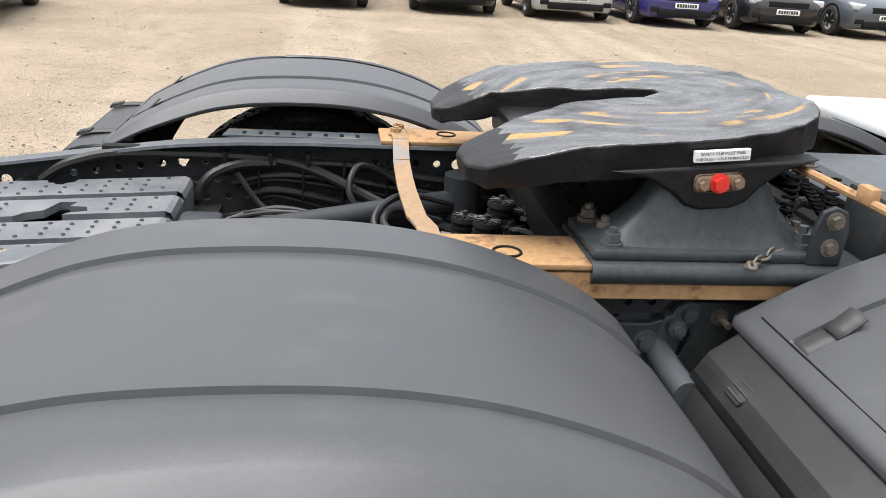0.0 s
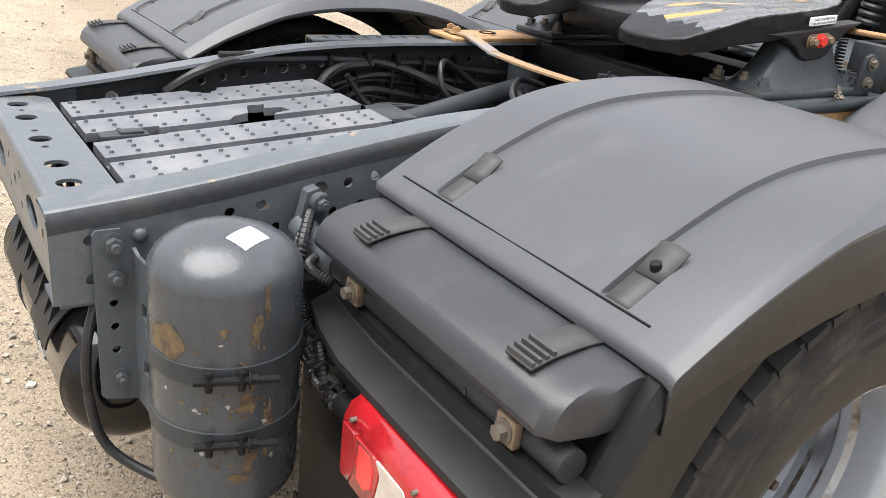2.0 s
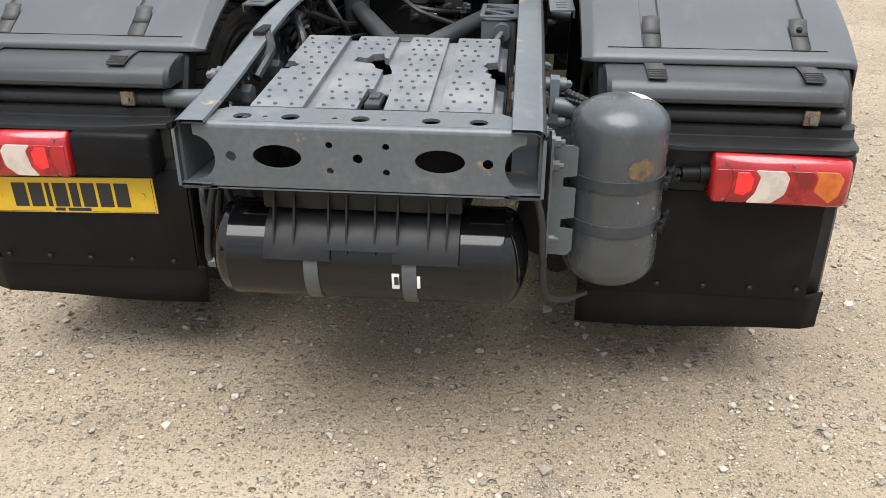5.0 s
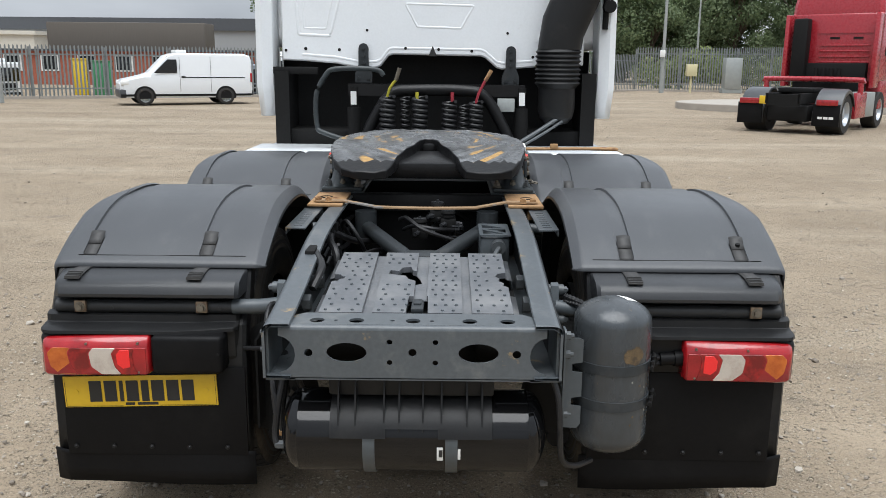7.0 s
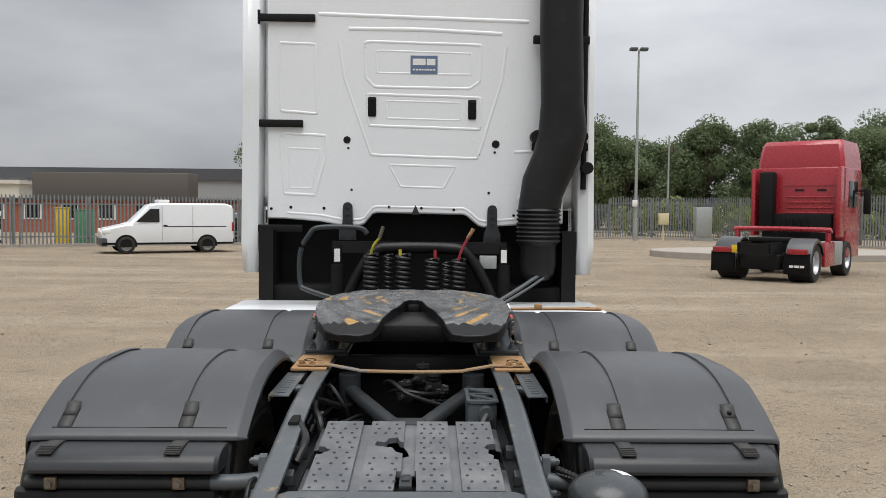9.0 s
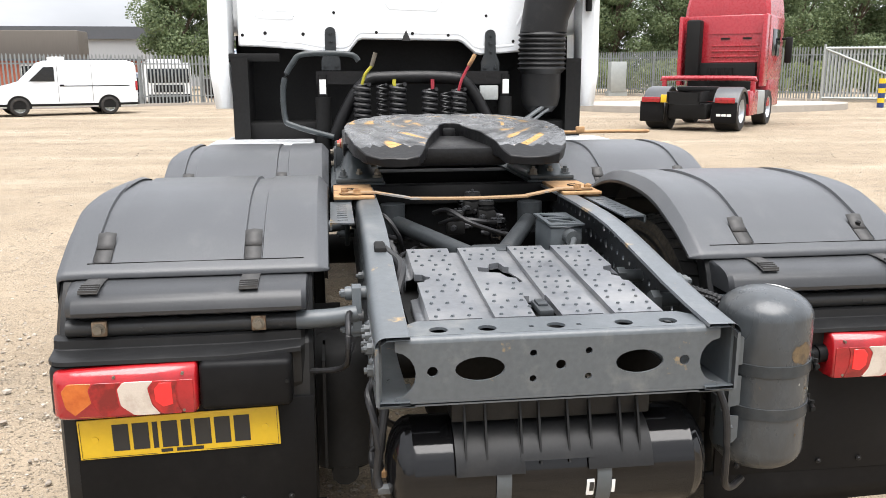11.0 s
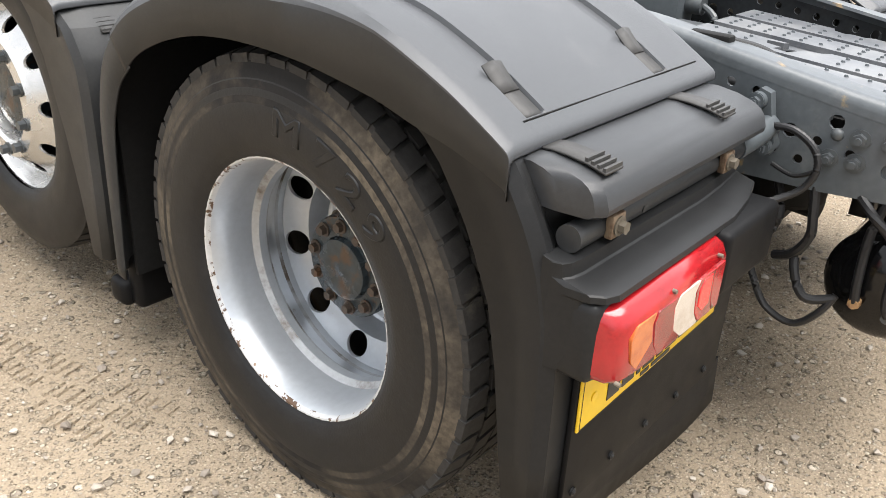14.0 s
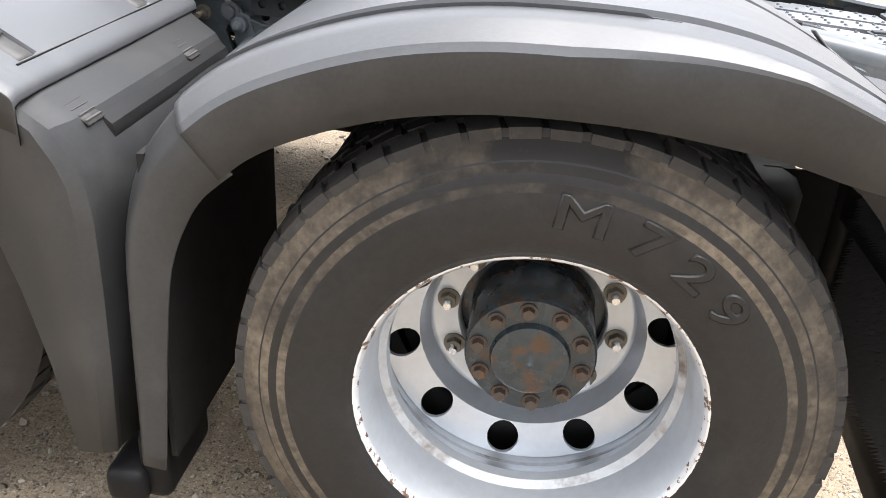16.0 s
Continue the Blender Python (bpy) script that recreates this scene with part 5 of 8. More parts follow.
for y, y1, z0, z1 in ((1.6, 1.68, 0.98, 1.06), (2.08, 2.2, 0.98, 1.06), (2.9, 3.0, 0.78, 1.02)):
    bm = bmn()
    rbox(bm, (-0.43, y, z0), (0.43, y1, z1), 0.01)
    part("subframe_beam", bm, BLACK, truck, "dark cross beam under the fifth wheel")

# ---- rail bolts ----
for s in (-1, 1):
    rows = [(0.278, 0.881, 0.012), (0.233, 0.881, 0.016), (0.178, 0.883, 0.013), (0.125, 0.886, 0.012), (0.075, 0.886, 0.017), (0.283, 0.829, 0.015), (0.232, 0.831, 0.016),
            (0.125, 0.834, 0.012), (0.074, 0.833, 0.017), (0.641, 0.922, 0.013), (0.64, 0.871, 0.015)] if s < 0 else [(0.64, 0.925, 0.013), (0.71, 0.9, 0.013), (0.33, 0.83, 0.014), (0.13, 0.885, 0.012)]
    rows += [(1.45 + 0.07 * k, 0.93 + 0.03 * (k % 2), 0.014) for k in (0, 1, 2, 8)]
    for y, z, r in rows:
        bm = bmn()
        if r == 0.012:
            bmesh.ops.create_uvsphere(bm, u_segments=14, v_segments=8, radius=r * 1.1, matrix=Matrix.Translation((s * 0.43, y, z)) @ Matrix.Diagonal((0.8, 1, 1, 1)))
        else:
            bolt(bm, (s * 0.43, y, z), (s, 0, 0), r * 0.88, 0.013, True, 0.01)
        part("rail_bolt", bm, BOLT_GREY, rails[s])

# ---- mudguard carrier arms ----
for s in (-1, 1):
    for dy in (0.0, 1.375):
        bm = bmn()
        tube(bm, [(s * 0.62, 0.412 + dy, 0.862), (s * 0.53, 0.412 + dy, 0.864), (s * 0.47, 0.41 + dy, 0.872), (s * 0.455, 0.41 + dy, 0.875)], 0.026, 14)
        extrude(bm, [(0.403 + dy, 0.9), (0.414 + dy, 0.944), (0.436 + dy, 0.951), (0.456 + dy, 0.93), (0.45 + dy, 0.88), (0.438 + dy, 0.83), (0.42 + dy, 0.812), (0.39 + dy, 0.815), (0.386 + dy, 0.845)], s * 0.445, s * 0.47, "x")
        arm = part("mudguard_arm", bm, CHASSIS, truck, "grey cast arm bolted to the rail", mods=(("bevel", 0.006),))
        for y, z in ((0.436, 0.925), (0.405, 0.832)):
            bm = bmn()
            cyl(bm, (s * 0.43, y + dy, z), (s * 0.486, y + dy, z), 0.019, 20)
            bolt(bm, (s * 0.486, y + dy, z), (s, 0, 0), 0.012, 0.012, True, 0.006)
            part("bolt", bm, CHASSIS if s < 0 else BOLT_GREY, arm)
bm = bmn()
tube(bm, [(-0.475, 0.4, 0.88), (-0.482, 0.35, 0.885), (-0.484, 0.303, 0.86), (-0.485, 0.285, 0.818), (-0.49, 0.304, 0.769), (-0.52, 0.35, 0.738), (-0.6, 0.4, 0.72)], 0.0085, 10, 10, ribs=0.0012)
tube(bm, [(-0.47, 0.38, 0.8), (-0.48, 0.33, 0.79), (-0.486, 0.29, 0.81)], 0.005, 8, 8)
part("lamp_cable", bm, HOSE, truck, "corrugated black lamp cable")
rnd = random.Random(9)
for k, (r, rib) in enumerate(((0.011, 0.0028), (0.008, 0.0022), (0.0085, 0.0022), (0.006, 0.0), (0.0045, 0.0))):
    o = [0.012 * math.cos(k * 2.1 + q * 0.9) for q in range(8)]
    bm = bmn()
    tube(bm, [(0.49, 0.41, 0.9 + o[0]), (0.56 + o[1], 0.36, 0.885), (0.588 + o[2], 0.345, 0.83), (0.6 + o[3], 0.35 + o[4], 0.775), (0.645 + o[5], 0.35 + o[6], 0.745 + o[7]), (0.7, 0.335 + o[1], 0.728 + o[0]), (0.76, 0.33 + o[2], 0.72 + o[3]), (0.83, 0.335, 0.722 + o[4]), (0.89, 0.34, 0.725)], r, 8, 16, ribs=rib)
    loom = part("lamp_cable", bm, HOSE, truck, "corrugated black lamp cable")
bm = bmn()
tube(bm, [(0.55, 0.41, 0.862), (0.6, 0.36, 0.868), (0.64, 0.35, 0.872), (0.67, 0.37, 0.862)], 0.01, 8, 14, ribs=0.0026)
part("lamp_cable", bm, HOSE, truck, "corrugated black lamp cable")
for x, y, z in ((0.665, 0.345, 0.738), (0.72, 0.335, 0.726), (0.775, 0.332, 0.72)):
    bm = bmn()
    tube(bm, [(x + 0.004 * math.sin(a), y + 0.024 * math.cos(a), z + 0.024 * math.sin(a)) for a in np.linspace(0, 2 * math.pi, 15)], 0.003, 6, 0)
    box(bm, (x - 0.004, y - 0.03, z + 0.018), (x + 0.004, y - 0.018, z + 0.03))
    part("cable_tie", bm, BLACK, loom)
bm = bmn()
cyl(bm, (0.8, 0.332, 0.721), (0.85, 0.334, 0.723), 0.021, 14)
cyl(bm, (0.845, 0.334, 0.723), (0.876, 0.336, 0.724), 0.026, 14)
part("plug", bm, PLASTIC_DARK, loom, "black round lamp plug")

# ---- cast hanger on the outer side of each rail, between the mudguards ----
for s in (-1, 1):
    bm = bmn()
    hole = [(1.79, 0.902), (1.815, 0.915), (1.843, 0.918), (1.848, 0.905), (1.835, 0.862), (1.826, 0.852), (1.775, 0.85), (1.772, 0.87)]
    punched(bm, [(1.70, 0.93), (1.76, 0.928), (1.8, 0.942), (1.816, 0.968), (1.85, 0.974), (1.96, 0.97), (1.97, 0.945), (1.93, 0.92), (1.91, 0.86), (1.905, 0.79), (1.74, 0.785), (1.72, 0.85)], [hole], 0.018, lambda u, v, d: (s * (0.468 - d), u, v))
    hanger = part("spring_hanger", bm, SLATE, truck, "dark cast hanger bracket bolted to the rail", smooth=20, mods=(("bevel", 0.003),))
    for y, z, r, far in ((1.757, 0.891, 0.017, 0.014), (1.835, 0.952, 0.015, 0.012), (1.899, 0.944, 0.012, 0.04), (1.948, 0.944, 0.012, 0.034), (1.894, 0.805, 0.013, 0.012)):
        bm = bmn()
        bolt(bm, (s * 0.468, y, z), (s, 0, 0), r, 0.014, True, far - 0.01)
        part("bolt", bm, BOLT_GREY if far < 0.03 else BOLT, hanger)
    bm = bmn()
    punched(bm, [(1.64, 0.94), (1.79, 0.945), (1.79, 1.0), (1.64, 1.0)], [ring_points(y, 0.969, 0.009, seg=12) for y in (1.717, 1.765)], 0.012, lambda u, v, d: (s * (0.452 - d), u, v))
    part("web_plate", bm, RAIL_DARK, truck, "dark plate with two rusty holes on the rail")

# ---- upright air tank on the rail ----
def capped_tank(bm, radius, z0, z1, cx, cy, dome=0.07, seg=48):
    prof = [(radius * math.sin(a), z0 + dome - dome * math.cos(a)) for a in np.linspace(0, math.pi / 2, 9)]
    prof += [(radius, z) for z in np.linspace(z0 + dome, z1 - dome, 6)[1:-1]]
    prof += [(radius * math.cos(a), z1 - dome + dome * math.sin(a)) for a in np.linspace(0, math.pi / 2, 9)]
    grid(bm, [[(cx + r * math.cos(t), cy + r * math.sin(t), z) for t in np.linspace(0, 2 * math.pi, seg, endpoint=False)] for r, z in prof[1:-1]], closed=True)
    bm.verts.ensure_lookup_table()
    vs = list(bm.verts)
    bm.faces.new(vs[:seg]), bm.faces.new(vs[-seg:])


bm = bmn()
capped_tank(bm, 0.1195, 0.464, 0.964, 0.614, 0.212)
air_tank = part("air_tank", bm, TANK_GREY, truck, "upright grey air tank, paint blistered and rusting")
for z in (0.766, 0.65):
    bm = bmn()
    seg = 48
    rows = [[(0.614 + r * math.cos(t), 0.212 + r * math.sin(t), z + dz) for t in np.linspace(0, 2 * math.pi, seg, endpoint=False)] for r, dz in ((0.119, -0.016), (0.1222, -0.015), (0.1222, 0.015), (0.119, 0.016))]
    grid(bm, rows, closed=True)
    part("tank_band", bm, DARK_PAINT, air_tank, "dark steel tank band")
    bm = bmn()
    t0 = radians(-18)
    c = Vector((0.611 + 0.132 * math.cos(t0), 0.212 + 0.132 * math.sin(t0), z))
    w = Vector((-math.sin(t0), math.cos(t0), 0))
    for q in (-0.028, 0.02):
        cyl(bm, c + w * q - Vector((0, 0, 0.017)), c + w * q + Vector((0, 0, 0.015)), 0.006, 10)
    cyl(bm, c - w * 0.05, c + w * 0.075, 0.0062, 10)
    bolt(bm, c + w * 0.03, w, 0.009, 0.012)
    part("band_clamp", bm, BLACK, air_tank, "tightening bolt of the band")
bm = bmn()
rows = []
for t in np.linspace(-1, 1, 21):
    h = 0.028 * math.sqrt(max(0.02, 1 - t * t)) * (1 + 0.14 * math.sin(5 * t) + 0.06 * math.sin(17 * t))
    a = radians(-66) + t * 0.3
    rows.append([(0.614 + 0.1202 * math.cos(a), 0.212 + 0.1202 * math.sin(a), 0.812 + h * q) for q in (-1, -0.3, 0.4, 1)])
grid(bm, rows)
part("rust_patch", bm, TANK_RUST, air_tank, "bare rusty patch above the upper band")
rnd = random.Random(12)


def flake(angle, z, wide, high, seed):
    """A ragged patch of bare metal bent round the upright tank."""
    bm = bmn()
    c = Vector((seed * 3.7, 1.3, 0))
    edge = []
    for a in np.linspace(0, 2 * math.pi, 22, endpoint=False):
        q = 0.75 + 0.75 * noise.noise(c + Vector((math.cos(a), math.sin(a), 0)) * 1.6) + 0.35 * noise.noise(c + Vector((math.cos(a), math.sin(a), 0)) * 5)
        edge.append((angle + wide * q * math.cos(a) / 0.12, z + high * q * math.sin(a)))
    on = lambda t, h, r: bm.verts.new((0.614 + r * math.cos(t), 0.212 + r * math.sin(t), h))
    rings = [[on(angle + (t - angle) * k, z + (h - z) * k, 0.1201) for t, h in edge] for k in (1.0, 0.55)]
    mid = on(angle, z, 0.1201)
    for i in range(22):
        j = (i + 1) % 22
        bm.faces.new((rings[0][i], rings[0][j], rings[1][j], rings[1][i]))
        bm.faces.new((rings[1][i], rings[1][j], mid))
    bmesh.ops.recalc_face_normals(bm, faces=bm.faces)
    return bm


for k, (angle, z, wide, high) in enumerate(((2, 0.836, 0.012, 0.035), (10, 0.885, 0.006, 0.03), (-4, 0.715, 0.02, 0.026), (-2, 0.757, 0.012, 0.03), (-3, 0.61, 0.014, 0.032), (-10, 0.577, 0.02, 0.014), (12, 0.66, 0.014, 0.05), (-21, 0.842, 0.008, 0.01))):
    part("rust_patch", flake(radians(angle), z, wide, high, k), TANK_RUST, air_tank, "flaking rusty patch")
for k in range(46):
    angle = radians(min(25.0, rnd.gauss(-26, 26)))
    part("rust_patch", flake(angle, rnd.choice((0.81, 0.79, 0.72, 0.705, 0.69, 0.62, 0.6)) + rnd.uniform(-0.016, 0.016), rnd.uniform(0.002, 0.006), rnd.uniform(0.002, 0.006), k + 20), TANK_RUST if rnd.random() < 0.8 else BARE_PAINT, air_tank)
bm = bmn()
# a sticker that follows the domed top
rows = []
for u in np.linspace(-0.028, 0.028, 7):
    row = []
    for v in np.linspace(-0.019, 0.019, 5):
        dx, dy = 0.043 + u * math.cos(radians(-60)) - v * math.sin(radians(-60)), 0.018 + u * math.sin(radians(-60)) + v * math.cos(radians(-60))
        row.append((0.614 + dx, 0.212 + dy, 0.894 + 0.0708 * math.sqrt(max(0.0, 1 - (dx * dx + dy * dy) / 0.1203 ** 2))))
    rows.append(row)
grid(bm, rows)
part("paper_label", bm, LABEL, air_tank, "blank white sticker")
bm = bmn()
holes = [ring_points(0.079, z, 0.0075, seg=10) for z in (0.775, 0.73, 0.685)]
punched(bm, [(0.05, 0.9), (0.056, 0.908), (0.094, 0.908), (0.104, 0.888), (0.112, 0.872), (0.112, 0.578), (0.056, 0.592), (0.05, 0.6)], holes, 0.006, lambda u, v, d: (0.449 - d, u, v))
face = [(0.0, 0.872), (0.018, 0.864), (0.05, 0.862), (0.062, 0.856), (0.062, 0.785), (0.03, 0.782), (0.03, 0.757), (0.062, 0.752), (0.062, 0.675), (0.03, 0.672), (0.03, 0.648), (0.062, 0.643), (0.062, 0.585), (0.05, 0.572), (0.0, 0.578)]
punched(bm, [(0.449 + u, v) for u, v in face], [], 0.006, lambda u, v, d: (u, 0.111 + 0.14 * (u - 0.449) + d, v))
bracket = part("tank_bracket", bm, CHASSIS, truck, "folded grey bracket plate holding the upright tank", smooth=20)
for z in (0.882, 0.824, 0.632):
    bm = bmn()
    bolt(bm, (0.449, 0.082, z), (1, 0, 0), 0.014 if z > 0.7 else 0.01, 0.014, True, 0.012)
    part("bolt", bm, BOLT_GREY, bracket)
bm = bmn()
tube(bm, [(0.41, 0.06, 0.77), (0.43, 0.035, 0.7), (0.438, 0.03, 0.6), (0.45, 0.05, 0.5), (0.5, 0.11, 0.45), (0.56, 0.17, 0.44)], 0.009, 10)
part("air_hose", bm, HOSE, truck, "black air hose")

# ---- lying air tank under the crossmember ----
bm = bmn()
R, CY, CZ = 0.125, 0.125, 0.56
prof = [(R * math.sin(a), -0.405 + 0.06 - 0.06 * math.cos(a)) for a in np.linspace(0.001, math.pi / 2, 8)] + [(R + 0.002, -0.343), (R, -0.335), (R, 0.0), (R, 0.335), (R + 0.002, 0.343)]
prof += [(R * math.cos(a), 0.405 - 0.06 + 0.06 * math.sin(a)) for a in np.linspace(0, math.pi / 2 - 0.001, 8)]
lathe(bm, (0.0, CY, CZ), [(r, x) for r, x in prof], 48)
low_tank = part("air_tank", bm, GLOSS_BLACK, truck, "lying gloss black air tank")
def wrap(bm, x0, x1, a0, a1, r, mat=0, steps=14):
    """A band round part of the lying tank; angles from straight back, upwards positive."""
    rows = []
    for a in np.linspace(radians(a0), radians(a1), steps):
        rows.append([(x, CY - rr * math.cos(a), CZ + rr * math.sin(a)) for x, rr in ((x0, r), (x0, r + 0.004), (x1, r + 0.004), (x1, r))])
    grid(bm, rows, closed=True)


for x in (-0.13, 0.115):
    bm = bmn()
    wrap(bm, x - 0.018, x + 0.018, -120, 60, R + 0.001)
    part("tank_band", bm, CHASSIS, low_tank, "grey tank band")
bm = bmn()
wrap(bm, -0.09, 0.09, 24, 75, R + 0.008)
rbox(bm, (-0.25, 0.05, 0.7), (0.24, 0.12, 0.765), 0.006)
saddle = part("tank_saddle", bm, PLASTIC_BLACK, low_tank, "ribbed black plastic saddle")
for a, b in ((-0.245, -0.08), (0.075, 0.235)):
    bm = bmn()
    wrap(bm, a, b, 12, 75, R + 0.006)
    part("saddle_wing", bm, PLASTIC_BLACK, saddle)
for x in (-0.22, -0.17, -0.085, -0.04, 0.03, 0.085, 0.16, 0.205):
    bm = bmn()
    rim = [(CY - (R + 0.008) * math.cos(radians(q)), CZ + (R + 0.008) * math.sin(radians(q))) for q in (20, 45)]
    extrude(bm, rim + [(0.075, 0.76), (0.05, 0.76), (0.03, 0.7)], x - 0.0025, x + 0.0025, "x")
    part("saddle_rib", bm, PLASTIC_BLACK, saddle)
bm = bmn()
wrap(bm, 0.072, 0.09, -20, 0, R + 0.0006, steps=5)
part("torn_label", bm, LABEL, low_tank, "torn white label")
bm = bmn()
wrap(bm, 0.078, 0.089, -14, -3, R + 0.0012, steps=5)
part("label_print", bm, INK, low_tank)
bm = bmn()
wrap(bm, 0.134, 0.142, -18, -2, R + 0.0006, steps=5)
part("torn_label", bm, LABEL, low_tank, "torn white label")
for k, (y, z) in enumerate(((0.16, 0.528), (0.09, 0.52))):
    bm = bmn()
    cyl(bm, (-0.38, y, z), (-0.42, y, z), 0.014, 6)
    cyl(bm, (-0.41, y, z), (-0.425, y, z), 0.011, 12)
    part("fitting", bm, RUST if k == 0 else BOLT_GREY, low_tank, "brass hose fitting")
for pts in ([(-0.415, 0.16, 0.53), (-0.418, 0.165, 0.58), (-0.405, 0.17, 0.68), (-0.385, 0.16, 0.77)], [(-0.42, 0.09, 0.525), (-0.425, 0.1, 0.56), (-0.41, 0.11, 0.67), (-0.39, 0.15, 0.77)],
            [(-0.41, 0.2, 0.52), (-0.43, 0.26, 0.51), (-0.42, 0.3, 0.58), (-0.4, 0.29, 0.62)]):
    bm = bmn()
    tube(bm, pts, 0.0105, 10)
    part("air_hose", bm, HOSE, truck, "black air hose")

# ---- between the rails ----
def run(pts, r, name="cable", label="black cable loom", mat=HOSE, ribs=0.0):
    bm = bmn()
    tube(bm, pts, r, 8, 8, ribs=ribs)
    return part(name, bm, mat, truck, label)


run([(-0.35, 0.4, 0.93), (-0.33, 0.48, 0.985), (-0.36, 0.58, 1.005), (-0.38, 0.75, 1.005), (-0.38, 0.95, 1.0), (-0.37, 1.1, 0.975), (-0.3, 1.3, 0.9), (-0.2, 1.5, 0.86)], 0.014)
run([(-0.33, 0.82, 0.84), (-0.32, 0.8, 0.9), (-0.33, 0.83, 0.96), (-0.36, 0.9, 0.985), (-0.37, 1.0, 0.99)], 0.015, "conduit", "corrugated black conduit", HOSE, 0.002)
run([(-0.33, 0.9, 0.97), (-0.32, 0.95, 0.9), (-0.3, 1.0, 0.86)], 0.009, "conduit", "corrugated black conduit", HOSE, 0.0015)
rnd = random.Random(5)
for k in range(7):
    o = [rnd.uniform(-0.03, 0.03) for _ in range(6)]
    run([(-0.3 + o[0], 0.83, 0.83 + o[1] * 0.5), (-0.28 + o[2], 1.0, 0.87 + o[3] * 0.6), (-0.24 + o[4], 1.2, 0.865 + o[5] * 0.6), (-0.15 + o[0], 1.45, 0.82 + o[1])], 0.007)
for y in (0.86, 0.98, 1.08):
    bm = bmn()
    rbox(bm, (-0.395, y, 0.985), (-0.355, y + 0.012, 1.02), 0.003)
    part("cable_clip", bm, BLACK, truck)
bm = bmn()
rbox(bm, (-0.4, 0.55, 0.985), (-0.365, 0.7, 1.025), 0.006)
part("cable_connector", bm, BLACK, truck, "black cable connector block")
for s in (-1, 1):
    bm = bmn()
    tube(bm, [(s * 0.02, 0.86, 0.9), (s * 0.2, 1.3, 0.92), (s * 0.3, 1.55, 0.93)], 0.032, 14)
    cyl(bm, (s * 0.28, 1.5, 0.88), (s * 0.28, 1.5, 1.0), 0.05, 18)
    part("axle_stay", bm, DARK_PAINT, truck, "dark V-shaped axle stay")
bm = bmn()
rbox(bm, (-0.07, 0.8, 0.86), (0.07, 0.9, 0.955), 0.015)
part("stay_joint", bm, DARK_PAINT, truck)


def valve(x, y, z, k):
    bm = bmn()
    rbox(bm, (x - 0.036, y - 0.03, z - 0.09), (x + 0.036, y + 0.03, z - 0.035), 0.008)
    cyl(bm, (x, y, z - 0.04), (x, y, z - 0.008), 0.029, 20)
    cyl(bm, (x, y, z - 0.012), (x, y, z - 0.002), 0.034, 20, 0.031)
    cyl(bm, (x, y, z - 0.03), (x, y, z - 0.024), 0.033, 20)
    ob = part("air_valve", bm, GLOSS_BLACK if k % 2 else BLACK, truck, "black air valve with a ribbed round cap")
    bm = bmn()
    for q in range(5):
        a = q * math.pi / 5 + k
        d = Vector((math.cos(a), math.sin(a), 0)) * 0.029
        c = Vector((x, y, z + 0.0005))
        cyl(bm, c - d, c + d, 0.0022, 6)
    cyl(bm, (x, y, z - 0.002), (x, y, z + 0.012), 0.006, 10)
    part("cap_ribs", bm, PLASTIC_MID, ob)
    for a in (0.4, 2.2, 4.0):
        bm = bmn()
        d = Vector((math.cos(a + k), math.sin(a + k), 0))
        p = Vector((x, y, z - 0.06))
        cyl(bm, p + d * 0.03, p + d * 0.055, 0.012, 6)
        cyl(bm, p + d * 0.05, p + d * 0.068, 0.009, 12)
        part("push_fitting", bm, CLAMP_RUST if a > 4 else PLASTIC_MID, ob)


for k, (x, y, z) in enumerate(((0.05, 1.54, 1.036), (0.03, 1.603, 1.003), (0.1, 1.5, 1.005), (0.09, 1.555, 0.985), (-0.03, 1.47, 0.97), (0.14, 1.45, 0.94))):
    valve(x, y, z, k)
for pts in ([(-0.1, 1.42, 0.93), (-0.05, 1.3, 0.97), (0.05, 1.28, 0.96), (0.12, 1.42, 0.93)], [(-0.12, 1.45, 0.97), (-0.08, 1.32, 1.0), (0.0, 1.25, 0.96), (0.15, 1.3, 0.9)],
            [(-0.34, 1.4, 0.9), (-0.36, 1.3, 0.97), (-0.33, 1.22, 1.0), (-0.28, 1.2, 0.93), (-0.26, 1.28, 0.85)], [(0.05, 1.5, 0.96), (0.12, 1.6, 0.98), (0.2, 1.7, 0.92)]):
    run(pts, 0.009, "air_hose", "black air hose")
bm = bmn()
rbox(bm, (0.23, 0.98, 0.8), (0.345, 1.2, 0.985), 0.008)
reservoir = part("control_box", bm, CHASSIS, truck, "grey control box beside the rail")
bm = bmn()
punched(bm, [(0.225, 0.97), (0.35, 0.97), (0.35, 1.21), (0.225, 1.21)], [[(0.24, 1.0), (0.33, 1.0), (0.24, 1.08)], [(0.335, 1.02), (0.335, 1.1), (0.25, 1.1)], [(0.24, 1.12), (0.33, 1.12), (0.24, 1.19)]], 0.006, lambda u, v, d: (u, v, 1.0 - d))
part("box_lid", bm, CHASSIS, reservoir, "cut-out steel lid")
bm = bmn()
cyl(bm, (0.3, 0.93, 0.955), (0.3, 1.0, 0.955), 0.028, 16)
tube(bm, [(0.3, 0.93, 0.955), (0.28, 0.88, 0.93), (0.27, 0.85, 0.86)], 0.01, 8)
part("valve_body", bm, BOLT_GREY, truck)
for s in (-1, 1):
    for y in (0.34, 0.62):
        bm = bmn()
        cyl(bm, (s * 0.425, y, 0.9), (s * 0.37, y, 0.9), 0.02, 16)
        cyl(bm, (s * 0.37, y, 0.9), (s * 0.345, y, 0.9), 0.028, 6)
        part("inner_bolt", bm, BOLT_GREY, truck)
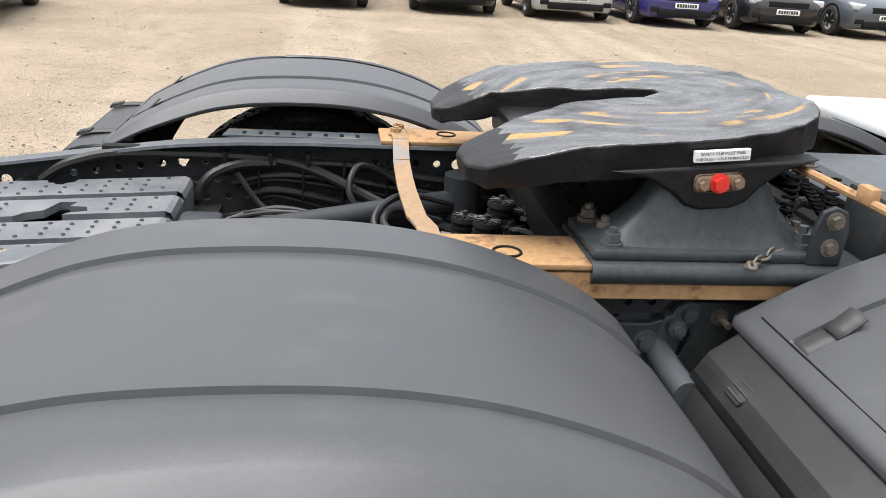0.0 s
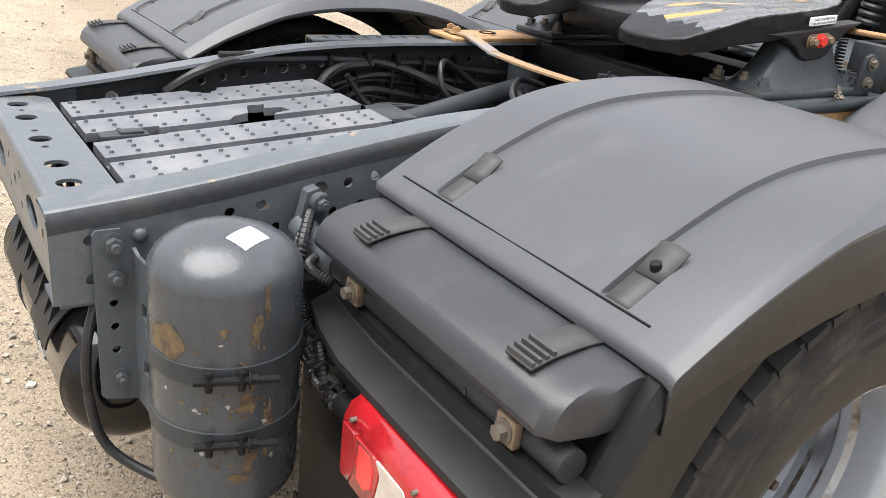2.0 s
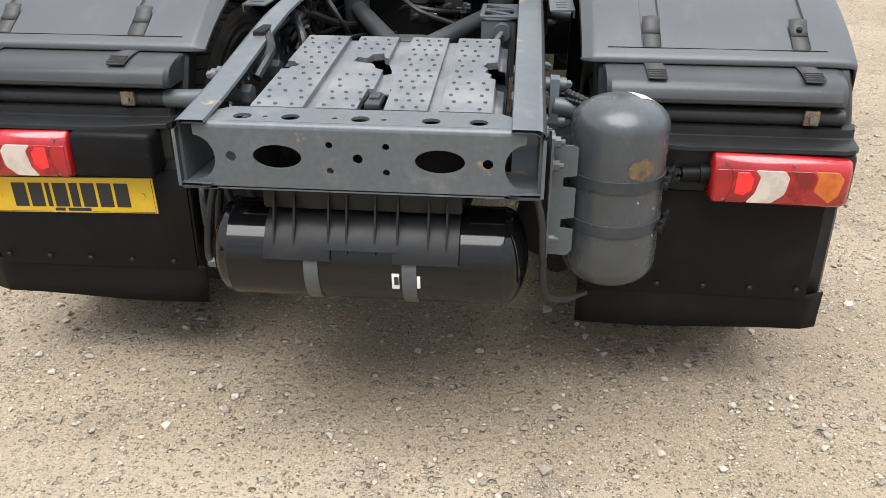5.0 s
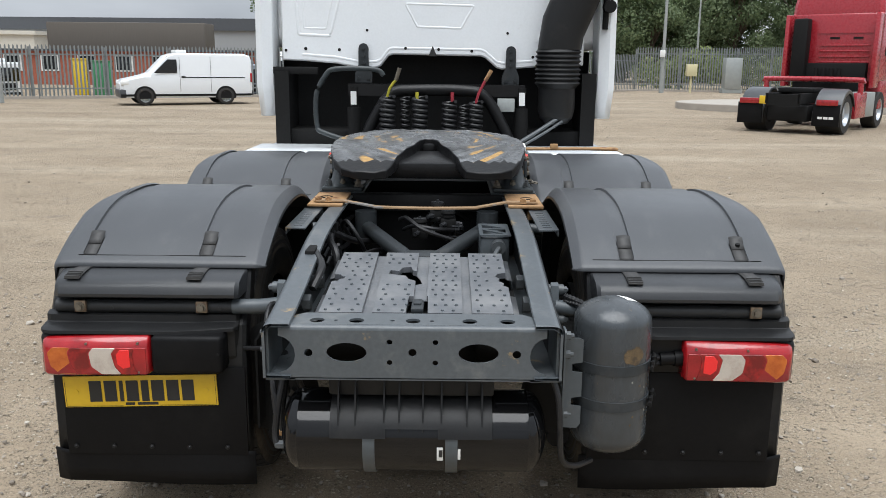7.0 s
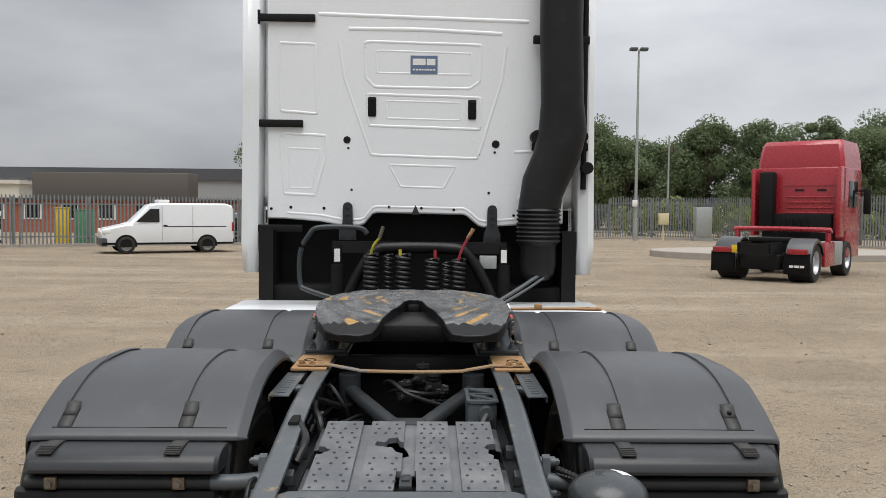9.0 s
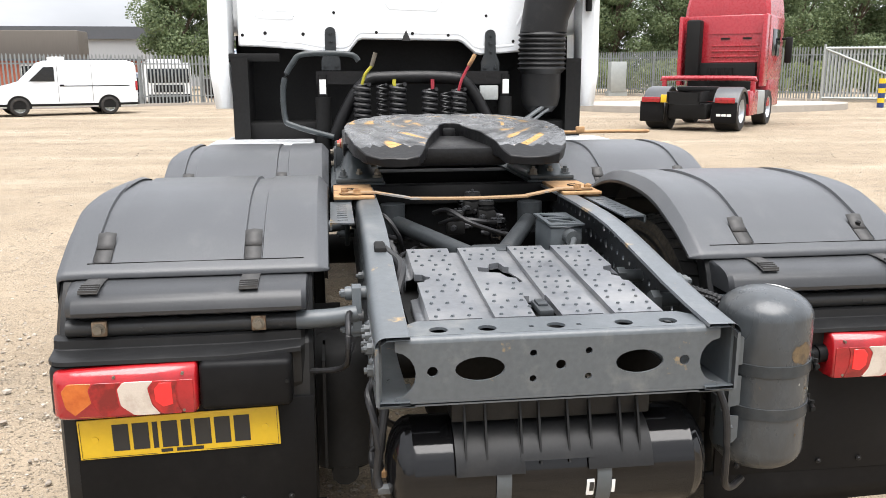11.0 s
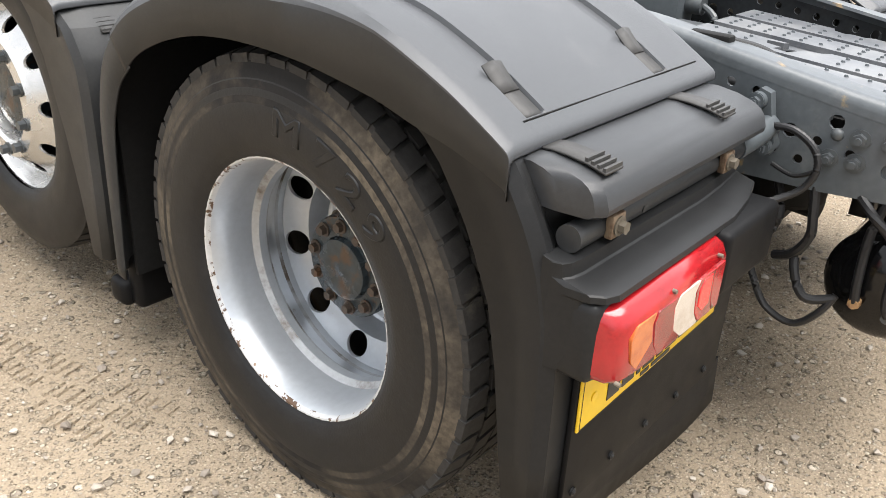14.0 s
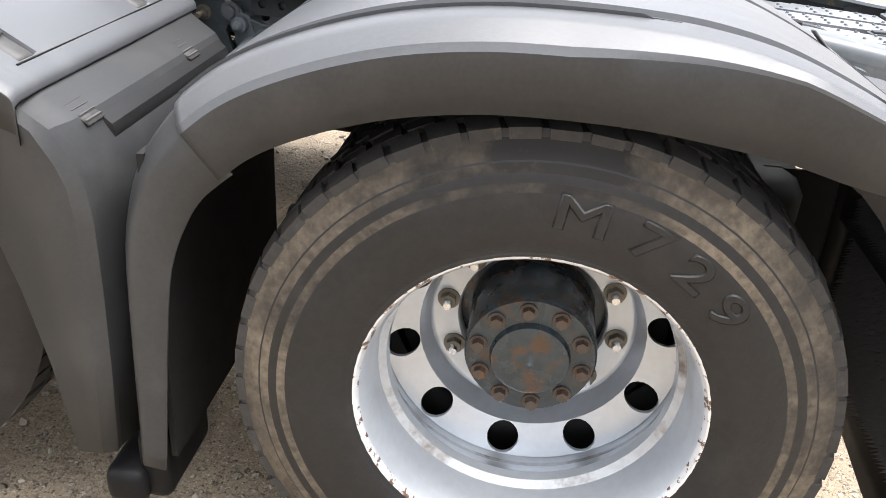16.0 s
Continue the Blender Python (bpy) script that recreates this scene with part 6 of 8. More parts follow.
# rear suspension air bags and dark underside, seen below the rails
for s in (-1, 1):
    bm = bmn()
    rows = [[(s * 0.5 + r * math.cos(a), 0.62 + r * math.sin(a), z) for a in np.linspace(0, 2 * math.pi, 28, endpoint=False)] for r, z in ((0.1, 0.36), (0.125, 0.38), (0.13, 0.46), (0.118, 0.52), (0.13, 0.58), (0.13, 0.68), (0.11, 0.72), (0.08, 0.74))]
    v = grid(bm, rows, closed=True)
    bm.faces.new(v[0]), bm.faces.new(v[-1])
    part("air_spring", bm, BLACK, truck, "black rubber air spring")
    bm = bmn()
    tube(bm, [(s * 0.5, 0.5, 0.36), (s * 0.5, 1.09, 0.4), (s * 0.5, 1.7, 0.45)], 0.04, 10)
    part("spring_arm", bm, BLACK, truck)
    bm = bmn()
    rbox(bm, (s * 1.0, 1.73, 0.17), (s * 1.21, 1.79, 0.33), 0.02, 3)
    rbox(bm, (s * 1.05, 1.77, 0.17), (s * 1.235, 1.85, 0.25), 0.02, 3)
    part("flap_foot", bm, PLASTIC_DARK, truck, "black rubber foot below the mudguard")
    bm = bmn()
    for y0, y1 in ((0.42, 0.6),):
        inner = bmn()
        # added so that no bright ground shows through the arch
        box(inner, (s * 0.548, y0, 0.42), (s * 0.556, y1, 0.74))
        part("inner_splash_panel", inner, BLACK, truck, "dark filler panel added inside the wheel arch")
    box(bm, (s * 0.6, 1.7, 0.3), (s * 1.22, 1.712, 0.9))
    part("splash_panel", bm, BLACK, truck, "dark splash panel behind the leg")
bm = bmn()
cyl(bm, (0, 1.2, 0.55), (0, 3.6, 0.68), 0.06, 18)
part("drive_shaft", bm, BLACK, truck)
for s in (-1, 1):
    bm = bmn()
    # unseen boxes added to keep light off the ground below the truck
    rbox(bm, (s * 0.56, 3.02, 0.34), (s * 1.17, 4.35, 1.0), 0.09, 4)
    tank = part("fuel_tank", bm, DARK_PAINT, truck, "dark box added beside the chassis to block light")
    for y in (3.3, 4.05):
        bm = bmn()
        rbox(bm, (s * 0.552, y - 0.03, 0.332), (s * 1.178, y + 0.03, 1.008), 0.095, 4)
        part("tank_strap", bm, BLACK, tank)
    # stiff bristles that catch the spray, on the inner side of the rear section
    bm = bmn()
    rnd = random.Random(31)
    for k in range(46):
        for j in range(42):
            x, z = 0.62 + 0.0125 * (k + 0.5 * (j % 2)), 0.36 + 0.0108 * j
            y = 0.386 + 0.11 * max(0.0, (z - 0.62) / 0.3) ** 2
            tip = (s * (x + rnd.uniform(-0.004, 0.004)), y + 0.024, z - 0.006)
            base = [bm.verts.new((s * (x + a), y, z + b)) for a, b in ((-0.004, -0.003), (0.004, -0.003), (0.0, 0.004))]
            top = bm.verts.new(tip)
            for a, b in ((0, 1), (1, 2), (2, 0)):
                bm.faces.new((base[a], base[b], top))
    tagged(part("spray_bristle", bm, LIT_BRISTLE, truck, "black bristled spray mat behind the wheel", smooth=10), kind="stuff")
# raised code on the tyres' sidewalls
for s in (-1, 1):
    for k, (ch, turn) in enumerate(zip("M729", (98.6, 114.4, 127.0, 139.2))):
        a = radians(turn if s < 0 else 180 - turn)
        p = Vector((s * 1.2358, 1.09 + 0.384 * math.cos(a), 0.5 + 0.384 * math.sin(a)))
        facing = Matrix.Rotation(radians(-90 if s < 0 else 90), 4, "Z") @ Matrix.Rotation(radians(90), 4, "X")
        up = (a - math.pi / 2) * (-1 if s < 0 else 1)
        lettering("sidewall_letter", ch, 0.078, Matrix.Translation(p) @ facing @ Matrix.Rotation(up, 4, "Z") @ Matrix.Diagonal((1.45, 1, 1, 1)), SIDEWALL, truck, 0.0006, bold=0.0021)

# ---- clutter in front of the pedestals ----
for s in (-1, 1):
    bm = bmn()
    coil = [(s * (0.36 + 0.013 * math.cos(a)), 2.055 + 0.013 * math.sin(a), 1.12 + 0.0022 * a) for a in np.linspace(0, 13 * 2 * math.pi * 0.5, 90)]
    tube(bm, coil, 0.0035, 6, 0)
    part("return_spring", bm, BLACK, truck, "black coil spring beside the pedestal")
    bm = bmn()
    tube(bm, [(s * 0.34, 2.06, 1.12), (s * 0.3, 2.12, 1.13), (s * 0.22, 2.2, 1.1), (s * 0.12, 2.26, 1.08)], 0.012, 8, 10, ribs=0.003)
    part("corrugated_hose", bm, HOSE, truck, "corrugated black hose")
    bm = bmn()
    extrude(bm, [(2.03, 1.07), (2.095, 1.07), (2.1, 1.14), (2.09, 1.175), (2.065, 1.185), (2.04, 1.175), (2.03, 1.14)], s * 0.494, s * 0.506, "x")
    lug = part("end_bracket", bm, DARK_PAINT, truck, "dark stop bracket with two bolts", mods=(("bevel", 0.003),))
    for z in (1.158, 1.106):
        bm = bmn()
        bolt(bm, (s * 0.506, 2.066, z), (s, 0, 0), 0.012, 0.012)
        part("bolt", bm, BOLT, lug)
    for x, y in ((0.386, 2.023), (0.458, 2.038)):
        bm = bmn()
        cyl(bm, (s * x, y, 1.088), (s * x, y, 1.1), 0.023, 18)
        bolt(bm, (s * x, y, 1.099), (0, 0, 1), 0.016, 0.017, False, 0.016)
        part("foot_bolt", bm, BOLT_GREY, truck)
bm = bmn()
tube(bm, [(0.532, 1.9, 1.085), (0.545, 1.895, 1.08), (0.548, 1.905, 1.078), (0.536, 1.91, 1.083)], 0.004, 8)
chain = part("chain", bm, BOLT, truck, "short rusty safety chain")
for k in range(6):
    u = k / 5
    c = Vector((0.532 - 0.072 * u, 1.905 + 0.098 * u, 1.079 + 0.014 * u))
    w, up = Vector((-0.6, 0.8, 0.1)).normalized(), Vector((0, 0, 1)) if k % 2 else Vector((0.8, 0.6, 0))
    bm = bmn()
    tube(bm, [c + w * 0.016 * math.cos(a) + up * 0.0085 * math.sin(a) for a in np.linspace(0, 2 * math.pi, 13)], 0.003, 6, 0)
    part("link", bm, BOLT, chain)
# dark cross members and a rusty plate ahead of the coupling
bm = bmn()
punched(bm, [(-0.25, 2.33), (0.3, 2.33), (0.3, 2.46), (-0.25, 2.46)], [ring_points(x, 2.4, 0.02, seg=12) for x in (-0.12, 0.0, 0.16)], 0.01, lambda u, v, d: (u, v, 1.085 - d))
front_plate = part("front_plate", bm, DARK_PAINT, truck, "dark greasy plate ahead of the fifth wheel")
for x in (0.066, 0.236, -0.18):
    bm = bmn()
    bolt(bm, (x, 2.42, 1.085), (0, 0, 1), 0.016, 0.016)
    part("bolt", bm, BOLT, front_plate)
# thick looms with ties along the inner side of the rail
for k, (x, z, r) in enumerate(((-0.392, 0.985, 0.012), (-0.385, 0.955, 0.009), (-0.395, 0.94, 0.007), (-0.38, 0.915, 0.01), (-0.39, 0.895, 0.006))):
    run([(x, 0.86 + 0.02 * k, z - 0.03), (x + 0.01, 1.0, z), (x, 1.2, z - 0.012 * k), (x + 0.02, 1.45, z - 0.03 - 0.01 * k), (x + 0.03, 1.8, z - 0.05)], r)
for y in (0.95, 1.07, 1.18, 1.3):
    bm = bmn()
    rbox(bm, (-0.408, y, 0.88), (-0.365, y + 0.007, 1.0), 0.003)
    part("cable_tie", bm, BLACK, truck)

# hoses looping round the lying tank's end
run([(-0.42, 0.296, 0.76), (-0.425, 0.285, 0.7), (-0.425, 0.28, 0.648), (-0.42, 0.308, 0.596), (-0.4, 0.35, 0.57)], 0.011, "air_hose", "black air hose")
run([(-0.42, 0.4, 0.56), (-0.425, 0.375, 0.51), (-0.425, 0.335, 0.452), (-0.425, 0.269, 0.434), (-0.425, 0.222, 0.48), (-0.41, 0.2, 0.528)], 0.0085, "air_hose", "black air hose")
run([(-0.41, 0.22, 0.775), (-0.44, 0.17, 0.74), (-0.43, 0.12, 0.69), (-0.42, 0.1, 0.62)], 0.01, "air_hose", "black air hose")
run([(-0.36, 0.4, 0.75), (-0.4, 0.36, 0.66), (-0.38, 0.42, 0.55), (-0.3, 0.5, 0.5)], 0.01, "air_hose", "black air hose")
# black beams and a block added to close the view below the coupling
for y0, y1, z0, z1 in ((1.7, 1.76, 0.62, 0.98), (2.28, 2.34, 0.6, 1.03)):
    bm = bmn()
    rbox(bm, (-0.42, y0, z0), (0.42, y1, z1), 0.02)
    part("cross_beam", bm, BLACK, truck, "black cross beam added to close the view between the rails")
bm = bmn()
rbox(bm, (-0.3, 2.75, 0.42), (0.3, 3.5, 1.0), 0.06, 3)
part("gearbox", bm, BLACK, truck, "black filler block added between the rails")

# ---- cab ----
CAB_Y = 3.72


def cab():
    bm = bmn()
    rbox(bm, (-1.24, CAB_Y + 0.06, 1.76), (1.24, 6.05, 3.75), 0.1, 4)
    rbox(bm, (-1.2, 4.6, 0.5), (1.2, 6.0, 1.6), 0.08, 3)
    body = part("cab", bm, WHITE, truck, "tall white sleeper cab with a ribbed back wall", mods=())
    # back wall, with a raised centre of its lower edge
    lower = [(1.04, 1.652), (0.7, 1.64), (0.47, 1.622), (0.43, 1.632), (0.35, 1.7), (0.32, 1.712), (-0.3, 1.72), (-0.33, 1.71), (-0.385, 1.64), (-0.42, 1.626), (-0.52, 1.622), (-0.7, 1.655), (-0.95, 1.672), (-1.08, 1.675)]
    out = [(-1.08, 3.6), (1.04, 3.6)] + lower
    bm = bmn()
    extrude(bm, out, CAB_Y, CAB_Y + 0.05, "y")
    wall = part("back_wall", bm, WHITE, truck, "pressed white back wall of the cab", mods=(("bevel", 0.012),))

    def bead(pts, closed=True, r=0.009):
        """A soft pressed ridge along a line on the wall."""
        b = bmn()
        p = [(x, CAB_Y - 0.002, z) for x, z in pts]
        if closed:
            p = p + [p[0]]
        dense = []
        for a, c in zip(p, p[1:]):
            a, c = Vector(a), Vector(c)
            dense += [a.lerp(c, k) for k in (0.06, 0.5, 0.94)]
        if closed:
            dense.append(dense[0])
        tube(b, dense, r * 1.25, 10, 3)
        for v in b.verts:
            v.co.y = CAB_Y + 0.002 + (v.co.y - CAB_Y) * 0.4
        part("bead", b, WHITE, wall)

    P = lambda px, py: (-0.335 + (px - 640) * 0.004 + (py - 385) * 0.00012, 1.639 - (py - 380) * 0.00413 + (px - 560) * 0.000114)
    bead([(x, z + 0.045) for x, z in lower[1:-1]], False, 0.008)
    bead([P(636, 68), P(842, 78), P(838, 140), P(820, 152), P(652, 146), P(636, 130)])
    bead([P(656, 84), P(824, 92), P(824, 128), P(656, 122)], r=0.006)
    bead([P(636, 158), P(838, 168), P(838, 222), P(640, 212)])
    bead([P(672, 170), P(802, 176), P(802, 206), P(672, 200)], r=0.006)
    bead([P(674, 280), P(792, 286), P(770, 322), P(694, 318)], r=0.007)
    bead([P(590, 62), P(598, 130), P(642, 262), P(740, 268), P(832, 272), P(878, 140), P(888, 76)], False)
    bead([P(600, 46), P(740, 50), P(888, 60)], False, 0.012)
    bead([P(484, 68), P(548, 72), P(548, 190), P(484, 184)])
    bead([P(482, 222), P(562, 228), P(562, 262), P(540, 330), P(486, 326)])
    bead([P(496, 248), P(552, 252), P(534, 318), P(496, 316)], r=0.006)
    bead([P(896, 262), P(932, 262), P(930, 300), P(900, 350)], False)
    bead([P(545, 20), P(740, 30), P(940, 40)], False, 0.012)
    for x, z in (P(646, 180), P(824, 188)):
        b = bmn()
        rbox(b, (x - 0.03, CAB_Y - 0.012, z - 0.07), (x + 0.03, CAB_Y + 0.01, z + 0.07), 0.01)
        for k in range(7):
            box(b, (x - 0.024, CAB_Y - 0.016, z - 0.055 + 0.017 * k), (x + 0.024, CAB_Y - 0.011, z - 0.047 + 0.017 * k))
        part("vent", b, BLACK, wall, "black louvred vent")
    for px, py, r in ((600, 236, 0.026), (865, 248, 0.028), (602, 250, 0.009), (863, 262, 0.009), (497, 350, 0.011), (556, 353, 0.011), (606, 322, 0.009), (672, 353, 0.01), (730, 356, 0.01), (788, 360, 0.01),
                      (851, 332, 0.009), (895, 372, 0.01), (462, 352, 0.01), (974, 382, 0.01), (930, 374, 0.01)):
        x, z = P(px, py)
        b = bmn()
        cyl(b, (x, CAB_Y - 0.003, z), (x, CAB_Y + 0.02, z), r, 16)
        part("plug", b, BLACK, wall)
    x, z = P(740, 110)
    b = bmn()
    rbox(b, (x - 0.096, CAB_Y - 0.004, z - 0.065), (x + 0.096, CAB_Y, z + 0.065), 0.001, 1)
    card = part("maker_sign", b, material("blue_grey_sign", (0.12, 0.17, 0.27), 0.4), wall, "blue and white sticker")
    b = bmn()
    bars(b, x - 0.08, x + 0.08, z + 0.02, 0.045, lambda u, v, d: (u, CAB_Y - 0.0055 + d, v), [3, 2], 0.3)
    bars(b, x - 0.08, x + 0.08, z - 0.035, 0.01, lambda u, v, d: (u, CAB_Y - 0.0055 + d, v), [1] * 8, 0.3)
    part("sign_bar", b, LABEL, card)
    for px, py, w in ((500, 27, 0.2), (481, 206, 0.17), (475, 386, 0.17)):
        x, z = P(px, py)
        b = bmn()
        rbox(b, (x - w, CAB_Y - 0.03, z - 0.026), (x + w, CAB_Y, z + 0.026), 0.008)
        cyl(b, (x - w, CAB_Y - 0.02, z - 0.05), (x - w, CAB_Y - 0.02, z + 0.05), 0.015, 12)
        part("fairing_stay", b, BLACK, wall, "black fairing stay")
    for px, py in ((598, 372), (856, 382)):
        x, z = P(px, py)
        b = bmn()
        head = [(x + 0.034 * math.cos(a), z + 0.085 + 0.034 * math.sin(a)) for a in np.linspace(0, math.pi, 9)]
        extrude(b, head + [(x - 0.036, z - 0.03), (x - 0.06, z - 0.09), (x - 0.06, z - 0.15), (x + 0.06, z - 0.15), (x + 0.06, z - 0.09), (x + 0.036, z - 0.03)], CAB_Y - 0.026, CAB_Y - 0.004, "y")
        for u, v in ((0, 0.085), (0, 0.035), (0, -0.015), (-0.035, -0.12), (0.035, -0.12)):
            bolt(b, (x + u, CAB_Y - 0.026, z + v), (0, -1, 0), 0.011, 0.008)
        part("cab_mount", b, DARK_PAINT, wall, "black cab mounting bracket")
    # side collars
    for s in (-1, 1):
        bm = bmn()
        rows = []
        for z, dx in ((3.7, 0.0), (2.6, 0.0), (1.7, 0.01), (1.5, 0.012), (1.29, -0.01)):
            rows.append([(s * (1.1 + dx), CAB_Y + 0.05, z), (s * (1.13 + dx), CAB_Y - 0.03, z), (s * (1.2 + dx), CAB_Y - 0.06, z), (s * (1.245 + dx), CAB_Y - 0.03, z), (s * (1.255 + dx), CAB_Y + 0.1, z), (s * (1.255 + dx), CAB_Y + 0.7, z)])
        grid(bm, rows)
        part("side_fairing", bm, WHITE, truck, "white side fairing of the cab", mods=(("solid", 0.02),))
        bm = bmn()
        rbox(bm, (s * 1.2, 3.12, 0.42), (s * 1.245, 4.4, 1.06), 0.02)
        rbox(bm, (s * 0.62, 3.0, 1.05), (s * 1.235, 3.62, 1.1), 0.015)
        part("side_skirt", bm, WHITE, truck, "white side skirt and step")
        bm = bmn()
        rbox(bm, (s * 1.244, 3.2, 0.86), (s * 1.26, 3.28, 0.92), 0.006)
        part("marker_lamp", bm, LENS_AMBER, truck, "amber side marker lamp")
        bm = bmn()
        for z in (0.25, 0.32, 0.39):
            cyl(bm, (s * 1.24, 3.0, z), (s * 1.24, 3.35, z), 0.018, 8)
        part("step_rail", bm, GALV, truck, "grey step rail")
    # black panels stand in for the dark space under the back wall
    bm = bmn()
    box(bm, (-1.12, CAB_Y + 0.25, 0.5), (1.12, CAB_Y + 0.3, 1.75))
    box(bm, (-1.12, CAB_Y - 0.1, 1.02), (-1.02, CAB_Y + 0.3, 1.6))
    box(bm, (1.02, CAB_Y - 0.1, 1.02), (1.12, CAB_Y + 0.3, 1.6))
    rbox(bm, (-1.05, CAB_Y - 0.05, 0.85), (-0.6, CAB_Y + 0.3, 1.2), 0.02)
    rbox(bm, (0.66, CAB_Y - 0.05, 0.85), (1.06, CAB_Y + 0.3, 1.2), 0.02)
    part("engine_tunnel", bm, BLACK, truck, "black backing panels for the dark space below the cab")
    # intake stack
    bm = bmn()
    rows = []
    path = [(0.985, 3.72), (0.985, 3.0), (1.0, 2.5), (1.005, 2.3), (0.97, 2.15), (0.9, 1.98), (0.86, 1.84), (0.85, 1.76)]
    for i, (x, z) in enumerate(path):
        w = 0.15 + (0.02 if 1.9 < z < 2.4 else 0)
        rows.append([(x + w * math.copysign(abs(math.cos(a)) ** 0.7, math.cos(a)), CAB_Y - 0.14 + 0.11 * math.sin(a), z) for a in np.linspace(0, 2 * math.pi, 24, endpoint=False)])
    grid(bm, rows, closed=True)
    stack = part("intake_duct", bm, PLASTIC_BLACK, truck, "black plastic air intake duct with bellows", smooth=60)
    bm = bmn()
    rows = []
    for k in range(17):
        z, r = 1.76 - 0.015 * k, 1.06 if k % 2 else 0.95
        rows.append([(0.845 + 0.15 * r * math.cos(a), CAB_Y - 0.14 + 0.12 * r * math.sin(a), z) for a in np.linspace(0, 2 * math.pi, 24, endpoint=False)])
    for z, r in ((1.5, 0.95), (1.36, 0.95), (1.3, 0.85), (1.26, 0.6), (1.25, 0.2)):
        rows.append([(0.845 + 0.135 * r * math.cos(a), CAB_Y - 0.12 + 0.12 * r * math.sin(a), z) for a in np.linspace(0, 2 * math.pi, 24, endpoint=False)])
    grid(bm, rows, closed=True)
    part("bellows", bm, PLASTIC_BLACK, stack, "ribbed black bellows", smooth=25)
    bm = bmn()
    for z in (2.95, 2.2):
        rbox(bm, (0.8, CAB_Y - 0.08, z - 0.03), (1.2, CAB_Y - 0.04, z + 0.03), 0.01)
    cyl(bm, (1.17, CAB_Y - 0.06, 1.9), (1.17, CAB_Y - 0.06, 3.6), 0.02, 10)
    for x, z in ((0.83, 2.27), (1.15, 2.27), (1.19, 2.05)):
        cyl(bm, (x, CAB_Y - 0.12, z), (x, CAB_Y - 0.02, z), 0.042, 16)
    part("stack_stay", bm, BLACK, stack)
    # guard rail, yoke and shock absorbers below the wall
    bm = bmn()
    tube(bm, [(-0.34, CAB_Y - 0.35, 1.58), (-0.4, CAB_Y - 0.35, 1.62), (-0.66, CAB_Y - 0.35, 1.62), (-0.73, CAB_Y - 0.35, 1.57), (-0.79, CAB_Y - 0.35, 1.45), (-0.79, CAB_Y - 0.35, 1.25), (-0.74, CAB_Y - 0.37, 1.2), (-0.5, CAB_Y - 0.4, 1.13)], 0.017, 12, 5)
    part("guard_loop", bm, SLATE, truck, "bent dark guard tube")
    bm = bmn()
    tube(bm, [(-0.5, CAB_Y - 0.2, 1.1), (-0.42, CAB_Y - 0.2, 1.28), (-0.3, CAB_Y - 0.2, 1.45), (-0.15, CAB_Y - 0.2, 1.48), (0.2, CAB_Y - 0.2, 1.48), (0.34, CAB_Y - 0.2, 1.44), (0.46, CAB_Y - 0.2, 1.26), (0.53, CAB_Y - 0.2, 1.1)], 0.04, 12, 5)
    box(bm, (-0.6, CAB_Y - 0.16, 1.44), (0.62, CAB_Y - 0.1, 1.52))
    part("rear_yoke", bm, GREASE_DARK, truck, "arched dark yoke carrying the cab")
    for x in (-0.56, 0.6):
        bm = bmn()
        cyl(bm, (x, CAB_Y - 0.15, 1.5), (x, CAB_Y - 0.15, 1.36), 0.03, 14)
        cyl(bm, (x, CAB_Y - 0.15, 1.36), (x, CAB_Y - 0.15, 1.05), 0.048, 16)
        part("cab_damper", bm, BLACK, truck, "black cab damper")
        bm = bmn()
        box(bm, (x - 0.02, CAB_Y - 0.185, 1.38), (x + 0.02, CAB_Y - 0.182, 1.47))
        part("damper_label", bm, LABEL, truck, "small white label")
    bm = bmn()
    rbox(bm, (0.43, CAB_Y - 0.2, 1.34), (0.55, CAB_Y - 0.17, 1.43), 0.006)
    part("socket_plate", bm, GALV, truck, "grey metal socket plate")
    for x, r, z1, w in ((-0.32, 0.045, 1.5, 0.013), (-0.2, 0.028, 1.5, 0.008), (-0.1, 0.045, 1.5, 0.013), (0.1, 0.042, 1.47, 0.012), (0.2, 0.03, 1.45, 0.008), (0.28, 0.042, 1.47, 0.012)):
        bm = bmn()
        turns = 9
        pts = [(x + r * math.cos(a), CAB_Y - 0.28 + r * math.sin(a), z1 - 0.033 * a / (2 * math.pi) - 0.06) for a in np.linspace(0, 2 * math.pi * turns, turns * 12)]
        tube(bm, pts, w, 6, 0)
        part("coiled_air_line", bm, HOSE, truck, "black coiled trailer air line")
    for pts, mat, tip in (([(-0.32, CAB_Y - 0.28, 1.44), (-0.3, CAB_Y - 0.29, 1.5), (-0.26, CAB_Y - 0.3, 1.55)], HOSE_YELLOW, (-0.235, CAB_Y - 0.3, 1.63)), ([(0.28, CAB_Y - 0.28, 1.4), (0.3, CAB_Y - 0.29, 1.47), (0.34, CAB_Y - 0.3, 1.55)], HOSE_RED, (0.38, CAB_Y - 0.3, 1.62))):
        bm = bmn()
        tube(bm, pts, 0.0095, 8)
        line = part("coupling_sleeve", bm, mat, truck, "coloured sleeve of an air coupling")
        bm = bmn()
        cyl(bm, pts[-1], tip, 0.013, 12)
        part("coupling", bm, BOLT if mat is HOSE_YELLOW else RUST, line)
    for x, mat in ((-0.12, HOSE_YELLOW), (0.12, HOSE_RED)):
        bm = bmn()
        cyl(bm, (x, CAB_Y - 0.25, 1.41), (x, CAB_Y - 0.25, 1.47), 0.012, 8)
        part("line_tag", bm, mat, truck)
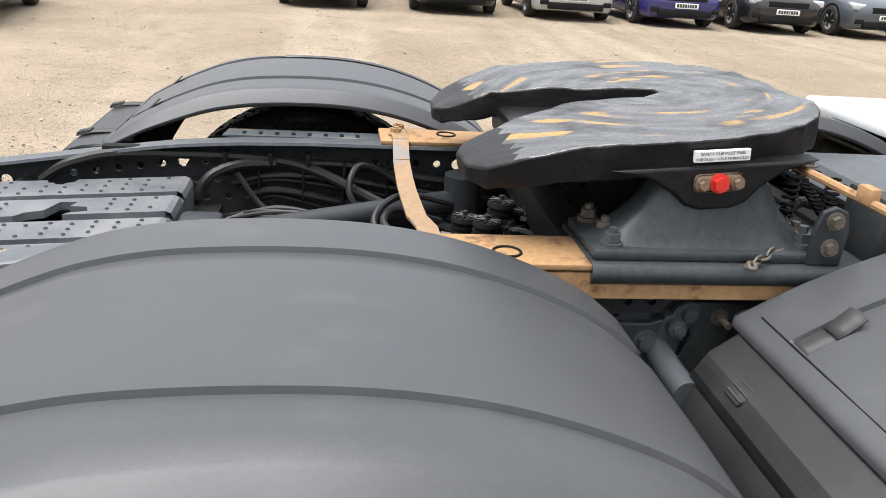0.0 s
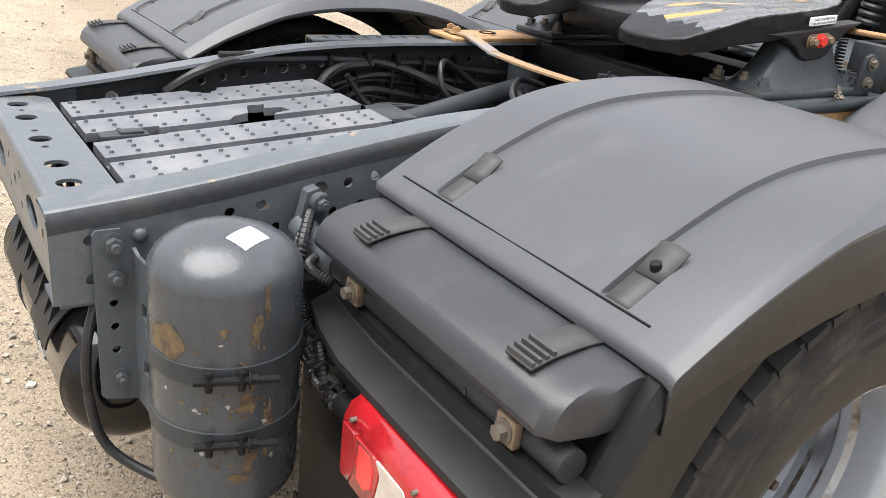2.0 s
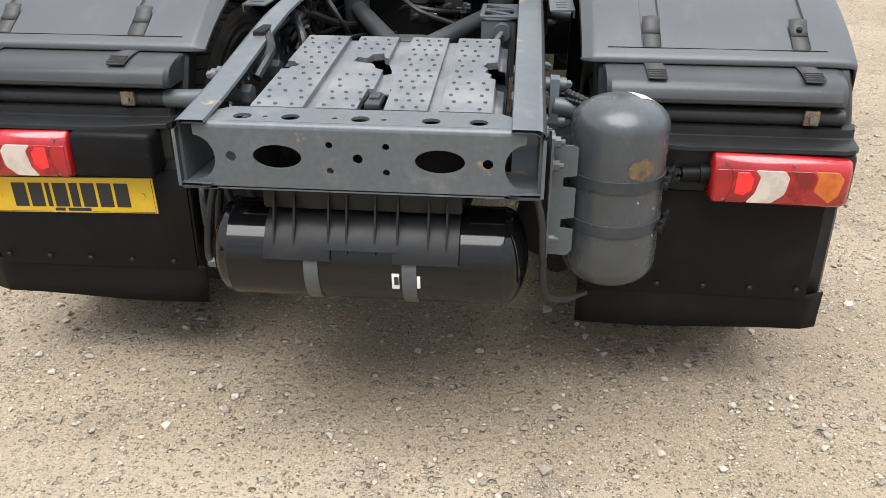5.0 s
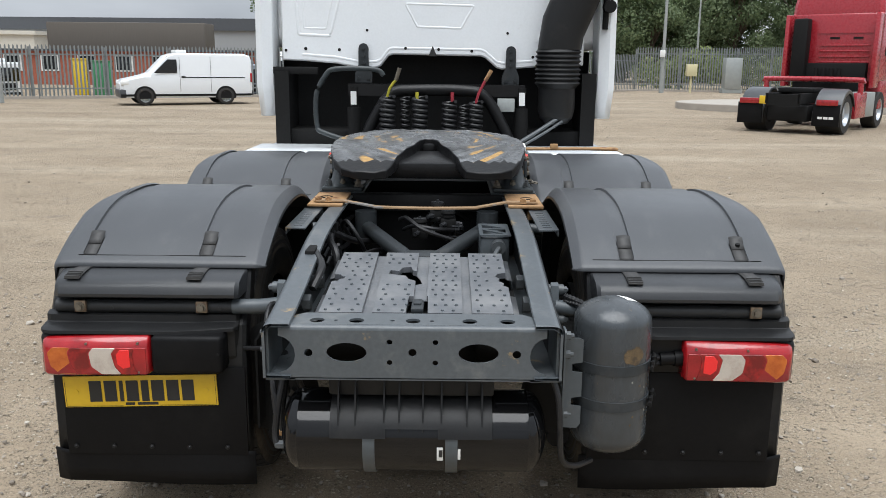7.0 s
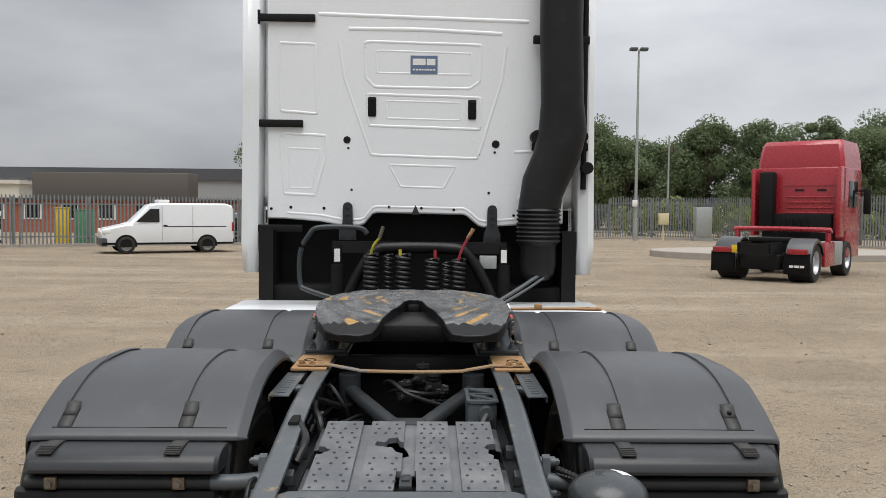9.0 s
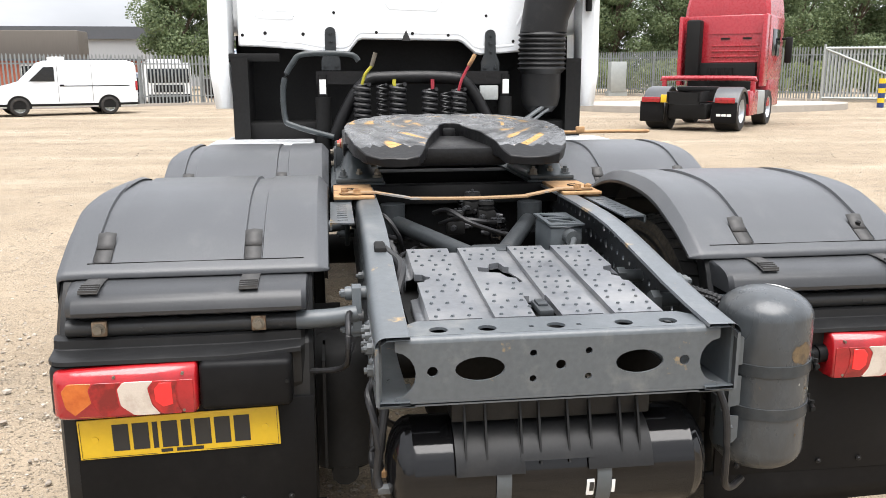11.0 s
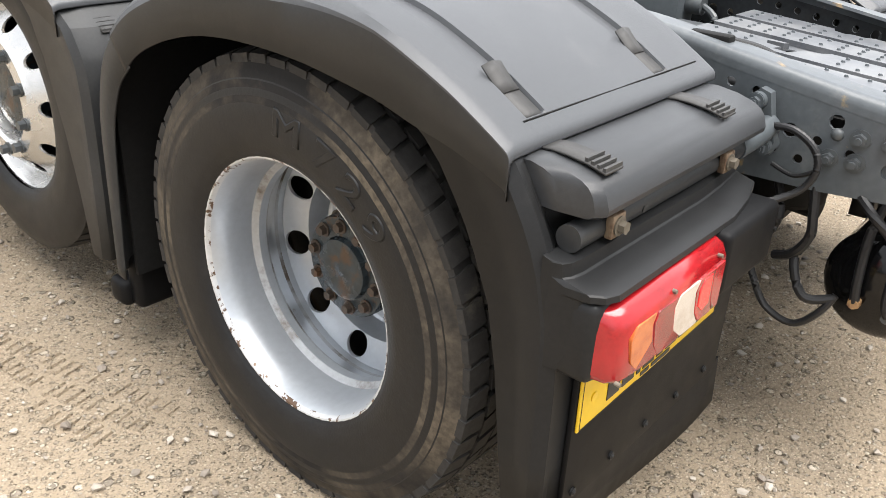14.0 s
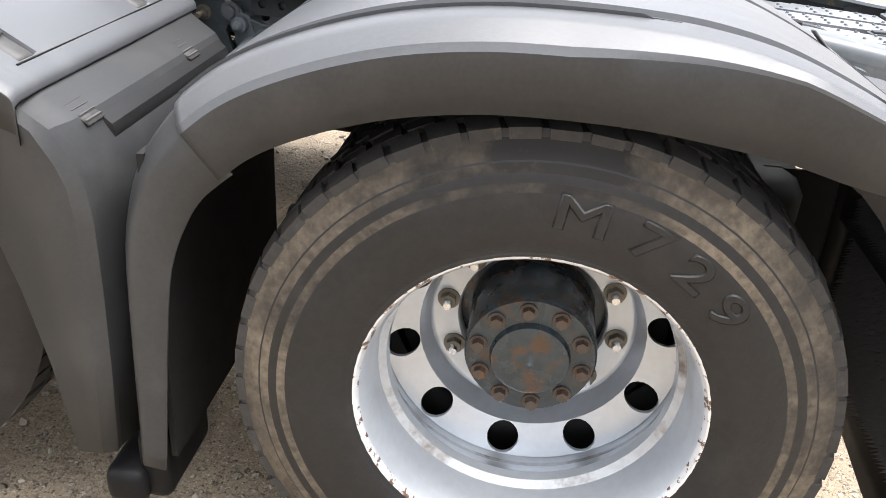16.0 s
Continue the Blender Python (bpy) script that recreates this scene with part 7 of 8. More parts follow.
    for s in (1,):
        bm = bmn()
        tube(bm, [(0.55, CAB_Y - 0.3, 1.12), (0.72, CAB_Y - 0.25, 1.22), (0.85, CAB_Y - 0.2, 1.3)], 0.014, 8)
        tube(bm, [(0.57, CAB_Y - 0.3, 1.1), (0.75, CAB_Y - 0.25, 1.2), (0.88, CAB_Y - 0.2, 1.28)], 0.01, 8)
        part("stay_rod", bm, CHASSIS, truck)
    bm = bmn()
    extrude(bm, [(-0.05, P(700, 358)[1] - 0.035), (0.01, P(700, 358)[1] - 0.035), (-0.02, P(700, 358)[1] + 0.035)], CAB_Y - 0.004, CAB_Y - 0.001, "y")
    part("warning_triangle", bm, INK, wall, "small warning triangle")


cab()
for s in (-1, 1):
    lift_wheel(s, 5.2)
# deck plates and clutter between the coupling and the cab
bm = bmn()
box(bm, (-0.43, 2.35, 1.052), (0.43, 3.5, 1.06))
part("deck_plate", bm, CHASSIS, truck, "dark deck plate behind the cab")
for x in (-0.44, 0.44):
    bm = bmn()
    rbox(bm, (x - 0.06, 2.16, 1.06), (x + 0.06, 2.2, 1.2), 0.008)
    part("stop_bracket", bm, DARK_PAINT, truck, "upright bracket beside the fifth wheel")
for pts in ([(0.36, 2.14, 1.2), (0.37, 2.15, 1.12), (0.36, 2.15, 1.08)], [(0.3, 2.1, 1.19), (0.33, 2.12, 1.12), (0.35, 2.16, 1.1)]):
    bm = bmn()
    a, b = Vector(pts[0]), Vector(pts[-1])
    turns = 12
    line = [a.lerp(b, k / (turns * 8)) + Vector((0.013 * math.cos(k * math.pi / 4), 0.013 * math.sin(k * math.pi / 4), 0)) for k in range(turns * 8)]
    tube(bm, line, 0.003, 5, 0)
    part("return_spring", bm, BLACK, truck, "black coil return spring")
bm = bmn()
rbox(bm, (0.36, 2.2, 1.07), (0.52, 2.9, 1.082), 0.003)
part("rail_plate", bm, RUST, truck, "rusty ochre steel plate on the chassis rail")

# ---- vehicles round the yard ----
def paint(name, colour):
    return material(name, colour, 0.25, vary=0.05, bump=0.0, coat=0.5, rough_vary=0.06)


def small_wheel(root, x, y, r=0.32, w=0.2, out=1):
    bm = bmn()
    seg = 28
    prof = [(0.62 * r, 0.5), (0.7 * r, 0.62), (0.93 * r, 0.55), (r, 0.4), (r, -0.4), (0.9 * r, -0.5), (0.5 * r, -0.5)]
    rows = [[(x + q * math.cos(a), y + out * w * t, r + q * math.sin(a)) for a in np.linspace(0, 2 * math.pi, seg, endpoint=False)] for q, t in prof]
    grid(bm, rows, closed=True)
    tyre_ob = part("wheel", bm, RUBBER, root)
    bm = bmn()
    rows = [[(x + q * math.cos(a), y + out * w * t, r + q * math.sin(a)) for a in np.linspace(0, 2 * math.pi, seg, endpoint=False)] for q, t in ((0.64 * r, 0.5), (0.6 * r, 0.46), (0.55 * r, 0.2), (0.2 * r, 0.3))]
    v = grid(bm, rows, closed=True)
    bm.faces.new(v[-1])
    for k in range(5):
        a = 2 * math.pi * k / 5
        c, d = (x + 0.2 * r * math.cos(a), y + out * w * 0.36, r + 0.2 * r * math.sin(a)), (x + 0.58 * r * math.cos(a), y + out * w * 0.44, r + 0.58 * r * math.sin(a))
        cyl(bm, c, d, 0.02, 6)
    part("rim", bm, GALV, tyre_ob, "alloy rim")


def car(loc, colour, label, turn=0.0, length=4.25, height=1.47, tag="car"):
    """A parked hatchback; its nose at the origin, pointing along x."""
    root = thing(tag, loc, label, "car", "parked cars", turn)
    body_mat = paint("car_paint", colour)
    k = length / 4.25
    st = [(0.0, 0.62, 0.42, 0.66, 0.60), (-0.06, 0.74, 0.26, 0.72, 0.66), (-0.2, 0.84, 0.2, 0.78, 0.72), (-0.5, 0.885, 0.18, 0.86, 0.78), (-0.95, 0.89, 0.18, 0.93, 0.82), (-1.2, 0.89, 0.18, 0.97, 0.86),
          (-2.0, 0.89, 0.18, 0.98, 0.88), (-3.2, 0.89, 0.18, 1.0, 0.89), (-3.9, 0.87, 0.2, 1.0, 0.89), (-4.15, 0.82, 0.28, 0.94, 0.84), (-4.25, 0.74, 0.4, 0.8, 0.76)]
    bm = bmn()
    rows = []
    for x, w, lo, top, sh in st:
        ring = [(-w * 0.9, lo), (-w * 0.98, lo + 0.08), (-w, 0.5), (-w * 0.985, sh - 0.06), (-w * 0.93, sh), (-w * 0.8, top - 0.015), (0, top + 0.02), (w * 0.8, top - 0.015), (w * 0.93, sh), (w * 0.985, sh - 0.06), (w, 0.5), (w * 0.98, lo + 0.08), (w * 0.9, lo)]
        rows.append([(x * k, y, z) for y, z in ring])
    v = grid(bm, rows, closed=True)
    bm.faces.new(v[0]), bm.faces.new(v[-1])
    part("body", bm, body_mat, root, smooth=50)
    bm = bmn()
    rows = []
    for x, z, w0, w1 in ((-1.0, 0.0, 0.76, 0.74), (-1.75, 1.0, 0.8, 0.62), (-1.95, 1.06, 0.8, 0.62), (-3.2, 1.06, 0.8, 0.62), (-3.6, 0.92, 0.79, 0.62), (-4.05, 0.1, 0.76, 0.7)):
        top = 0.97 + (height - 0.97) * z / 1.06
        rows.append([(x * k, -w0, 0.95), (x * k, -w1 * 1.02, top - 0.03), (x * k, -w1 * 0.9, top), (x * k, w1 * 0.9, top), (x * k, w1 * 1.02, top - 0.03), (x * k, w0, 0.95)])
    grid(bm, rows)
    part("window", bm, GLASS, root, "dark car windows")
    bm = bmn()
    rows = []
    for x, z in ((-1.78, 1.0), (-1.95, 1.07), (-2.6, 1.09), (-3.2, 1.07), (-3.62, 0.94)):
        top = 0.972 + (height - 0.97) * z / 1.06 + 0.012
        rows.append([(x * k, q, top - (0.035 if abs(q) > 0.6 else 0.0)) for q in (-0.645, -0.58, 0.0, 0.58, 0.645)])
    grid(bm, rows)
    for s in (-1, 1):
        for xa, za, xb, zb in ((-1.0, 0.95, -1.8, height - 0.05), (-3.6, height - 0.12, -4.08, 0.98), (-2.55, 0.95, -2.6, height - 0.04)):
            cyl(bm, (xa * k, s * (0.77 if za < 1 else 0.64), za), (xb * k, s * (0.64 if zb > 1 else 0.76), zb), 0.035, 8)
    part("roof", bm, body_mat, root, mods=())
    for s in (-1, 1):
        bm = bmn()
        rbox(bm, (-0.34 * k, s * 0.56, 0.6), (-0.06, s * 0.82, 0.74), 0.04, 3)
        part("headlight", bm, material("headlight_glass", (0.5, 0.52, 0.54), 0.08, vary=0.2, grain=40.0, coat=0.8), root, "clear headlight")
        bm = bmn()
        rbox(bm, (-0.1, s * 0.58, 0.32), (0.0, s * 0.76, 0.42), 0.02)
        part("fog_lamp", bm, BLACK, root)
        bm = bmn()
        rbox(bm, (-1.35 * k, s * 0.9, 0.95), (-1.2 * k, s * 1.06, 1.07), 0.03, 3)
        part("mirror", bm, body_mat, root)
        for x in (-0.82, -3.4):
            bm = bmn()
            rows = [[(x * k + q * math.cos(a), s * yy, 0.32 + q * math.sin(a)) for a in np.linspace(-0.2, math.pi + 0.2, 16)] for q, yy in ((0.37, 0.893), (0.37, 0.6))]
            vv = grid(bm, rows)
            bm.faces.new(vv[0])
            part("wheel_arch", bm, BLACK, root)
            small_wheel(root, x * k, s * 0.8, 0.32, 0.2, s)
        bm = bmn()
        rbox(bm, (-4.22 * k, s * 0.55, 0.75), (-4.05 * k, s * 0.8, 0.95), 0.03)
        part("rear_lamp", bm, LENS_RED, root)
    bm = bmn()
    rbox(bm, (-0.09, -0.46, 0.55), (0.004, 0.46, 0.68), 0.02)
    rbox(bm, (-0.09, -0.6, 0.24), (0.01, 0.6, 0.38), 0.03)
    grille = part("grille", bm, BLACK, root, "black grille and lower intake")
    bm = bmn()
    rbox(bm, (0.012, -0.26, 0.415), (0.022, 0.26, 0.525), 0.003)
    plate = part("number_plate", bm, LABEL, root, "white number plate with black bars")
    bm = bmn()
    bars(bm, -0.22, 0.22, 0.47, 0.07, lambda u, v, d: (0.0225 + d, u, v), [0.5, 0.5, 0.5, 0.5, 0.3, 0.5, 0.5, 0.5], 0.15)
    part("plate_bar", bm, INK, plate)
    return root


for y, colour, label in ((0.95, (0.03, 0.035, 0.035), "dark green hatchback parked in a row"), (3.65, (0.02, 0.021, 0.023), "black hatchback parked in a row"),
                         (6.15, (0.42, 0.43, 0.43), "silver hatchback parked in a row"), (8.5, (0.03, 0.027, 0.13), "violet-blue saloon parked in a row"),
                         (10.75, (0.012, 0.012, 0.013), "black hatchback with a wide grille parked in a row"), (13.1, (0.07, 0.08, 0.095), "dark grey hatchback parked in a row"),
                         (15.6, (0.75, 0.75, 0.75), "white hatchback parked in a row"), (18.2, (0.03, 0.035, 0.045), "dark blue hatchback parked in a row"),
                         (20.7, (0.25, 0.26, 0.27), "grey hatchback parked in a row")):
    car((-15.55 + 0.15 * math.sin(y * 3), y, 0), colour, label, 2.0 * math.sin(y))
car((-9.75, -4.3, 0), (0.02, 0.02, 0.022), "black car standing apart on the gravel", 6.0)


def van(loc, turn):
    root = thing("van", loc, "white panel van parked on gravel beside a fence", "van", turn=turn)
    bm = bmn()
    st = [(0.0, 0.78, 0.4, 0.8), (-0.12, 0.88, 0.3, 0.95), (-0.8, 0.93, 0.28, 1.1), (-1.1, 0.93, 0.28, 1.2), (-1.75, 0.93, 0.28, 1.85), (-2.0, 0.93, 0.28, 1.93), (-4.6, 0.93, 0.28, 1.94), (-4.85, 0.9, 0.3, 1.86), (-4.9, 0.86, 0.34, 1.78)]
    rows = []
    for x, w, lo, top in st:
        rows.append([(x, y, z) for y, z in ((-w * 0.95, lo), (-w, lo + 0.15), (-w, min(1.05, top - 0.06)), (-w * 0.9, top - 0.06), (-w * 0.8, top), (w * 0.8, top), (w * 0.9, top - 0.06), (w, min(1.05, top - 0.06)), (w, lo + 0.15), (w * 0.95, lo))])
    v = grid(bm, rows, closed=True)
    bm.faces.new(v[0]), bm.faces.new(v[-1])
    part("body", bm, WHITE, root, smooth=30)
    for s in (-1, 1):
        bm = bmn()
        extrude(bm, [(-1.2, 1.2), (-2.05, 1.2), (-2.05, 1.7), (-1.72, 1.7)], s * 0.925, s * 0.94, "y")
        part("cab_window", bm, GLASS, root, "dark cab window")
        bm = bmn()
        for x in (-2.15, -3.3):
            box(bm, (x - 0.005, s * 0.93, 0.5), (x + 0.005, s * 0.936, 1.8))
        box(bm, (-4.6, s * 0.93, 1.02), (-2.2, s * 0.938, 1.05))
        box(bm, (-4.85, s * 0.93, 0.34), (0, s * 0.936, 0.42))
        part("door_line", bm, BLACK, root)
        bm = bmn()
        rbox(bm, (-2.35, s * 0.93, 1.05), (-2.2, s * 0.96, 1.09), 0.01)
        part("door_handle", bm, BLACK, root)
        bm = bmn()
        rbox(bm, (-4.9, s * 0.8, 0.85), (-4.82, s * 0.94, 1.2), 0.02)
        part("rear_lamp", bm, LENS_RED, root)
        bm = bmn()
        rbox(bm, (-0.35, s * 0.7, 0.75), (-0.02, s * 0.9, 0.92), 0.04)
        part("headlight", bm, LABEL, root)
        for x in (-0.85, -3.85):
            bm = bmn()
            rows = [[(x + q * math.cos(a), s * yy, 0.33 + q * math.sin(a)) for a in np.linspace(-0.2, math.pi + 0.2, 16)] for q, yy in ((0.39, 0.935), (0.39, 0.6))]
            vv = grid(bm, rows)
            bm.faces.new(vv[0])
            part("wheel_arch", bm, BLACK, root)
            small_wheel(root, x, s * 0.82, 0.33, 0.22, s)
    bm = bmn()
    rbox(bm, (-0.2, -0.9, 0.28), (0.03, 0.9, 0.6), 0.05)
    part("bumper", bm, PLASTIC, root, "grey plastic bumper")
    bm = bmn()
    rbox(bm, (-4.95, -0.88, 0.34), (-4.8, 0.88, 0.56), 0.04)
    part("bumper", bm, PLASTIC, root, "grey plastic bumper")
    bm = bmn()
    extrude(bm, [(-1.15, 1.22), (-1.73, 1.82), (-1.78, 1.8), (-1.2, 1.2)], -0.78, 0.78, "y")
    part("windscreen", bm, GLASS, root, "dark windscreen")
    bm = bmn()
    rbox(bm, (-2.5, -0.5, 1.94), (-2.1, 0.5, 2.06), 0.02)
    part("roof_beacon", bm, LABEL, root, "white roof light bar")


van((-12.45, 29.6, 0), 207)


def red_tractor(loc, turn):
    """A two-axle tractor unit; rear at the origin, nose along y."""
    root = thing("tractor_unit", loc, "red tractor unit with black mudguards parked on gravel", "truck", turn=turn)
    bm = bmn()
    for s in (-1, 1):
        box(bm, (s * 0.36, 0.0, 0.75), (s * 0.43, 5.2, 1.0))
    box(bm, (-0.4, 0.0, 0.7), (0.4, 0.1, 0.98))
    rbox(bm, (-0.45, 0.9, 1.0), (0.45, 1.8, 1.12), 0.03)
    rbox(bm, (-0.5, 0.4, 0.3), (0.5, 2.0, 0.7), 0.05)
    part("chassis", bm, BLACK, root, "black chassis frame")
    for s in (-1, 1):
        bm = bmn()
        arc = [(1.1 - 0.62 * math.cos(a), 0.5 + 0.62 * math.sin(a)) for a in np.linspace(0.3, math.pi - 0.3, 14)]
        arc = [(0.42, 0.3), (0.43, 0.6)] + arc
        grid(bm, [[(s * x, y, z - d) for x, d in ((0.6, 0.05), (0.62, 0), (1.18, 0), (1.24, 0.03), (1.25, 0.12))] for y, z in arc])
        part("mudguard", bm, PLASTIC, root, mods=(("solid", 0.01),))
        bm = bmn()
        rbox(bm, (s * 0.62, 0.38, 0.22), (s * 1.25, 0.43, 0.75), 0.01)
        fl = part("mud_flap", bm, PLASTIC_DARK, root)
        if s > 0:
            bm = bmn()
            bars(bm, 0.75, 1.12, 0.42, 0.06, lambda u, v, d: (u, 0.377 + d, v), [1, 1, 1], 0.2)
            part("flap_bar", bm, LABEL, fl)
        bm = bmn()
        rbox(bm, (s * 0.7, 0.33, 0.72), (s * 1.2, 0.4, 0.86), 0.015)
        part("tail_lamp", bm, LENS_RED, root)
        for y, w in ((1.1, 0.55), (4.3, 0.32)):
            bm = bmn()
            lathe(bm, (0, y, 0.5), [(0.28, 1.2 - w), (0.48, 1.2 - w), (0.5, 1.17 - w), (0.5, 1.17), (0.47, 1.21), (0.3, 1.2)], 40, None, s)
            ty = part("wheel", bm, RUBBER, root)
            bm = bmn()
            lathe(bm, (0, y, 0.5), [(0.3, 1.205), (0.28, 1.18), (0.26, 1.1), (0.2, 1.12), (0.1, 1.15), (0.0, 1.16)], 40, None, s)
            part("rim", bm, RIM, ty, "silver rim")
        bm = bmn()
        rbox(bm, (s * 1.15, 1.8, 0.35), (s * 1.24, 2.75, 1.0), 0.02)
        part("side_skirt", bm, RED_PAINT, root)
        bm = bmn()
        rbox(bm, (s * 0.8, 2.77, 0.35), (s * 1.24, 3.6, 1.0), 0.03)
        part("fuel_tank", bm, GALV, root, "aluminium tank")
        bm = bmn()
        rbox(bm, (s * 1.1, 3.3, 1.1), (s * 1.22, 3.8, 3.05), 0.03)
        part("side_fairing", bm, RED_PAINT, root)
        bm = bmn()
        rbox(bm, (s * 1.19, 4.25, 1.95), (s * 1.215, 5.25, 2.7), 0.01)
        part("door_window", bm, GLASS, root)
        bm = bmn()
        rbox(bm, (s * 1.3, 5.55, 1.75), (s * 1.5, 5.68, 2.5), 0.04)
        cyl(bm, (s * 1.15, 5.6, 2.45), (s * 1.4, 5.6, 2.45), 0.03, 8)
        part("mirror", bm, BLACK, root, "black mirror")
    bm = bmn()
    rbox(bm, (-1.2, 3.7, 1.25), (1.2, 5.8, 3.1), 0.08, 3)
    rbox(bm, (-1.18, 4.2, 0.5), (1.18, 5.75, 1.4), 0.06, 3)
    cab_ob = part("cab", bm, RED_PAINT, root, "red cab")
    bm = bmn()
    rows = []
    for z, y0, w in ((3.05, 3.72, 1.19), (3.3, 3.72, 1.17), (3.72, 3.8, 1.1), (3.85, 3.95, 1.05)):
        rows.append([(-w, 5.7, z), (-w, y0 + 0.1, z), (-w + 0.1, y0, z), (w - 0.1, y0, z), (w, y0 + 0.1, z), (w, 5.7, z)])
    v = grid(bm, rows)
    bm.faces.new(v[-1])
    part("roof", bm, RED_PAINT, cab_ob)
    for z in (1.75, 1.9, 2.05, 2.2):
        bm = bmn()
        rbox(bm, (-0.35, 3.675, z), (0.95, 3.71, z + 0.05), 0.015)
        part("wall_rib", bm, RED_PAINT, cab_ob)
    for a, b in (((-0.45, 3.68, 2.55), (1.0, 3.7, 2.57)), ((-0.1, 3.68, 2.4), (0.15, 3.69, 2.45)), ((0.5, 3.68, 2.4), (0.75, 3.69, 2.45))):
        bm = bmn()
        box(bm, a, b)
        part("panel_line", bm, RED_PAINT if b[0] > 0.9 else BLACK, cab_ob)
    bm = bmn()
    rbox(bm, (-1.0, 3.3, 1.3), (-0.6, 3.68, 2.95), 0.06)
    part("intake_duct", bm, BLACK, root, "black intake duct")
    bm = bmn()
    rbox(bm, (-0.95, 3.5, 0.9), (0.95, 3.72, 1.75), 0.03)
    for x in (-0.3, -0.1, 0.1, 0.3):
        cyl(bm, (x, 3.4, 1.2), (x, 3.4, 1.6), 0.05, 10)
    part("air_line_rack", bm, BLACK, root, "dark air line rack behind the cab")
    bm = bmn()
    tube(bm, [(-1.2, 2.2, 0.95), (-1.2, 2.2, 1.25), (-1.1, 2.2, 1.32), (1.1, 2.2, 1.32), (1.2, 2.2, 1.25), (1.2, 2.2, 0.95)], 0.07, 10, 4)
    part("side_hoop", bm, RED_PAINT, root, "red cross hoop behind the cab")
    bm = bmn()
    rbox(bm, (-0.68, 0.3, 0.72), (-0.36, 0.36, 0.92), 0.004)
    part("number_plate", bm, YELLOW, root, "yellow number plate")


red_tractor((8.35, 18.6, 0), -40)


def far_cab(loc, colour, turn, label, name="truck_cab"):
    root = thing(name, loc, label, "truck", turn=turn)
    m = paint("far_truck_paint", colour)
    bm = bmn()
    rbox(bm, (-1.2, 0, 0.5), (1.2, 2.0, 2.55), 0.12, 3)
    rbox(bm, (-0.8, 0.6, 2.5), (0.8, 1.9, 2.75), 0.1, 3)
    part("cab", bm, m, root)
    bm = bmn()
    rbox(bm, (-1.05, -0.04, 1.5), (1.05, 0.02, 2.25), 0.05)
    part("windscreen", bm, GLASS, root, "dark windscreen")
    bm = bmn()
    rbox(bm, (-1.1, -0.06, 0.4), (1.1, 0.02, 0.9), 0.05)
    rbox(bm, (-0.8, -0.04, 1.0), (0.8, 0.02, 1.4), 0.03)
    part("bumper", bm, BLACK, root)
    bm = bmn()
    box(bm, (-1.15, 2.1, 0.7), (1.15, 7.0, 1.1))
    part("chassis", bm, BLACK, root)
    for s in (-1, 1):
        for y in (1.2, 5.0):
            bm = bmn()
            cyl(bm, (s * 0.85, y, 0.48), (s * 1.2, y, 0.48), 0.48, 24)
            part("wheel", bm, RUBBER, root)


WHITE_CAB = "white truck cab standing behind the fence"
for loc, col, turn, label in (((-14.2, 45.5, -1.05), (0.75, 0.76, 0.78), 20, WHITE_CAB), ((-11.7, 46, -1.05), (0.2, 0.23, 0.27), 25, "blue-grey truck cab standing behind the fence"),
                              ((-9.1, 45, -0.55), (0.74, 0.75, 0.76), 20, WHITE_CAB), ((-5.0, 45.5, 0), (0.3, 0.36, 0.42), 20, "blue-grey truck cab standing behind the fence"),
                              ((-2.0, 46, 0), (0.72, 0.73, 0.74), 20, WHITE_CAB), ((-24.6, 44.2, -1.05), (0.7, 0.72, 0.74), 62, WHITE_CAB)):
    far_cab(loc, col, turn, label)
def container(loc, size, colour, turn, label):
    """A tall ribbed steel container with a lid and corner posts."""
    root = thing("steel_container", loc, label, "container", turn=turn)
    w, d, h = size
    m = paint("container_paint", colour)
    bm = bmn()
    rbox(bm, (-w / 2, -d / 2, 0.12), (w / 2, d / 2, h), 0.03)
    part("body", bm, m, root)
    for k in range(5):
        bm = bmn()
        x = -w / 2 + (k + 0.5) * w / 5
        rbox(bm, (x - 0.04, -d / 2 - 0.03, 0.2), (x + 0.04, -d / 2, h - 0.1), 0.008)
        part("rib", bm, m, root)
    bm = bmn()
    rbox(bm, (-w / 2 - 0.04, -d / 2 - 0.04, h), (w / 2 + 0.04, d / 2 + 0.04, h + 0.08), 0.02)
    part("lid", bm, m, root)
    for x in (-w / 2 + 0.1, w / 2 - 0.1):
        bm = bmn()
        box(bm, (x - 0.06, -d / 2, 0), (x + 0.06, d / 2, 0.12))
        part("skid", bm, BLACK, root)


container((-21.2, 46.4, -1.05), (0.8, 1.2, 2.7), (0.6, 0.42, 0.02), 20, "tall yellow steel container behind the fence")
container((-20.1, 46.9, -1.05), (1.1, 1.4, 2.6), (0.05, 0.2, 0.09), 20, "tall green steel container behind the fence")
# ---- fences, posts, buildings ----
FENCE = [(-75, 14), (-17.6, 34.0), (-9.0, 38.0), (2.0, 43.0), (12.0, 52.0), (18.0, 51.0), (24.0, 39.0), (40.0, 27.0)]


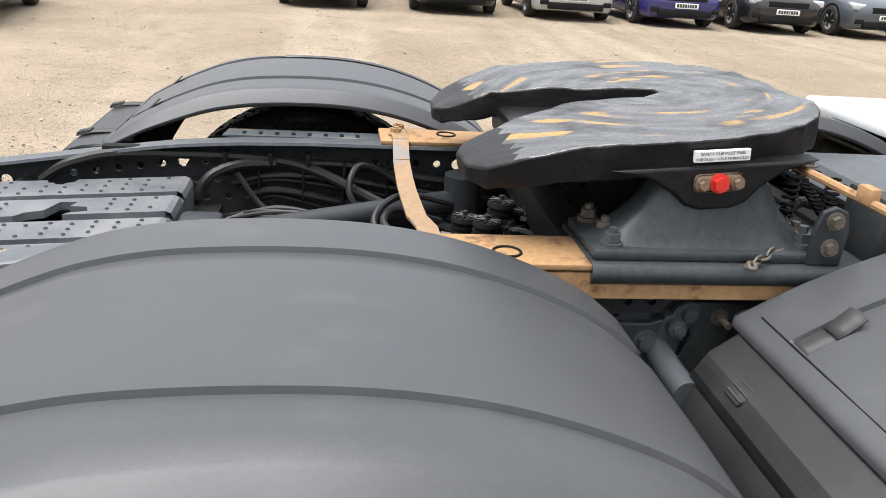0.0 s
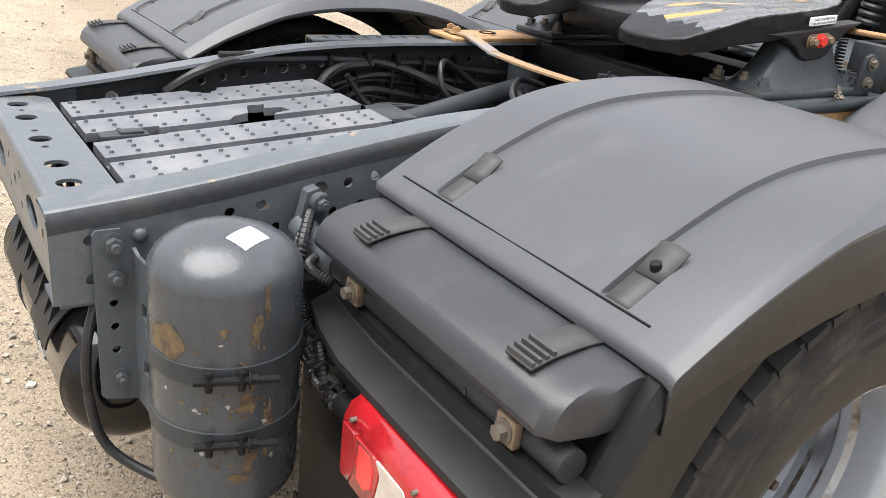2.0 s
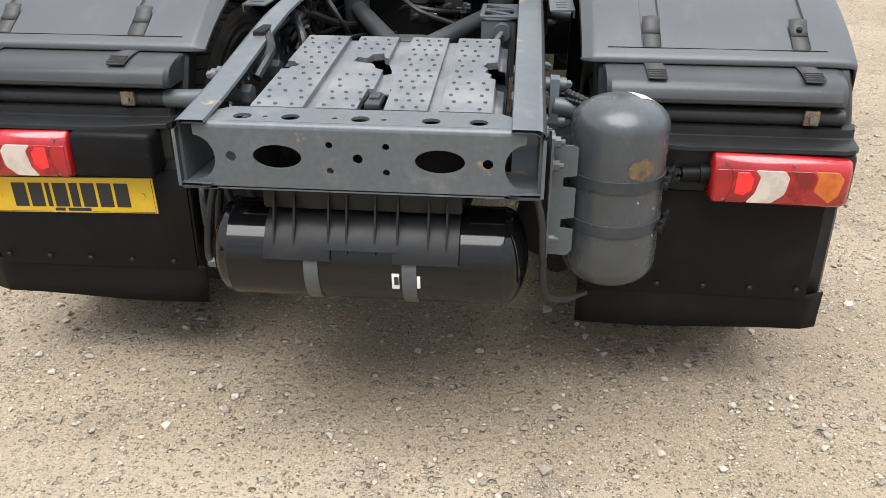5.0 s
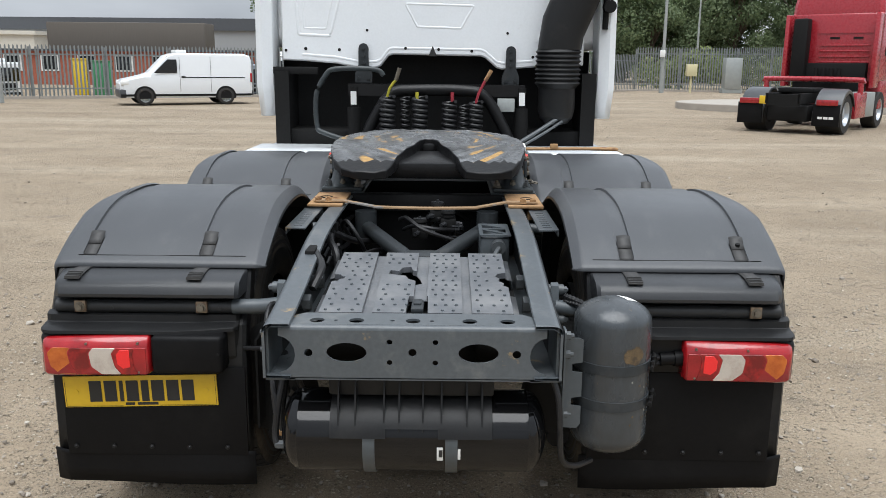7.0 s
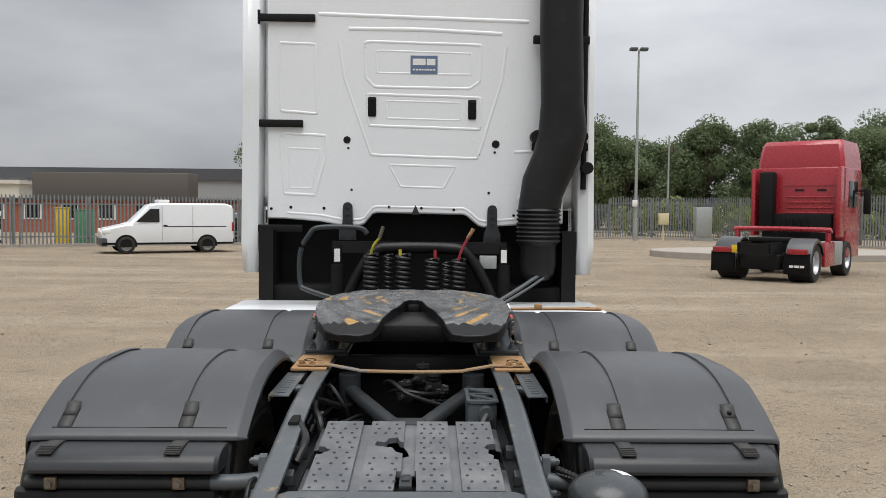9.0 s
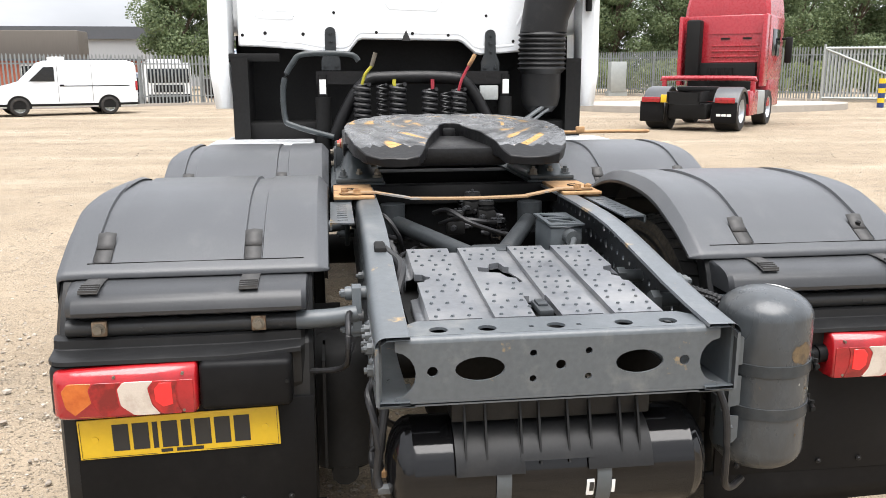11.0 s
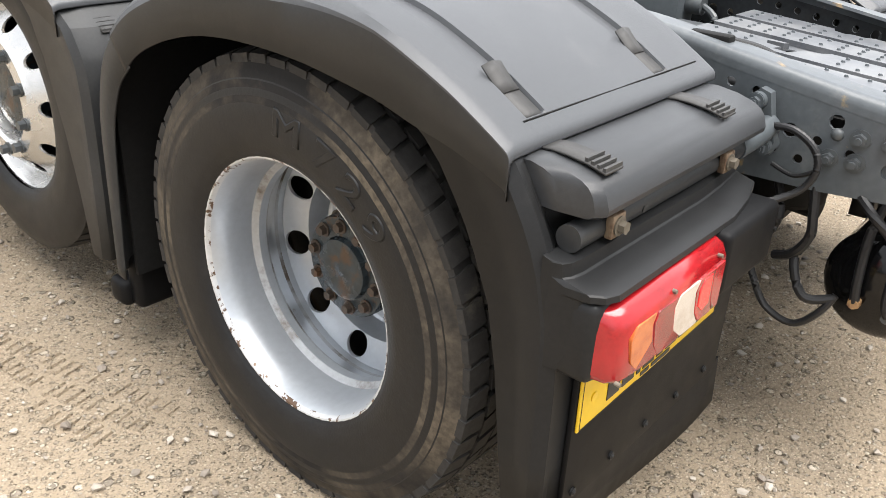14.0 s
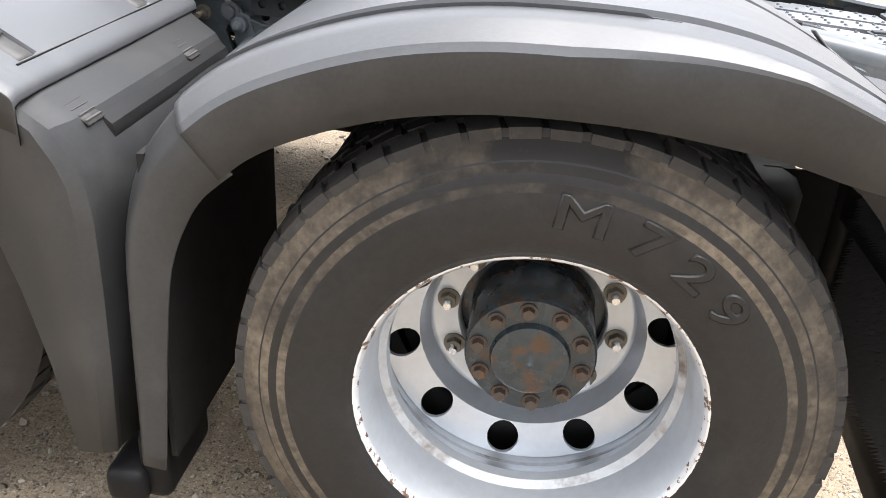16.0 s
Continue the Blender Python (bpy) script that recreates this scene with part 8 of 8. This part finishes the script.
def fence(a, b, h):
    (x0, y0), (x1, y1) = a, b
    n = Vector((x1 - x0, y1 - y0, 0))
    root = thing("palisade_fence", (x0, y0, 0), "galvanised steel palisade fence with pointed pales", "fence", "yard fence")
    ln = n.length
    root.matrix_world = Matrix.Translation((x0, y0, 0)) @ Matrix.Rotation(math.atan2(n.y, n.x), 4, "Z")
    bm = bmn()
    count = int(ln / 0.16)
    for k in range(count):
        x = k * 0.16 + 0.06
        vs = [bm.verts.new(p) for p in ((x, 0, 0.08), (x + 0.07, 0, 0.08), (x + 0.07, 0, h - 0.08), (x + 0.035, 0, h), (x, 0, h - 0.08))]
        ws = [bm.verts.new(v.co + Vector((0, 0.012, 0))) for v in vs]
        bm.faces.new(vs), bm.faces.new(ws[::-1])
        for i in range(5):
            bm.faces.new((vs[i], vs[(i + 1) % 5], ws[(i + 1) % 5], ws[i]))
    tagged(part("pale", bm, FENCE_STEEL, root, "pointed steel pales"), kind="stuff")
    for z in (0.4, h - 0.45):
        bm = bmn()
        box(bm, (0, 0.013, z), (ln, 0.06, z + 0.06))
        part("rail", bm, FENCE_STEEL, root)
    for k in range(int(ln / 2.75) + 1):
        bm = bmn()
        box(bm, (k * 2.75 - 0.04, 0.061, 0), (k * 2.75 + 0.04, 0.15, h - 0.1))
        part("post", bm, FENCE_STEEL, root)


for a, b in zip(FENCE, FENCE[1:]):
    fence(a, b, 2.3 if a[0] < 5 else 2.75)
for a, b in zip(FENCE[:-1], FENCE[1:]):
    bm = bmn()
    d = Vector((b[0] - a[0], b[1] - a[1], 0))
    m = Matrix.Translation((a[0], a[1], 0)) @ Matrix.Rotation(math.atan2(d.y, d.x), 4, "Z")
    box(bm, (0, -0.35, -0.05), (d.length, -0.2, 0.12), 0, m)
    tagged(part("kerb", bm, CONCRETE, None), "weathered concrete kerb along the fence", "kerb", kind="structure")


def lamp_post(loc, h, heads=2):
    root = thing("lamp_post", loc, "tall galvanised lamp post at the yard's edge", "lamp post", "lamp posts")
    bm = bmn()
    cyl(bm, (0, 0, 0), (0, 0, h), 0.11, 12, 0.06)
    cyl(bm, (0, 0, 0), (0, 0, 1.4), 0.14, 12)
    part("pole", bm, GALV, root)
    for s in ((-1, 1) if heads == 2 else (1,)) if heads else ():
        bm = bmn()
        rbox(bm, (s * 0.08, -0.22, h - 0.02), (s * 0.55, 0.22, h + 0.16), 0.04)
        part("lamp_head", bm, CHASSIS, root)
    bm = bmn()
    rbox(bm, (-0.25, -0.25, 2.1), (0.05, -0.1, 2.5), 0.02)
    part("fuse_box", bm, LABEL, root, "pale box on the pole")


lamp_post((12.85, 48.5, 0), 11.6)
lamp_post((20.5, 68, 0), 8.2, 0)
lamp_post((-17.3, 30.2, 0), 8.2, 1)
bm = bmn()
rbox(bm, (-0.5, -0.35, 0.25), (0.5, 0.35, 2.1), 0.03)
box(bm, (-0.6, -0.3, 0.0), (0.6, 0.3, 0.3))
cabinet = thing("utility_cabinet", (17.3, 49.4, 0), "grey steel utility cabinet beside the fence", "cabinet")
part("cabinet_body", bm, GALV, cabinet)
bm = bmn()
rbox(bm, (-0.3, -0.2, 1.0), (0.3, 0.2, 1.7), 0.02)
box(bm, (-0.05, -0.05, 0.0), (0.05, 0.05, 1.0))
feeder = thing("feeder_pillar", (14.6, 48.6, 0), "small cream electric box on a post", "box")
part("pillar_body", bm, material("cream_paint", (0.55, 0.5, 0.3), 0.5), feeder)
# raised island with a kerb
bm = bmn()
pts = [(13.6 + 4.6 * math.cos(a) * (1.5 if math.cos(a) > 0 else 1.0), 30.6 + 3.0 * math.sin(a)) for a in np.linspace(0, 2 * math.pi, 28, endpoint=False)]
extrude(bm, pts, -0.05, 0.26, "z")
island = part("kerb_island", bm, CONCRETE, None, mods=(("bevel", 0.03),))
tagged(island, "raised round island with a concrete kerb and dry grass", "kerb", kind="structure")
# gate with a diagonal brace, and striped bollards
gate = thing("steel_gate", (24.3, 38.2, 0), "galvanised palisade gate with a diagonal brace", "gate")
gate.matrix_world = Matrix.Translation((23.9, 37.6, 0)) @ Matrix.Rotation(math.atan2(-12, 16), 4, "Z")
bm = bmn()
for k in range(34):
    box(bm, (k * 0.16, -0.3, 0.15), (k * 0.16 + 0.07, -0.285, 2.7))
tagged(part("pale", bm, GALV, gate), kind="stuff")
for a, b in (((0, -0.33, 0.2), (5.4, -0.33, 0.2)), ((0, -0.33, 2.6), (5.4, -0.33, 2.6)), ((0, -0.33, 2.6), (5.4, -0.33, 0.2)), ((0, -0.33, 0), (0, -0.33, 2.8)), ((5.4, -0.33, 0), (5.4, -0.33, 2.8))):
    bm = bmn()
    cyl(bm, a, b, 0.06, 8)
    part("gate_bar", bm, GALV, gate)
for x, y in ((22.5, 31.0), (25.2, 29.4)):
    b_root = thing("bollard", (x, y, 0), "yellow and dark blue striped steel bollard", "bollard", "striped bollards")
    for k in range(6):
        bm = bmn()
        cyl(bm, (0, 0, 0.2 * k), (0, 0, 0.2 * k + 0.2), 0.14, 16)
        part("band", bm, YELLOW if k % 2 else material("dark_blue_paint", (0.02, 0.04, 0.14), 0.4), b_root)


def building(name, loc, size, wall, roof, label, band=0.0, windows=0, turn=0.0):
    root = thing(name, loc, label, "building", turn=turn)
    w, d, h = size
    bm = bmn()
    box(bm, (0, 0, 0), (w, d, h - band))
    part("wall", bm, wall, root)
    bm = bmn()
    box(bm, (-0.3, -0.3, h - band), (w + 0.3, d + 0.3, h))
    part("roof", bm, roof, root)
    for k in range(windows):
        bm = bmn()
        x = (k + 0.5) * w / windows
        box(bm, (x - 0.6, -0.05, 0.9), (x + 0.6, 0.0, 2.0))
        wd = part("window", bm, LABEL, root)
        bm = bmn()
        box(bm, (x - 0.5, -0.07, 1.0), (x + 0.5, -0.051, 1.9))
        part("pane", bm, GLASS, wd)


SHEET = material("grey_cladding", (0.3, 0.31, 0.32), 0.6, vary=0.08, stretch=(8, 8, 0.2))
ROOF = material("dark_roof_sheet", (0.07, 0.075, 0.085), 0.6, vary=0.1)
CREAM = material("cream_cladding", (0.6, 0.57, 0.5), 0.6, vary=0.08)
BROWN = material("brown_curtain", (0.1, 0.085, 0.07), 0.6, vary=0.1, stretch=(4, 1, 0.3))
BRICK = material("red_brickwork", (0.33, 0.1, 0.06), 0.85, vary=0.25, grain=12.0, bump=0.3, bump_scale=12.0)
building("warehouse", (-95, 92, 0), (84, 30, 6.2), SHEET, ROOF, "long grey warehouse with a dark roof edge beyond the fence", 1.3)
building("warehouse_annex", (-70, 88, 0), (26, 3.5, 4.6), CREAM, CREAM, "cream clad warehouse wall beyond the fence", 0.4)
building("brick_office", (-33, 54.6, 0), (20, 3, 2.35), BRICK, ROOF, "low red brick office with white windows", 0.12, 8)
trailer = thing("curtain_trailer", (-28.4, 58, 0), "long dark brown curtain-sided trailer", "trailer")
bm = bmn()
rbox(bm, (0, 0, 1.3), (11.2, 2.5, 4.25), 0.05)
part("curtain", bm, BROWN, trailer)
bm = bmn()
box(bm, (0.3, 0.3, 0.9), (11.0, 2.2, 1.3))
for x in (7.2, 8.5, 9.8):
    cyl(bm, (x, 0.05, 0.5), (x, 2.4, 0.5), 0.5, 20)
part("running_gear", bm, BLACK, trailer)

# ---- trees ----
def leaf_material(name, dark, light):
    m = bpy.data.materials.new(name)
    m.use_nodes = True
    n, l = m.node_tree.nodes, m.node_tree.links
    p = n["Principled BSDF"]
    geo = n.new("ShaderNodeNewGeometry")
    r = n.new("ShaderNodeValToRGB")
    r.color_ramp.elements[0].color, r.color_ramp.elements[1].color = (*dark, 1), (*light, 1)
    l.new(geo.outputs["Random Per Island"], r.inputs["Fac"])
    l.new(r.outputs["Color"], p.inputs["Base Color"])
    p.inputs["Roughness"].default_value = 0.6
    trans = n.new("ShaderNodeBsdfTranslucent")
    l.new(r.outputs["Color"], trans.inputs["Color"])
    mix = n.new("ShaderNodeMixShader")
    mix.inputs["Fac"].default_value = 0.45
    l.new(p.outputs["BSDF"], mix.inputs[1])
    l.new(trans.outputs["BSDF"], mix.inputs[2])
    l.new(mix.outputs["Shader"], n["Material Output"].inputs["Surface"])
    return m


LEAF = leaf_material("leaf_green", (0.085, 0.125, 0.055), (0.2, 0.25, 0.125))
LEAF_LIGHT = leaf_material("light_leaf_green", (0.12, 0.16, 0.05), (0.24, 0.28, 0.11))
BARK = material("bark", (0.12, 0.09, 0.065), 0.9, vary=0.3, bump=0.5, bump_scale=20.0)


def leaf_mesh(name, blobs, count, size, seed, mat):
    """Leaves as small bent quads, scattered through uneven clumps."""
    g = np.random.default_rng(seed)
    blobs = np.array(blobs)
    pick = g.integers(0, len(blobs), count)
    way = g.normal(size=(count, 3))
    way /= np.linalg.norm(way, axis=1)[:, None]
    rad = g.random(count) ** 0.33
    c = blobs[pick, :3] + way * (rad * blobs[pick, 3])[:, None] * np.array([1, 1, 0.8])
    a = g.normal(size=(count, 3))
    a /= np.linalg.norm(a, axis=1)[:, None]
    b = np.cross(a, way + 0.3 * g.normal(size=(count, 3)))
    b /= np.linalg.norm(b, axis=1)[:, None] + 1e-6
    s = size * (0.6 + 0.8 * g.random(count))[:, None]
    quads = np.stack([c - a * s, c + b * s * 0.6, c + a * s, c - b * s * 0.6], 1).reshape(-1, 3)
    me = bpy.data.meshes.new(name)
    me.from_pydata(quads.tolist(), [], np.arange(count * 4).reshape(-1, 4).tolist())
    me.materials.append(mat)
    return me


def tree(loc, h, spread, seed, count=26000, mat=LEAF, label="broad leafy green tree beyond the fence"):
    rnd = random.Random(seed)
    root = thing("tree", loc, label, "tree", "trees beyond the fence")
    bm = bmn()
    tube(bm, [(0, 0, 0), (rnd.uniform(-0.2, 0.2), 0.1, h * 0.25), (rnd.uniform(-0.4, 0.4), 0, h * 0.55), (0.2, 0, h * 0.85)], 0.22, 8)
    blobs = []
    for k in range(34):
        a, t = rnd.uniform(0, 2 * math.pi), rnd.uniform(0.08, 0.86)
        r = spread * (0.55 + 0.5 * math.sin(math.pi * min(1.0, t * 1.05))) * rnd.uniform(0.4, 0.9)
        p = (r * math.cos(a), r * math.sin(a), h * t)
        tube(bm, [(0, 0, h * t * 0.6), (p[0] * 0.5, p[1] * 0.5, h * t * 0.85), p], 0.07, 6, 3)
        blobs.append((*p, spread * rnd.uniform(0.28, 0.55)))
    for k in range(6):
        blobs.append((rnd.uniform(-0.45, 0.45) * spread, rnd.uniform(-0.4, 0.4) * spread, h * rnd.uniform(0.68, 0.86), spread * rnd.uniform(0.16, 0.36)))
    part("trunk", bm, BARK, root)
    crown = new("crown", leaf_mesh("crown", blobs, count, 0.12, seed, mat))
    crown.parent = root


rnd = random.Random(11)
for k in range(13):
    x = 15 + 4.2 * k + rnd.uniform(-1, 1)
    tree((x, 78 - 0.75 * k + rnd.uniform(-3, 3), 0), 10.6 + rnd.uniform(-1.4, 1.4) + (0.32 * max(0, k - 2)), 3.6 + rnd.uniform(-0.4, 0.8), 40 + k)
for k in range(10):
    tree((17 + 5.5 * k + rnd.uniform(-1, 1), 84 - 0.6 * k, 0), 9.0 + rnd.uniform(-1, 1.5), 4.2, 80 + k, 14000)
tree((-13.0, 74, 0), 9.6, 3.7, 99, 34000)
tree((-5.5, 76, 0), 9.5, 3.6, 100)
g = np.random.default_rng(4)
blobs = [(x, 60 - 0.35 * (x - 14) + g.uniform(-1, 1), g.uniform(0.3, 1.9), g.uniform(0.8, 1.5)) for x in np.linspace(15, 60, 70)]
scrub = new("scrub", leaf_mesh("scrub", blobs, 26000, 0.13, 7, LEAF_LIGHT))
tagged(scrub, "light green scrub and brambles behind the fence", "scrub", kind="stuff")

# ---- loose stones on the gravel ----
def stones(seed, count, area, size, mat, name, label):
    g = np.random.default_rng(seed)
    base = bmesh.new()
    bmesh.ops.create_icosphere(base, subdivisions=1, radius=1.0)
    v0 = np.array([v.co[:] for v in base.verts])
    f0 = np.array([[v.index for v in f.verts] for f in base.faces])
    base.free()
    x0, y0, x1, y1 = area
    verts, faces = [], []
    for k in range(count):
        s = size * (0.35 + 1.3 * g.random() ** 3)
        sh = v0 * (1 + 0.35 * g.normal(size=(len(v0), 1)).clip(-1, 1)) * np.array([1, 0.8, 0.55]) * s
        a = g.uniform(0, 6.28)
        r = np.array([[math.cos(a), -math.sin(a), 0], [math.sin(a), math.cos(a), 0], [0, 0, 1]])
        verts.append(sh @ r.T + np.array([g.uniform(x0, x1), g.uniform(y0, y1), s * 0.15]))
        faces.append(f0 + k * len(v0))
    me = bpy.data.meshes.new(name)
    me.from_pydata(np.concatenate(verts).tolist(), [], np.concatenate(faces).tolist())
    me.materials.append(mat)
    ob = new(name, me)
    return tagged(ob, label, "stones", kind="stuff")


def stone_material():
    m = bpy.data.materials.new("loose_stone")
    m.use_nodes = True
    n, l = m.node_tree.nodes, m.node_tree.links
    geo = n.new("ShaderNodeNewGeometry")
    r = n.new("ShaderNodeValToRGB")
    r.color_ramp.elements[0].color, r.color_ramp.elements[1].color = (0.19, 0.16, 0.13, 1), (0.46, 0.415, 0.355, 1)
    l.new(geo.outputs["Random Per Island"], r.inputs["Fac"])
    l.new(r.outputs["Color"], n["Principled BSDF"].inputs["Base Color"])
    n["Principled BSDF"].inputs["Roughness"].default_value = 0.9
    return m


STONE = stone_material()
stones(1, 9000, (-4.5, -2.5, 3.5, 3.5), 0.009, STONE, "loose_stones", "small loose pale stones scattered on the gravel")
stones(2, 170, (-4.0, -2.2, 3.0, 3.5), 0.019, STONE, "loose_cobbles", "larger loose stones lying on the gravel")
stones(3, 9000, (-22, -6, 14, 30), 0.013, STONE, "scattered_stones", "loose stones scattered over the yard")


# ---- a tread print pressed into the gravel beside the wheel ----
bm = bmn()
rnd = random.Random(21)
turn = Matrix.Translation((-1.47, 1.9, 0)) @ Matrix.Rotation(radians(14), 4, "Z")
for row in range(24):
    for col in range(3):
        if rnd.random() < 0.38:
            continue
        x, y = (col - 1) * 0.085 + rnd.uniform(-0.008, 0.008), (row - 12) * 0.036 + (0.018 if col == 1 else 0) + rnd.uniform(-0.004, 0.004)
        w, d, h = 0.034 * rnd.uniform(0.7, 1.1), 0.009 * rnd.uniform(0.7, 1.3), rnd.uniform(0.0018, 0.0044)
        lo = [bm.verts.new(turn @ Vector((x + a * w, y + b * d, -0.012))) for a, b in ((-1, -1), (1, -1), (1, 1), (-1, 1))]
        hi = [bm.verts.new(turn @ Vector((x + a * w * 0.85, y + b * d * 0.6, h - 0.004))) for a, b in ((-1, -1), (1, -1), (1, 1), (-1, 1))]
        bm.faces.new(hi)
        for k in range(4):
            bm.faces.new((lo[k], lo[(k + 1) % 4], hi[(k + 1) % 4], hi[k]))
prints = part("tread_print", bm, GRAVEL, None, smooth=60)
tagged(prints, "tyre tread print pressed into the beige gravel", "ground", kind="stuff")
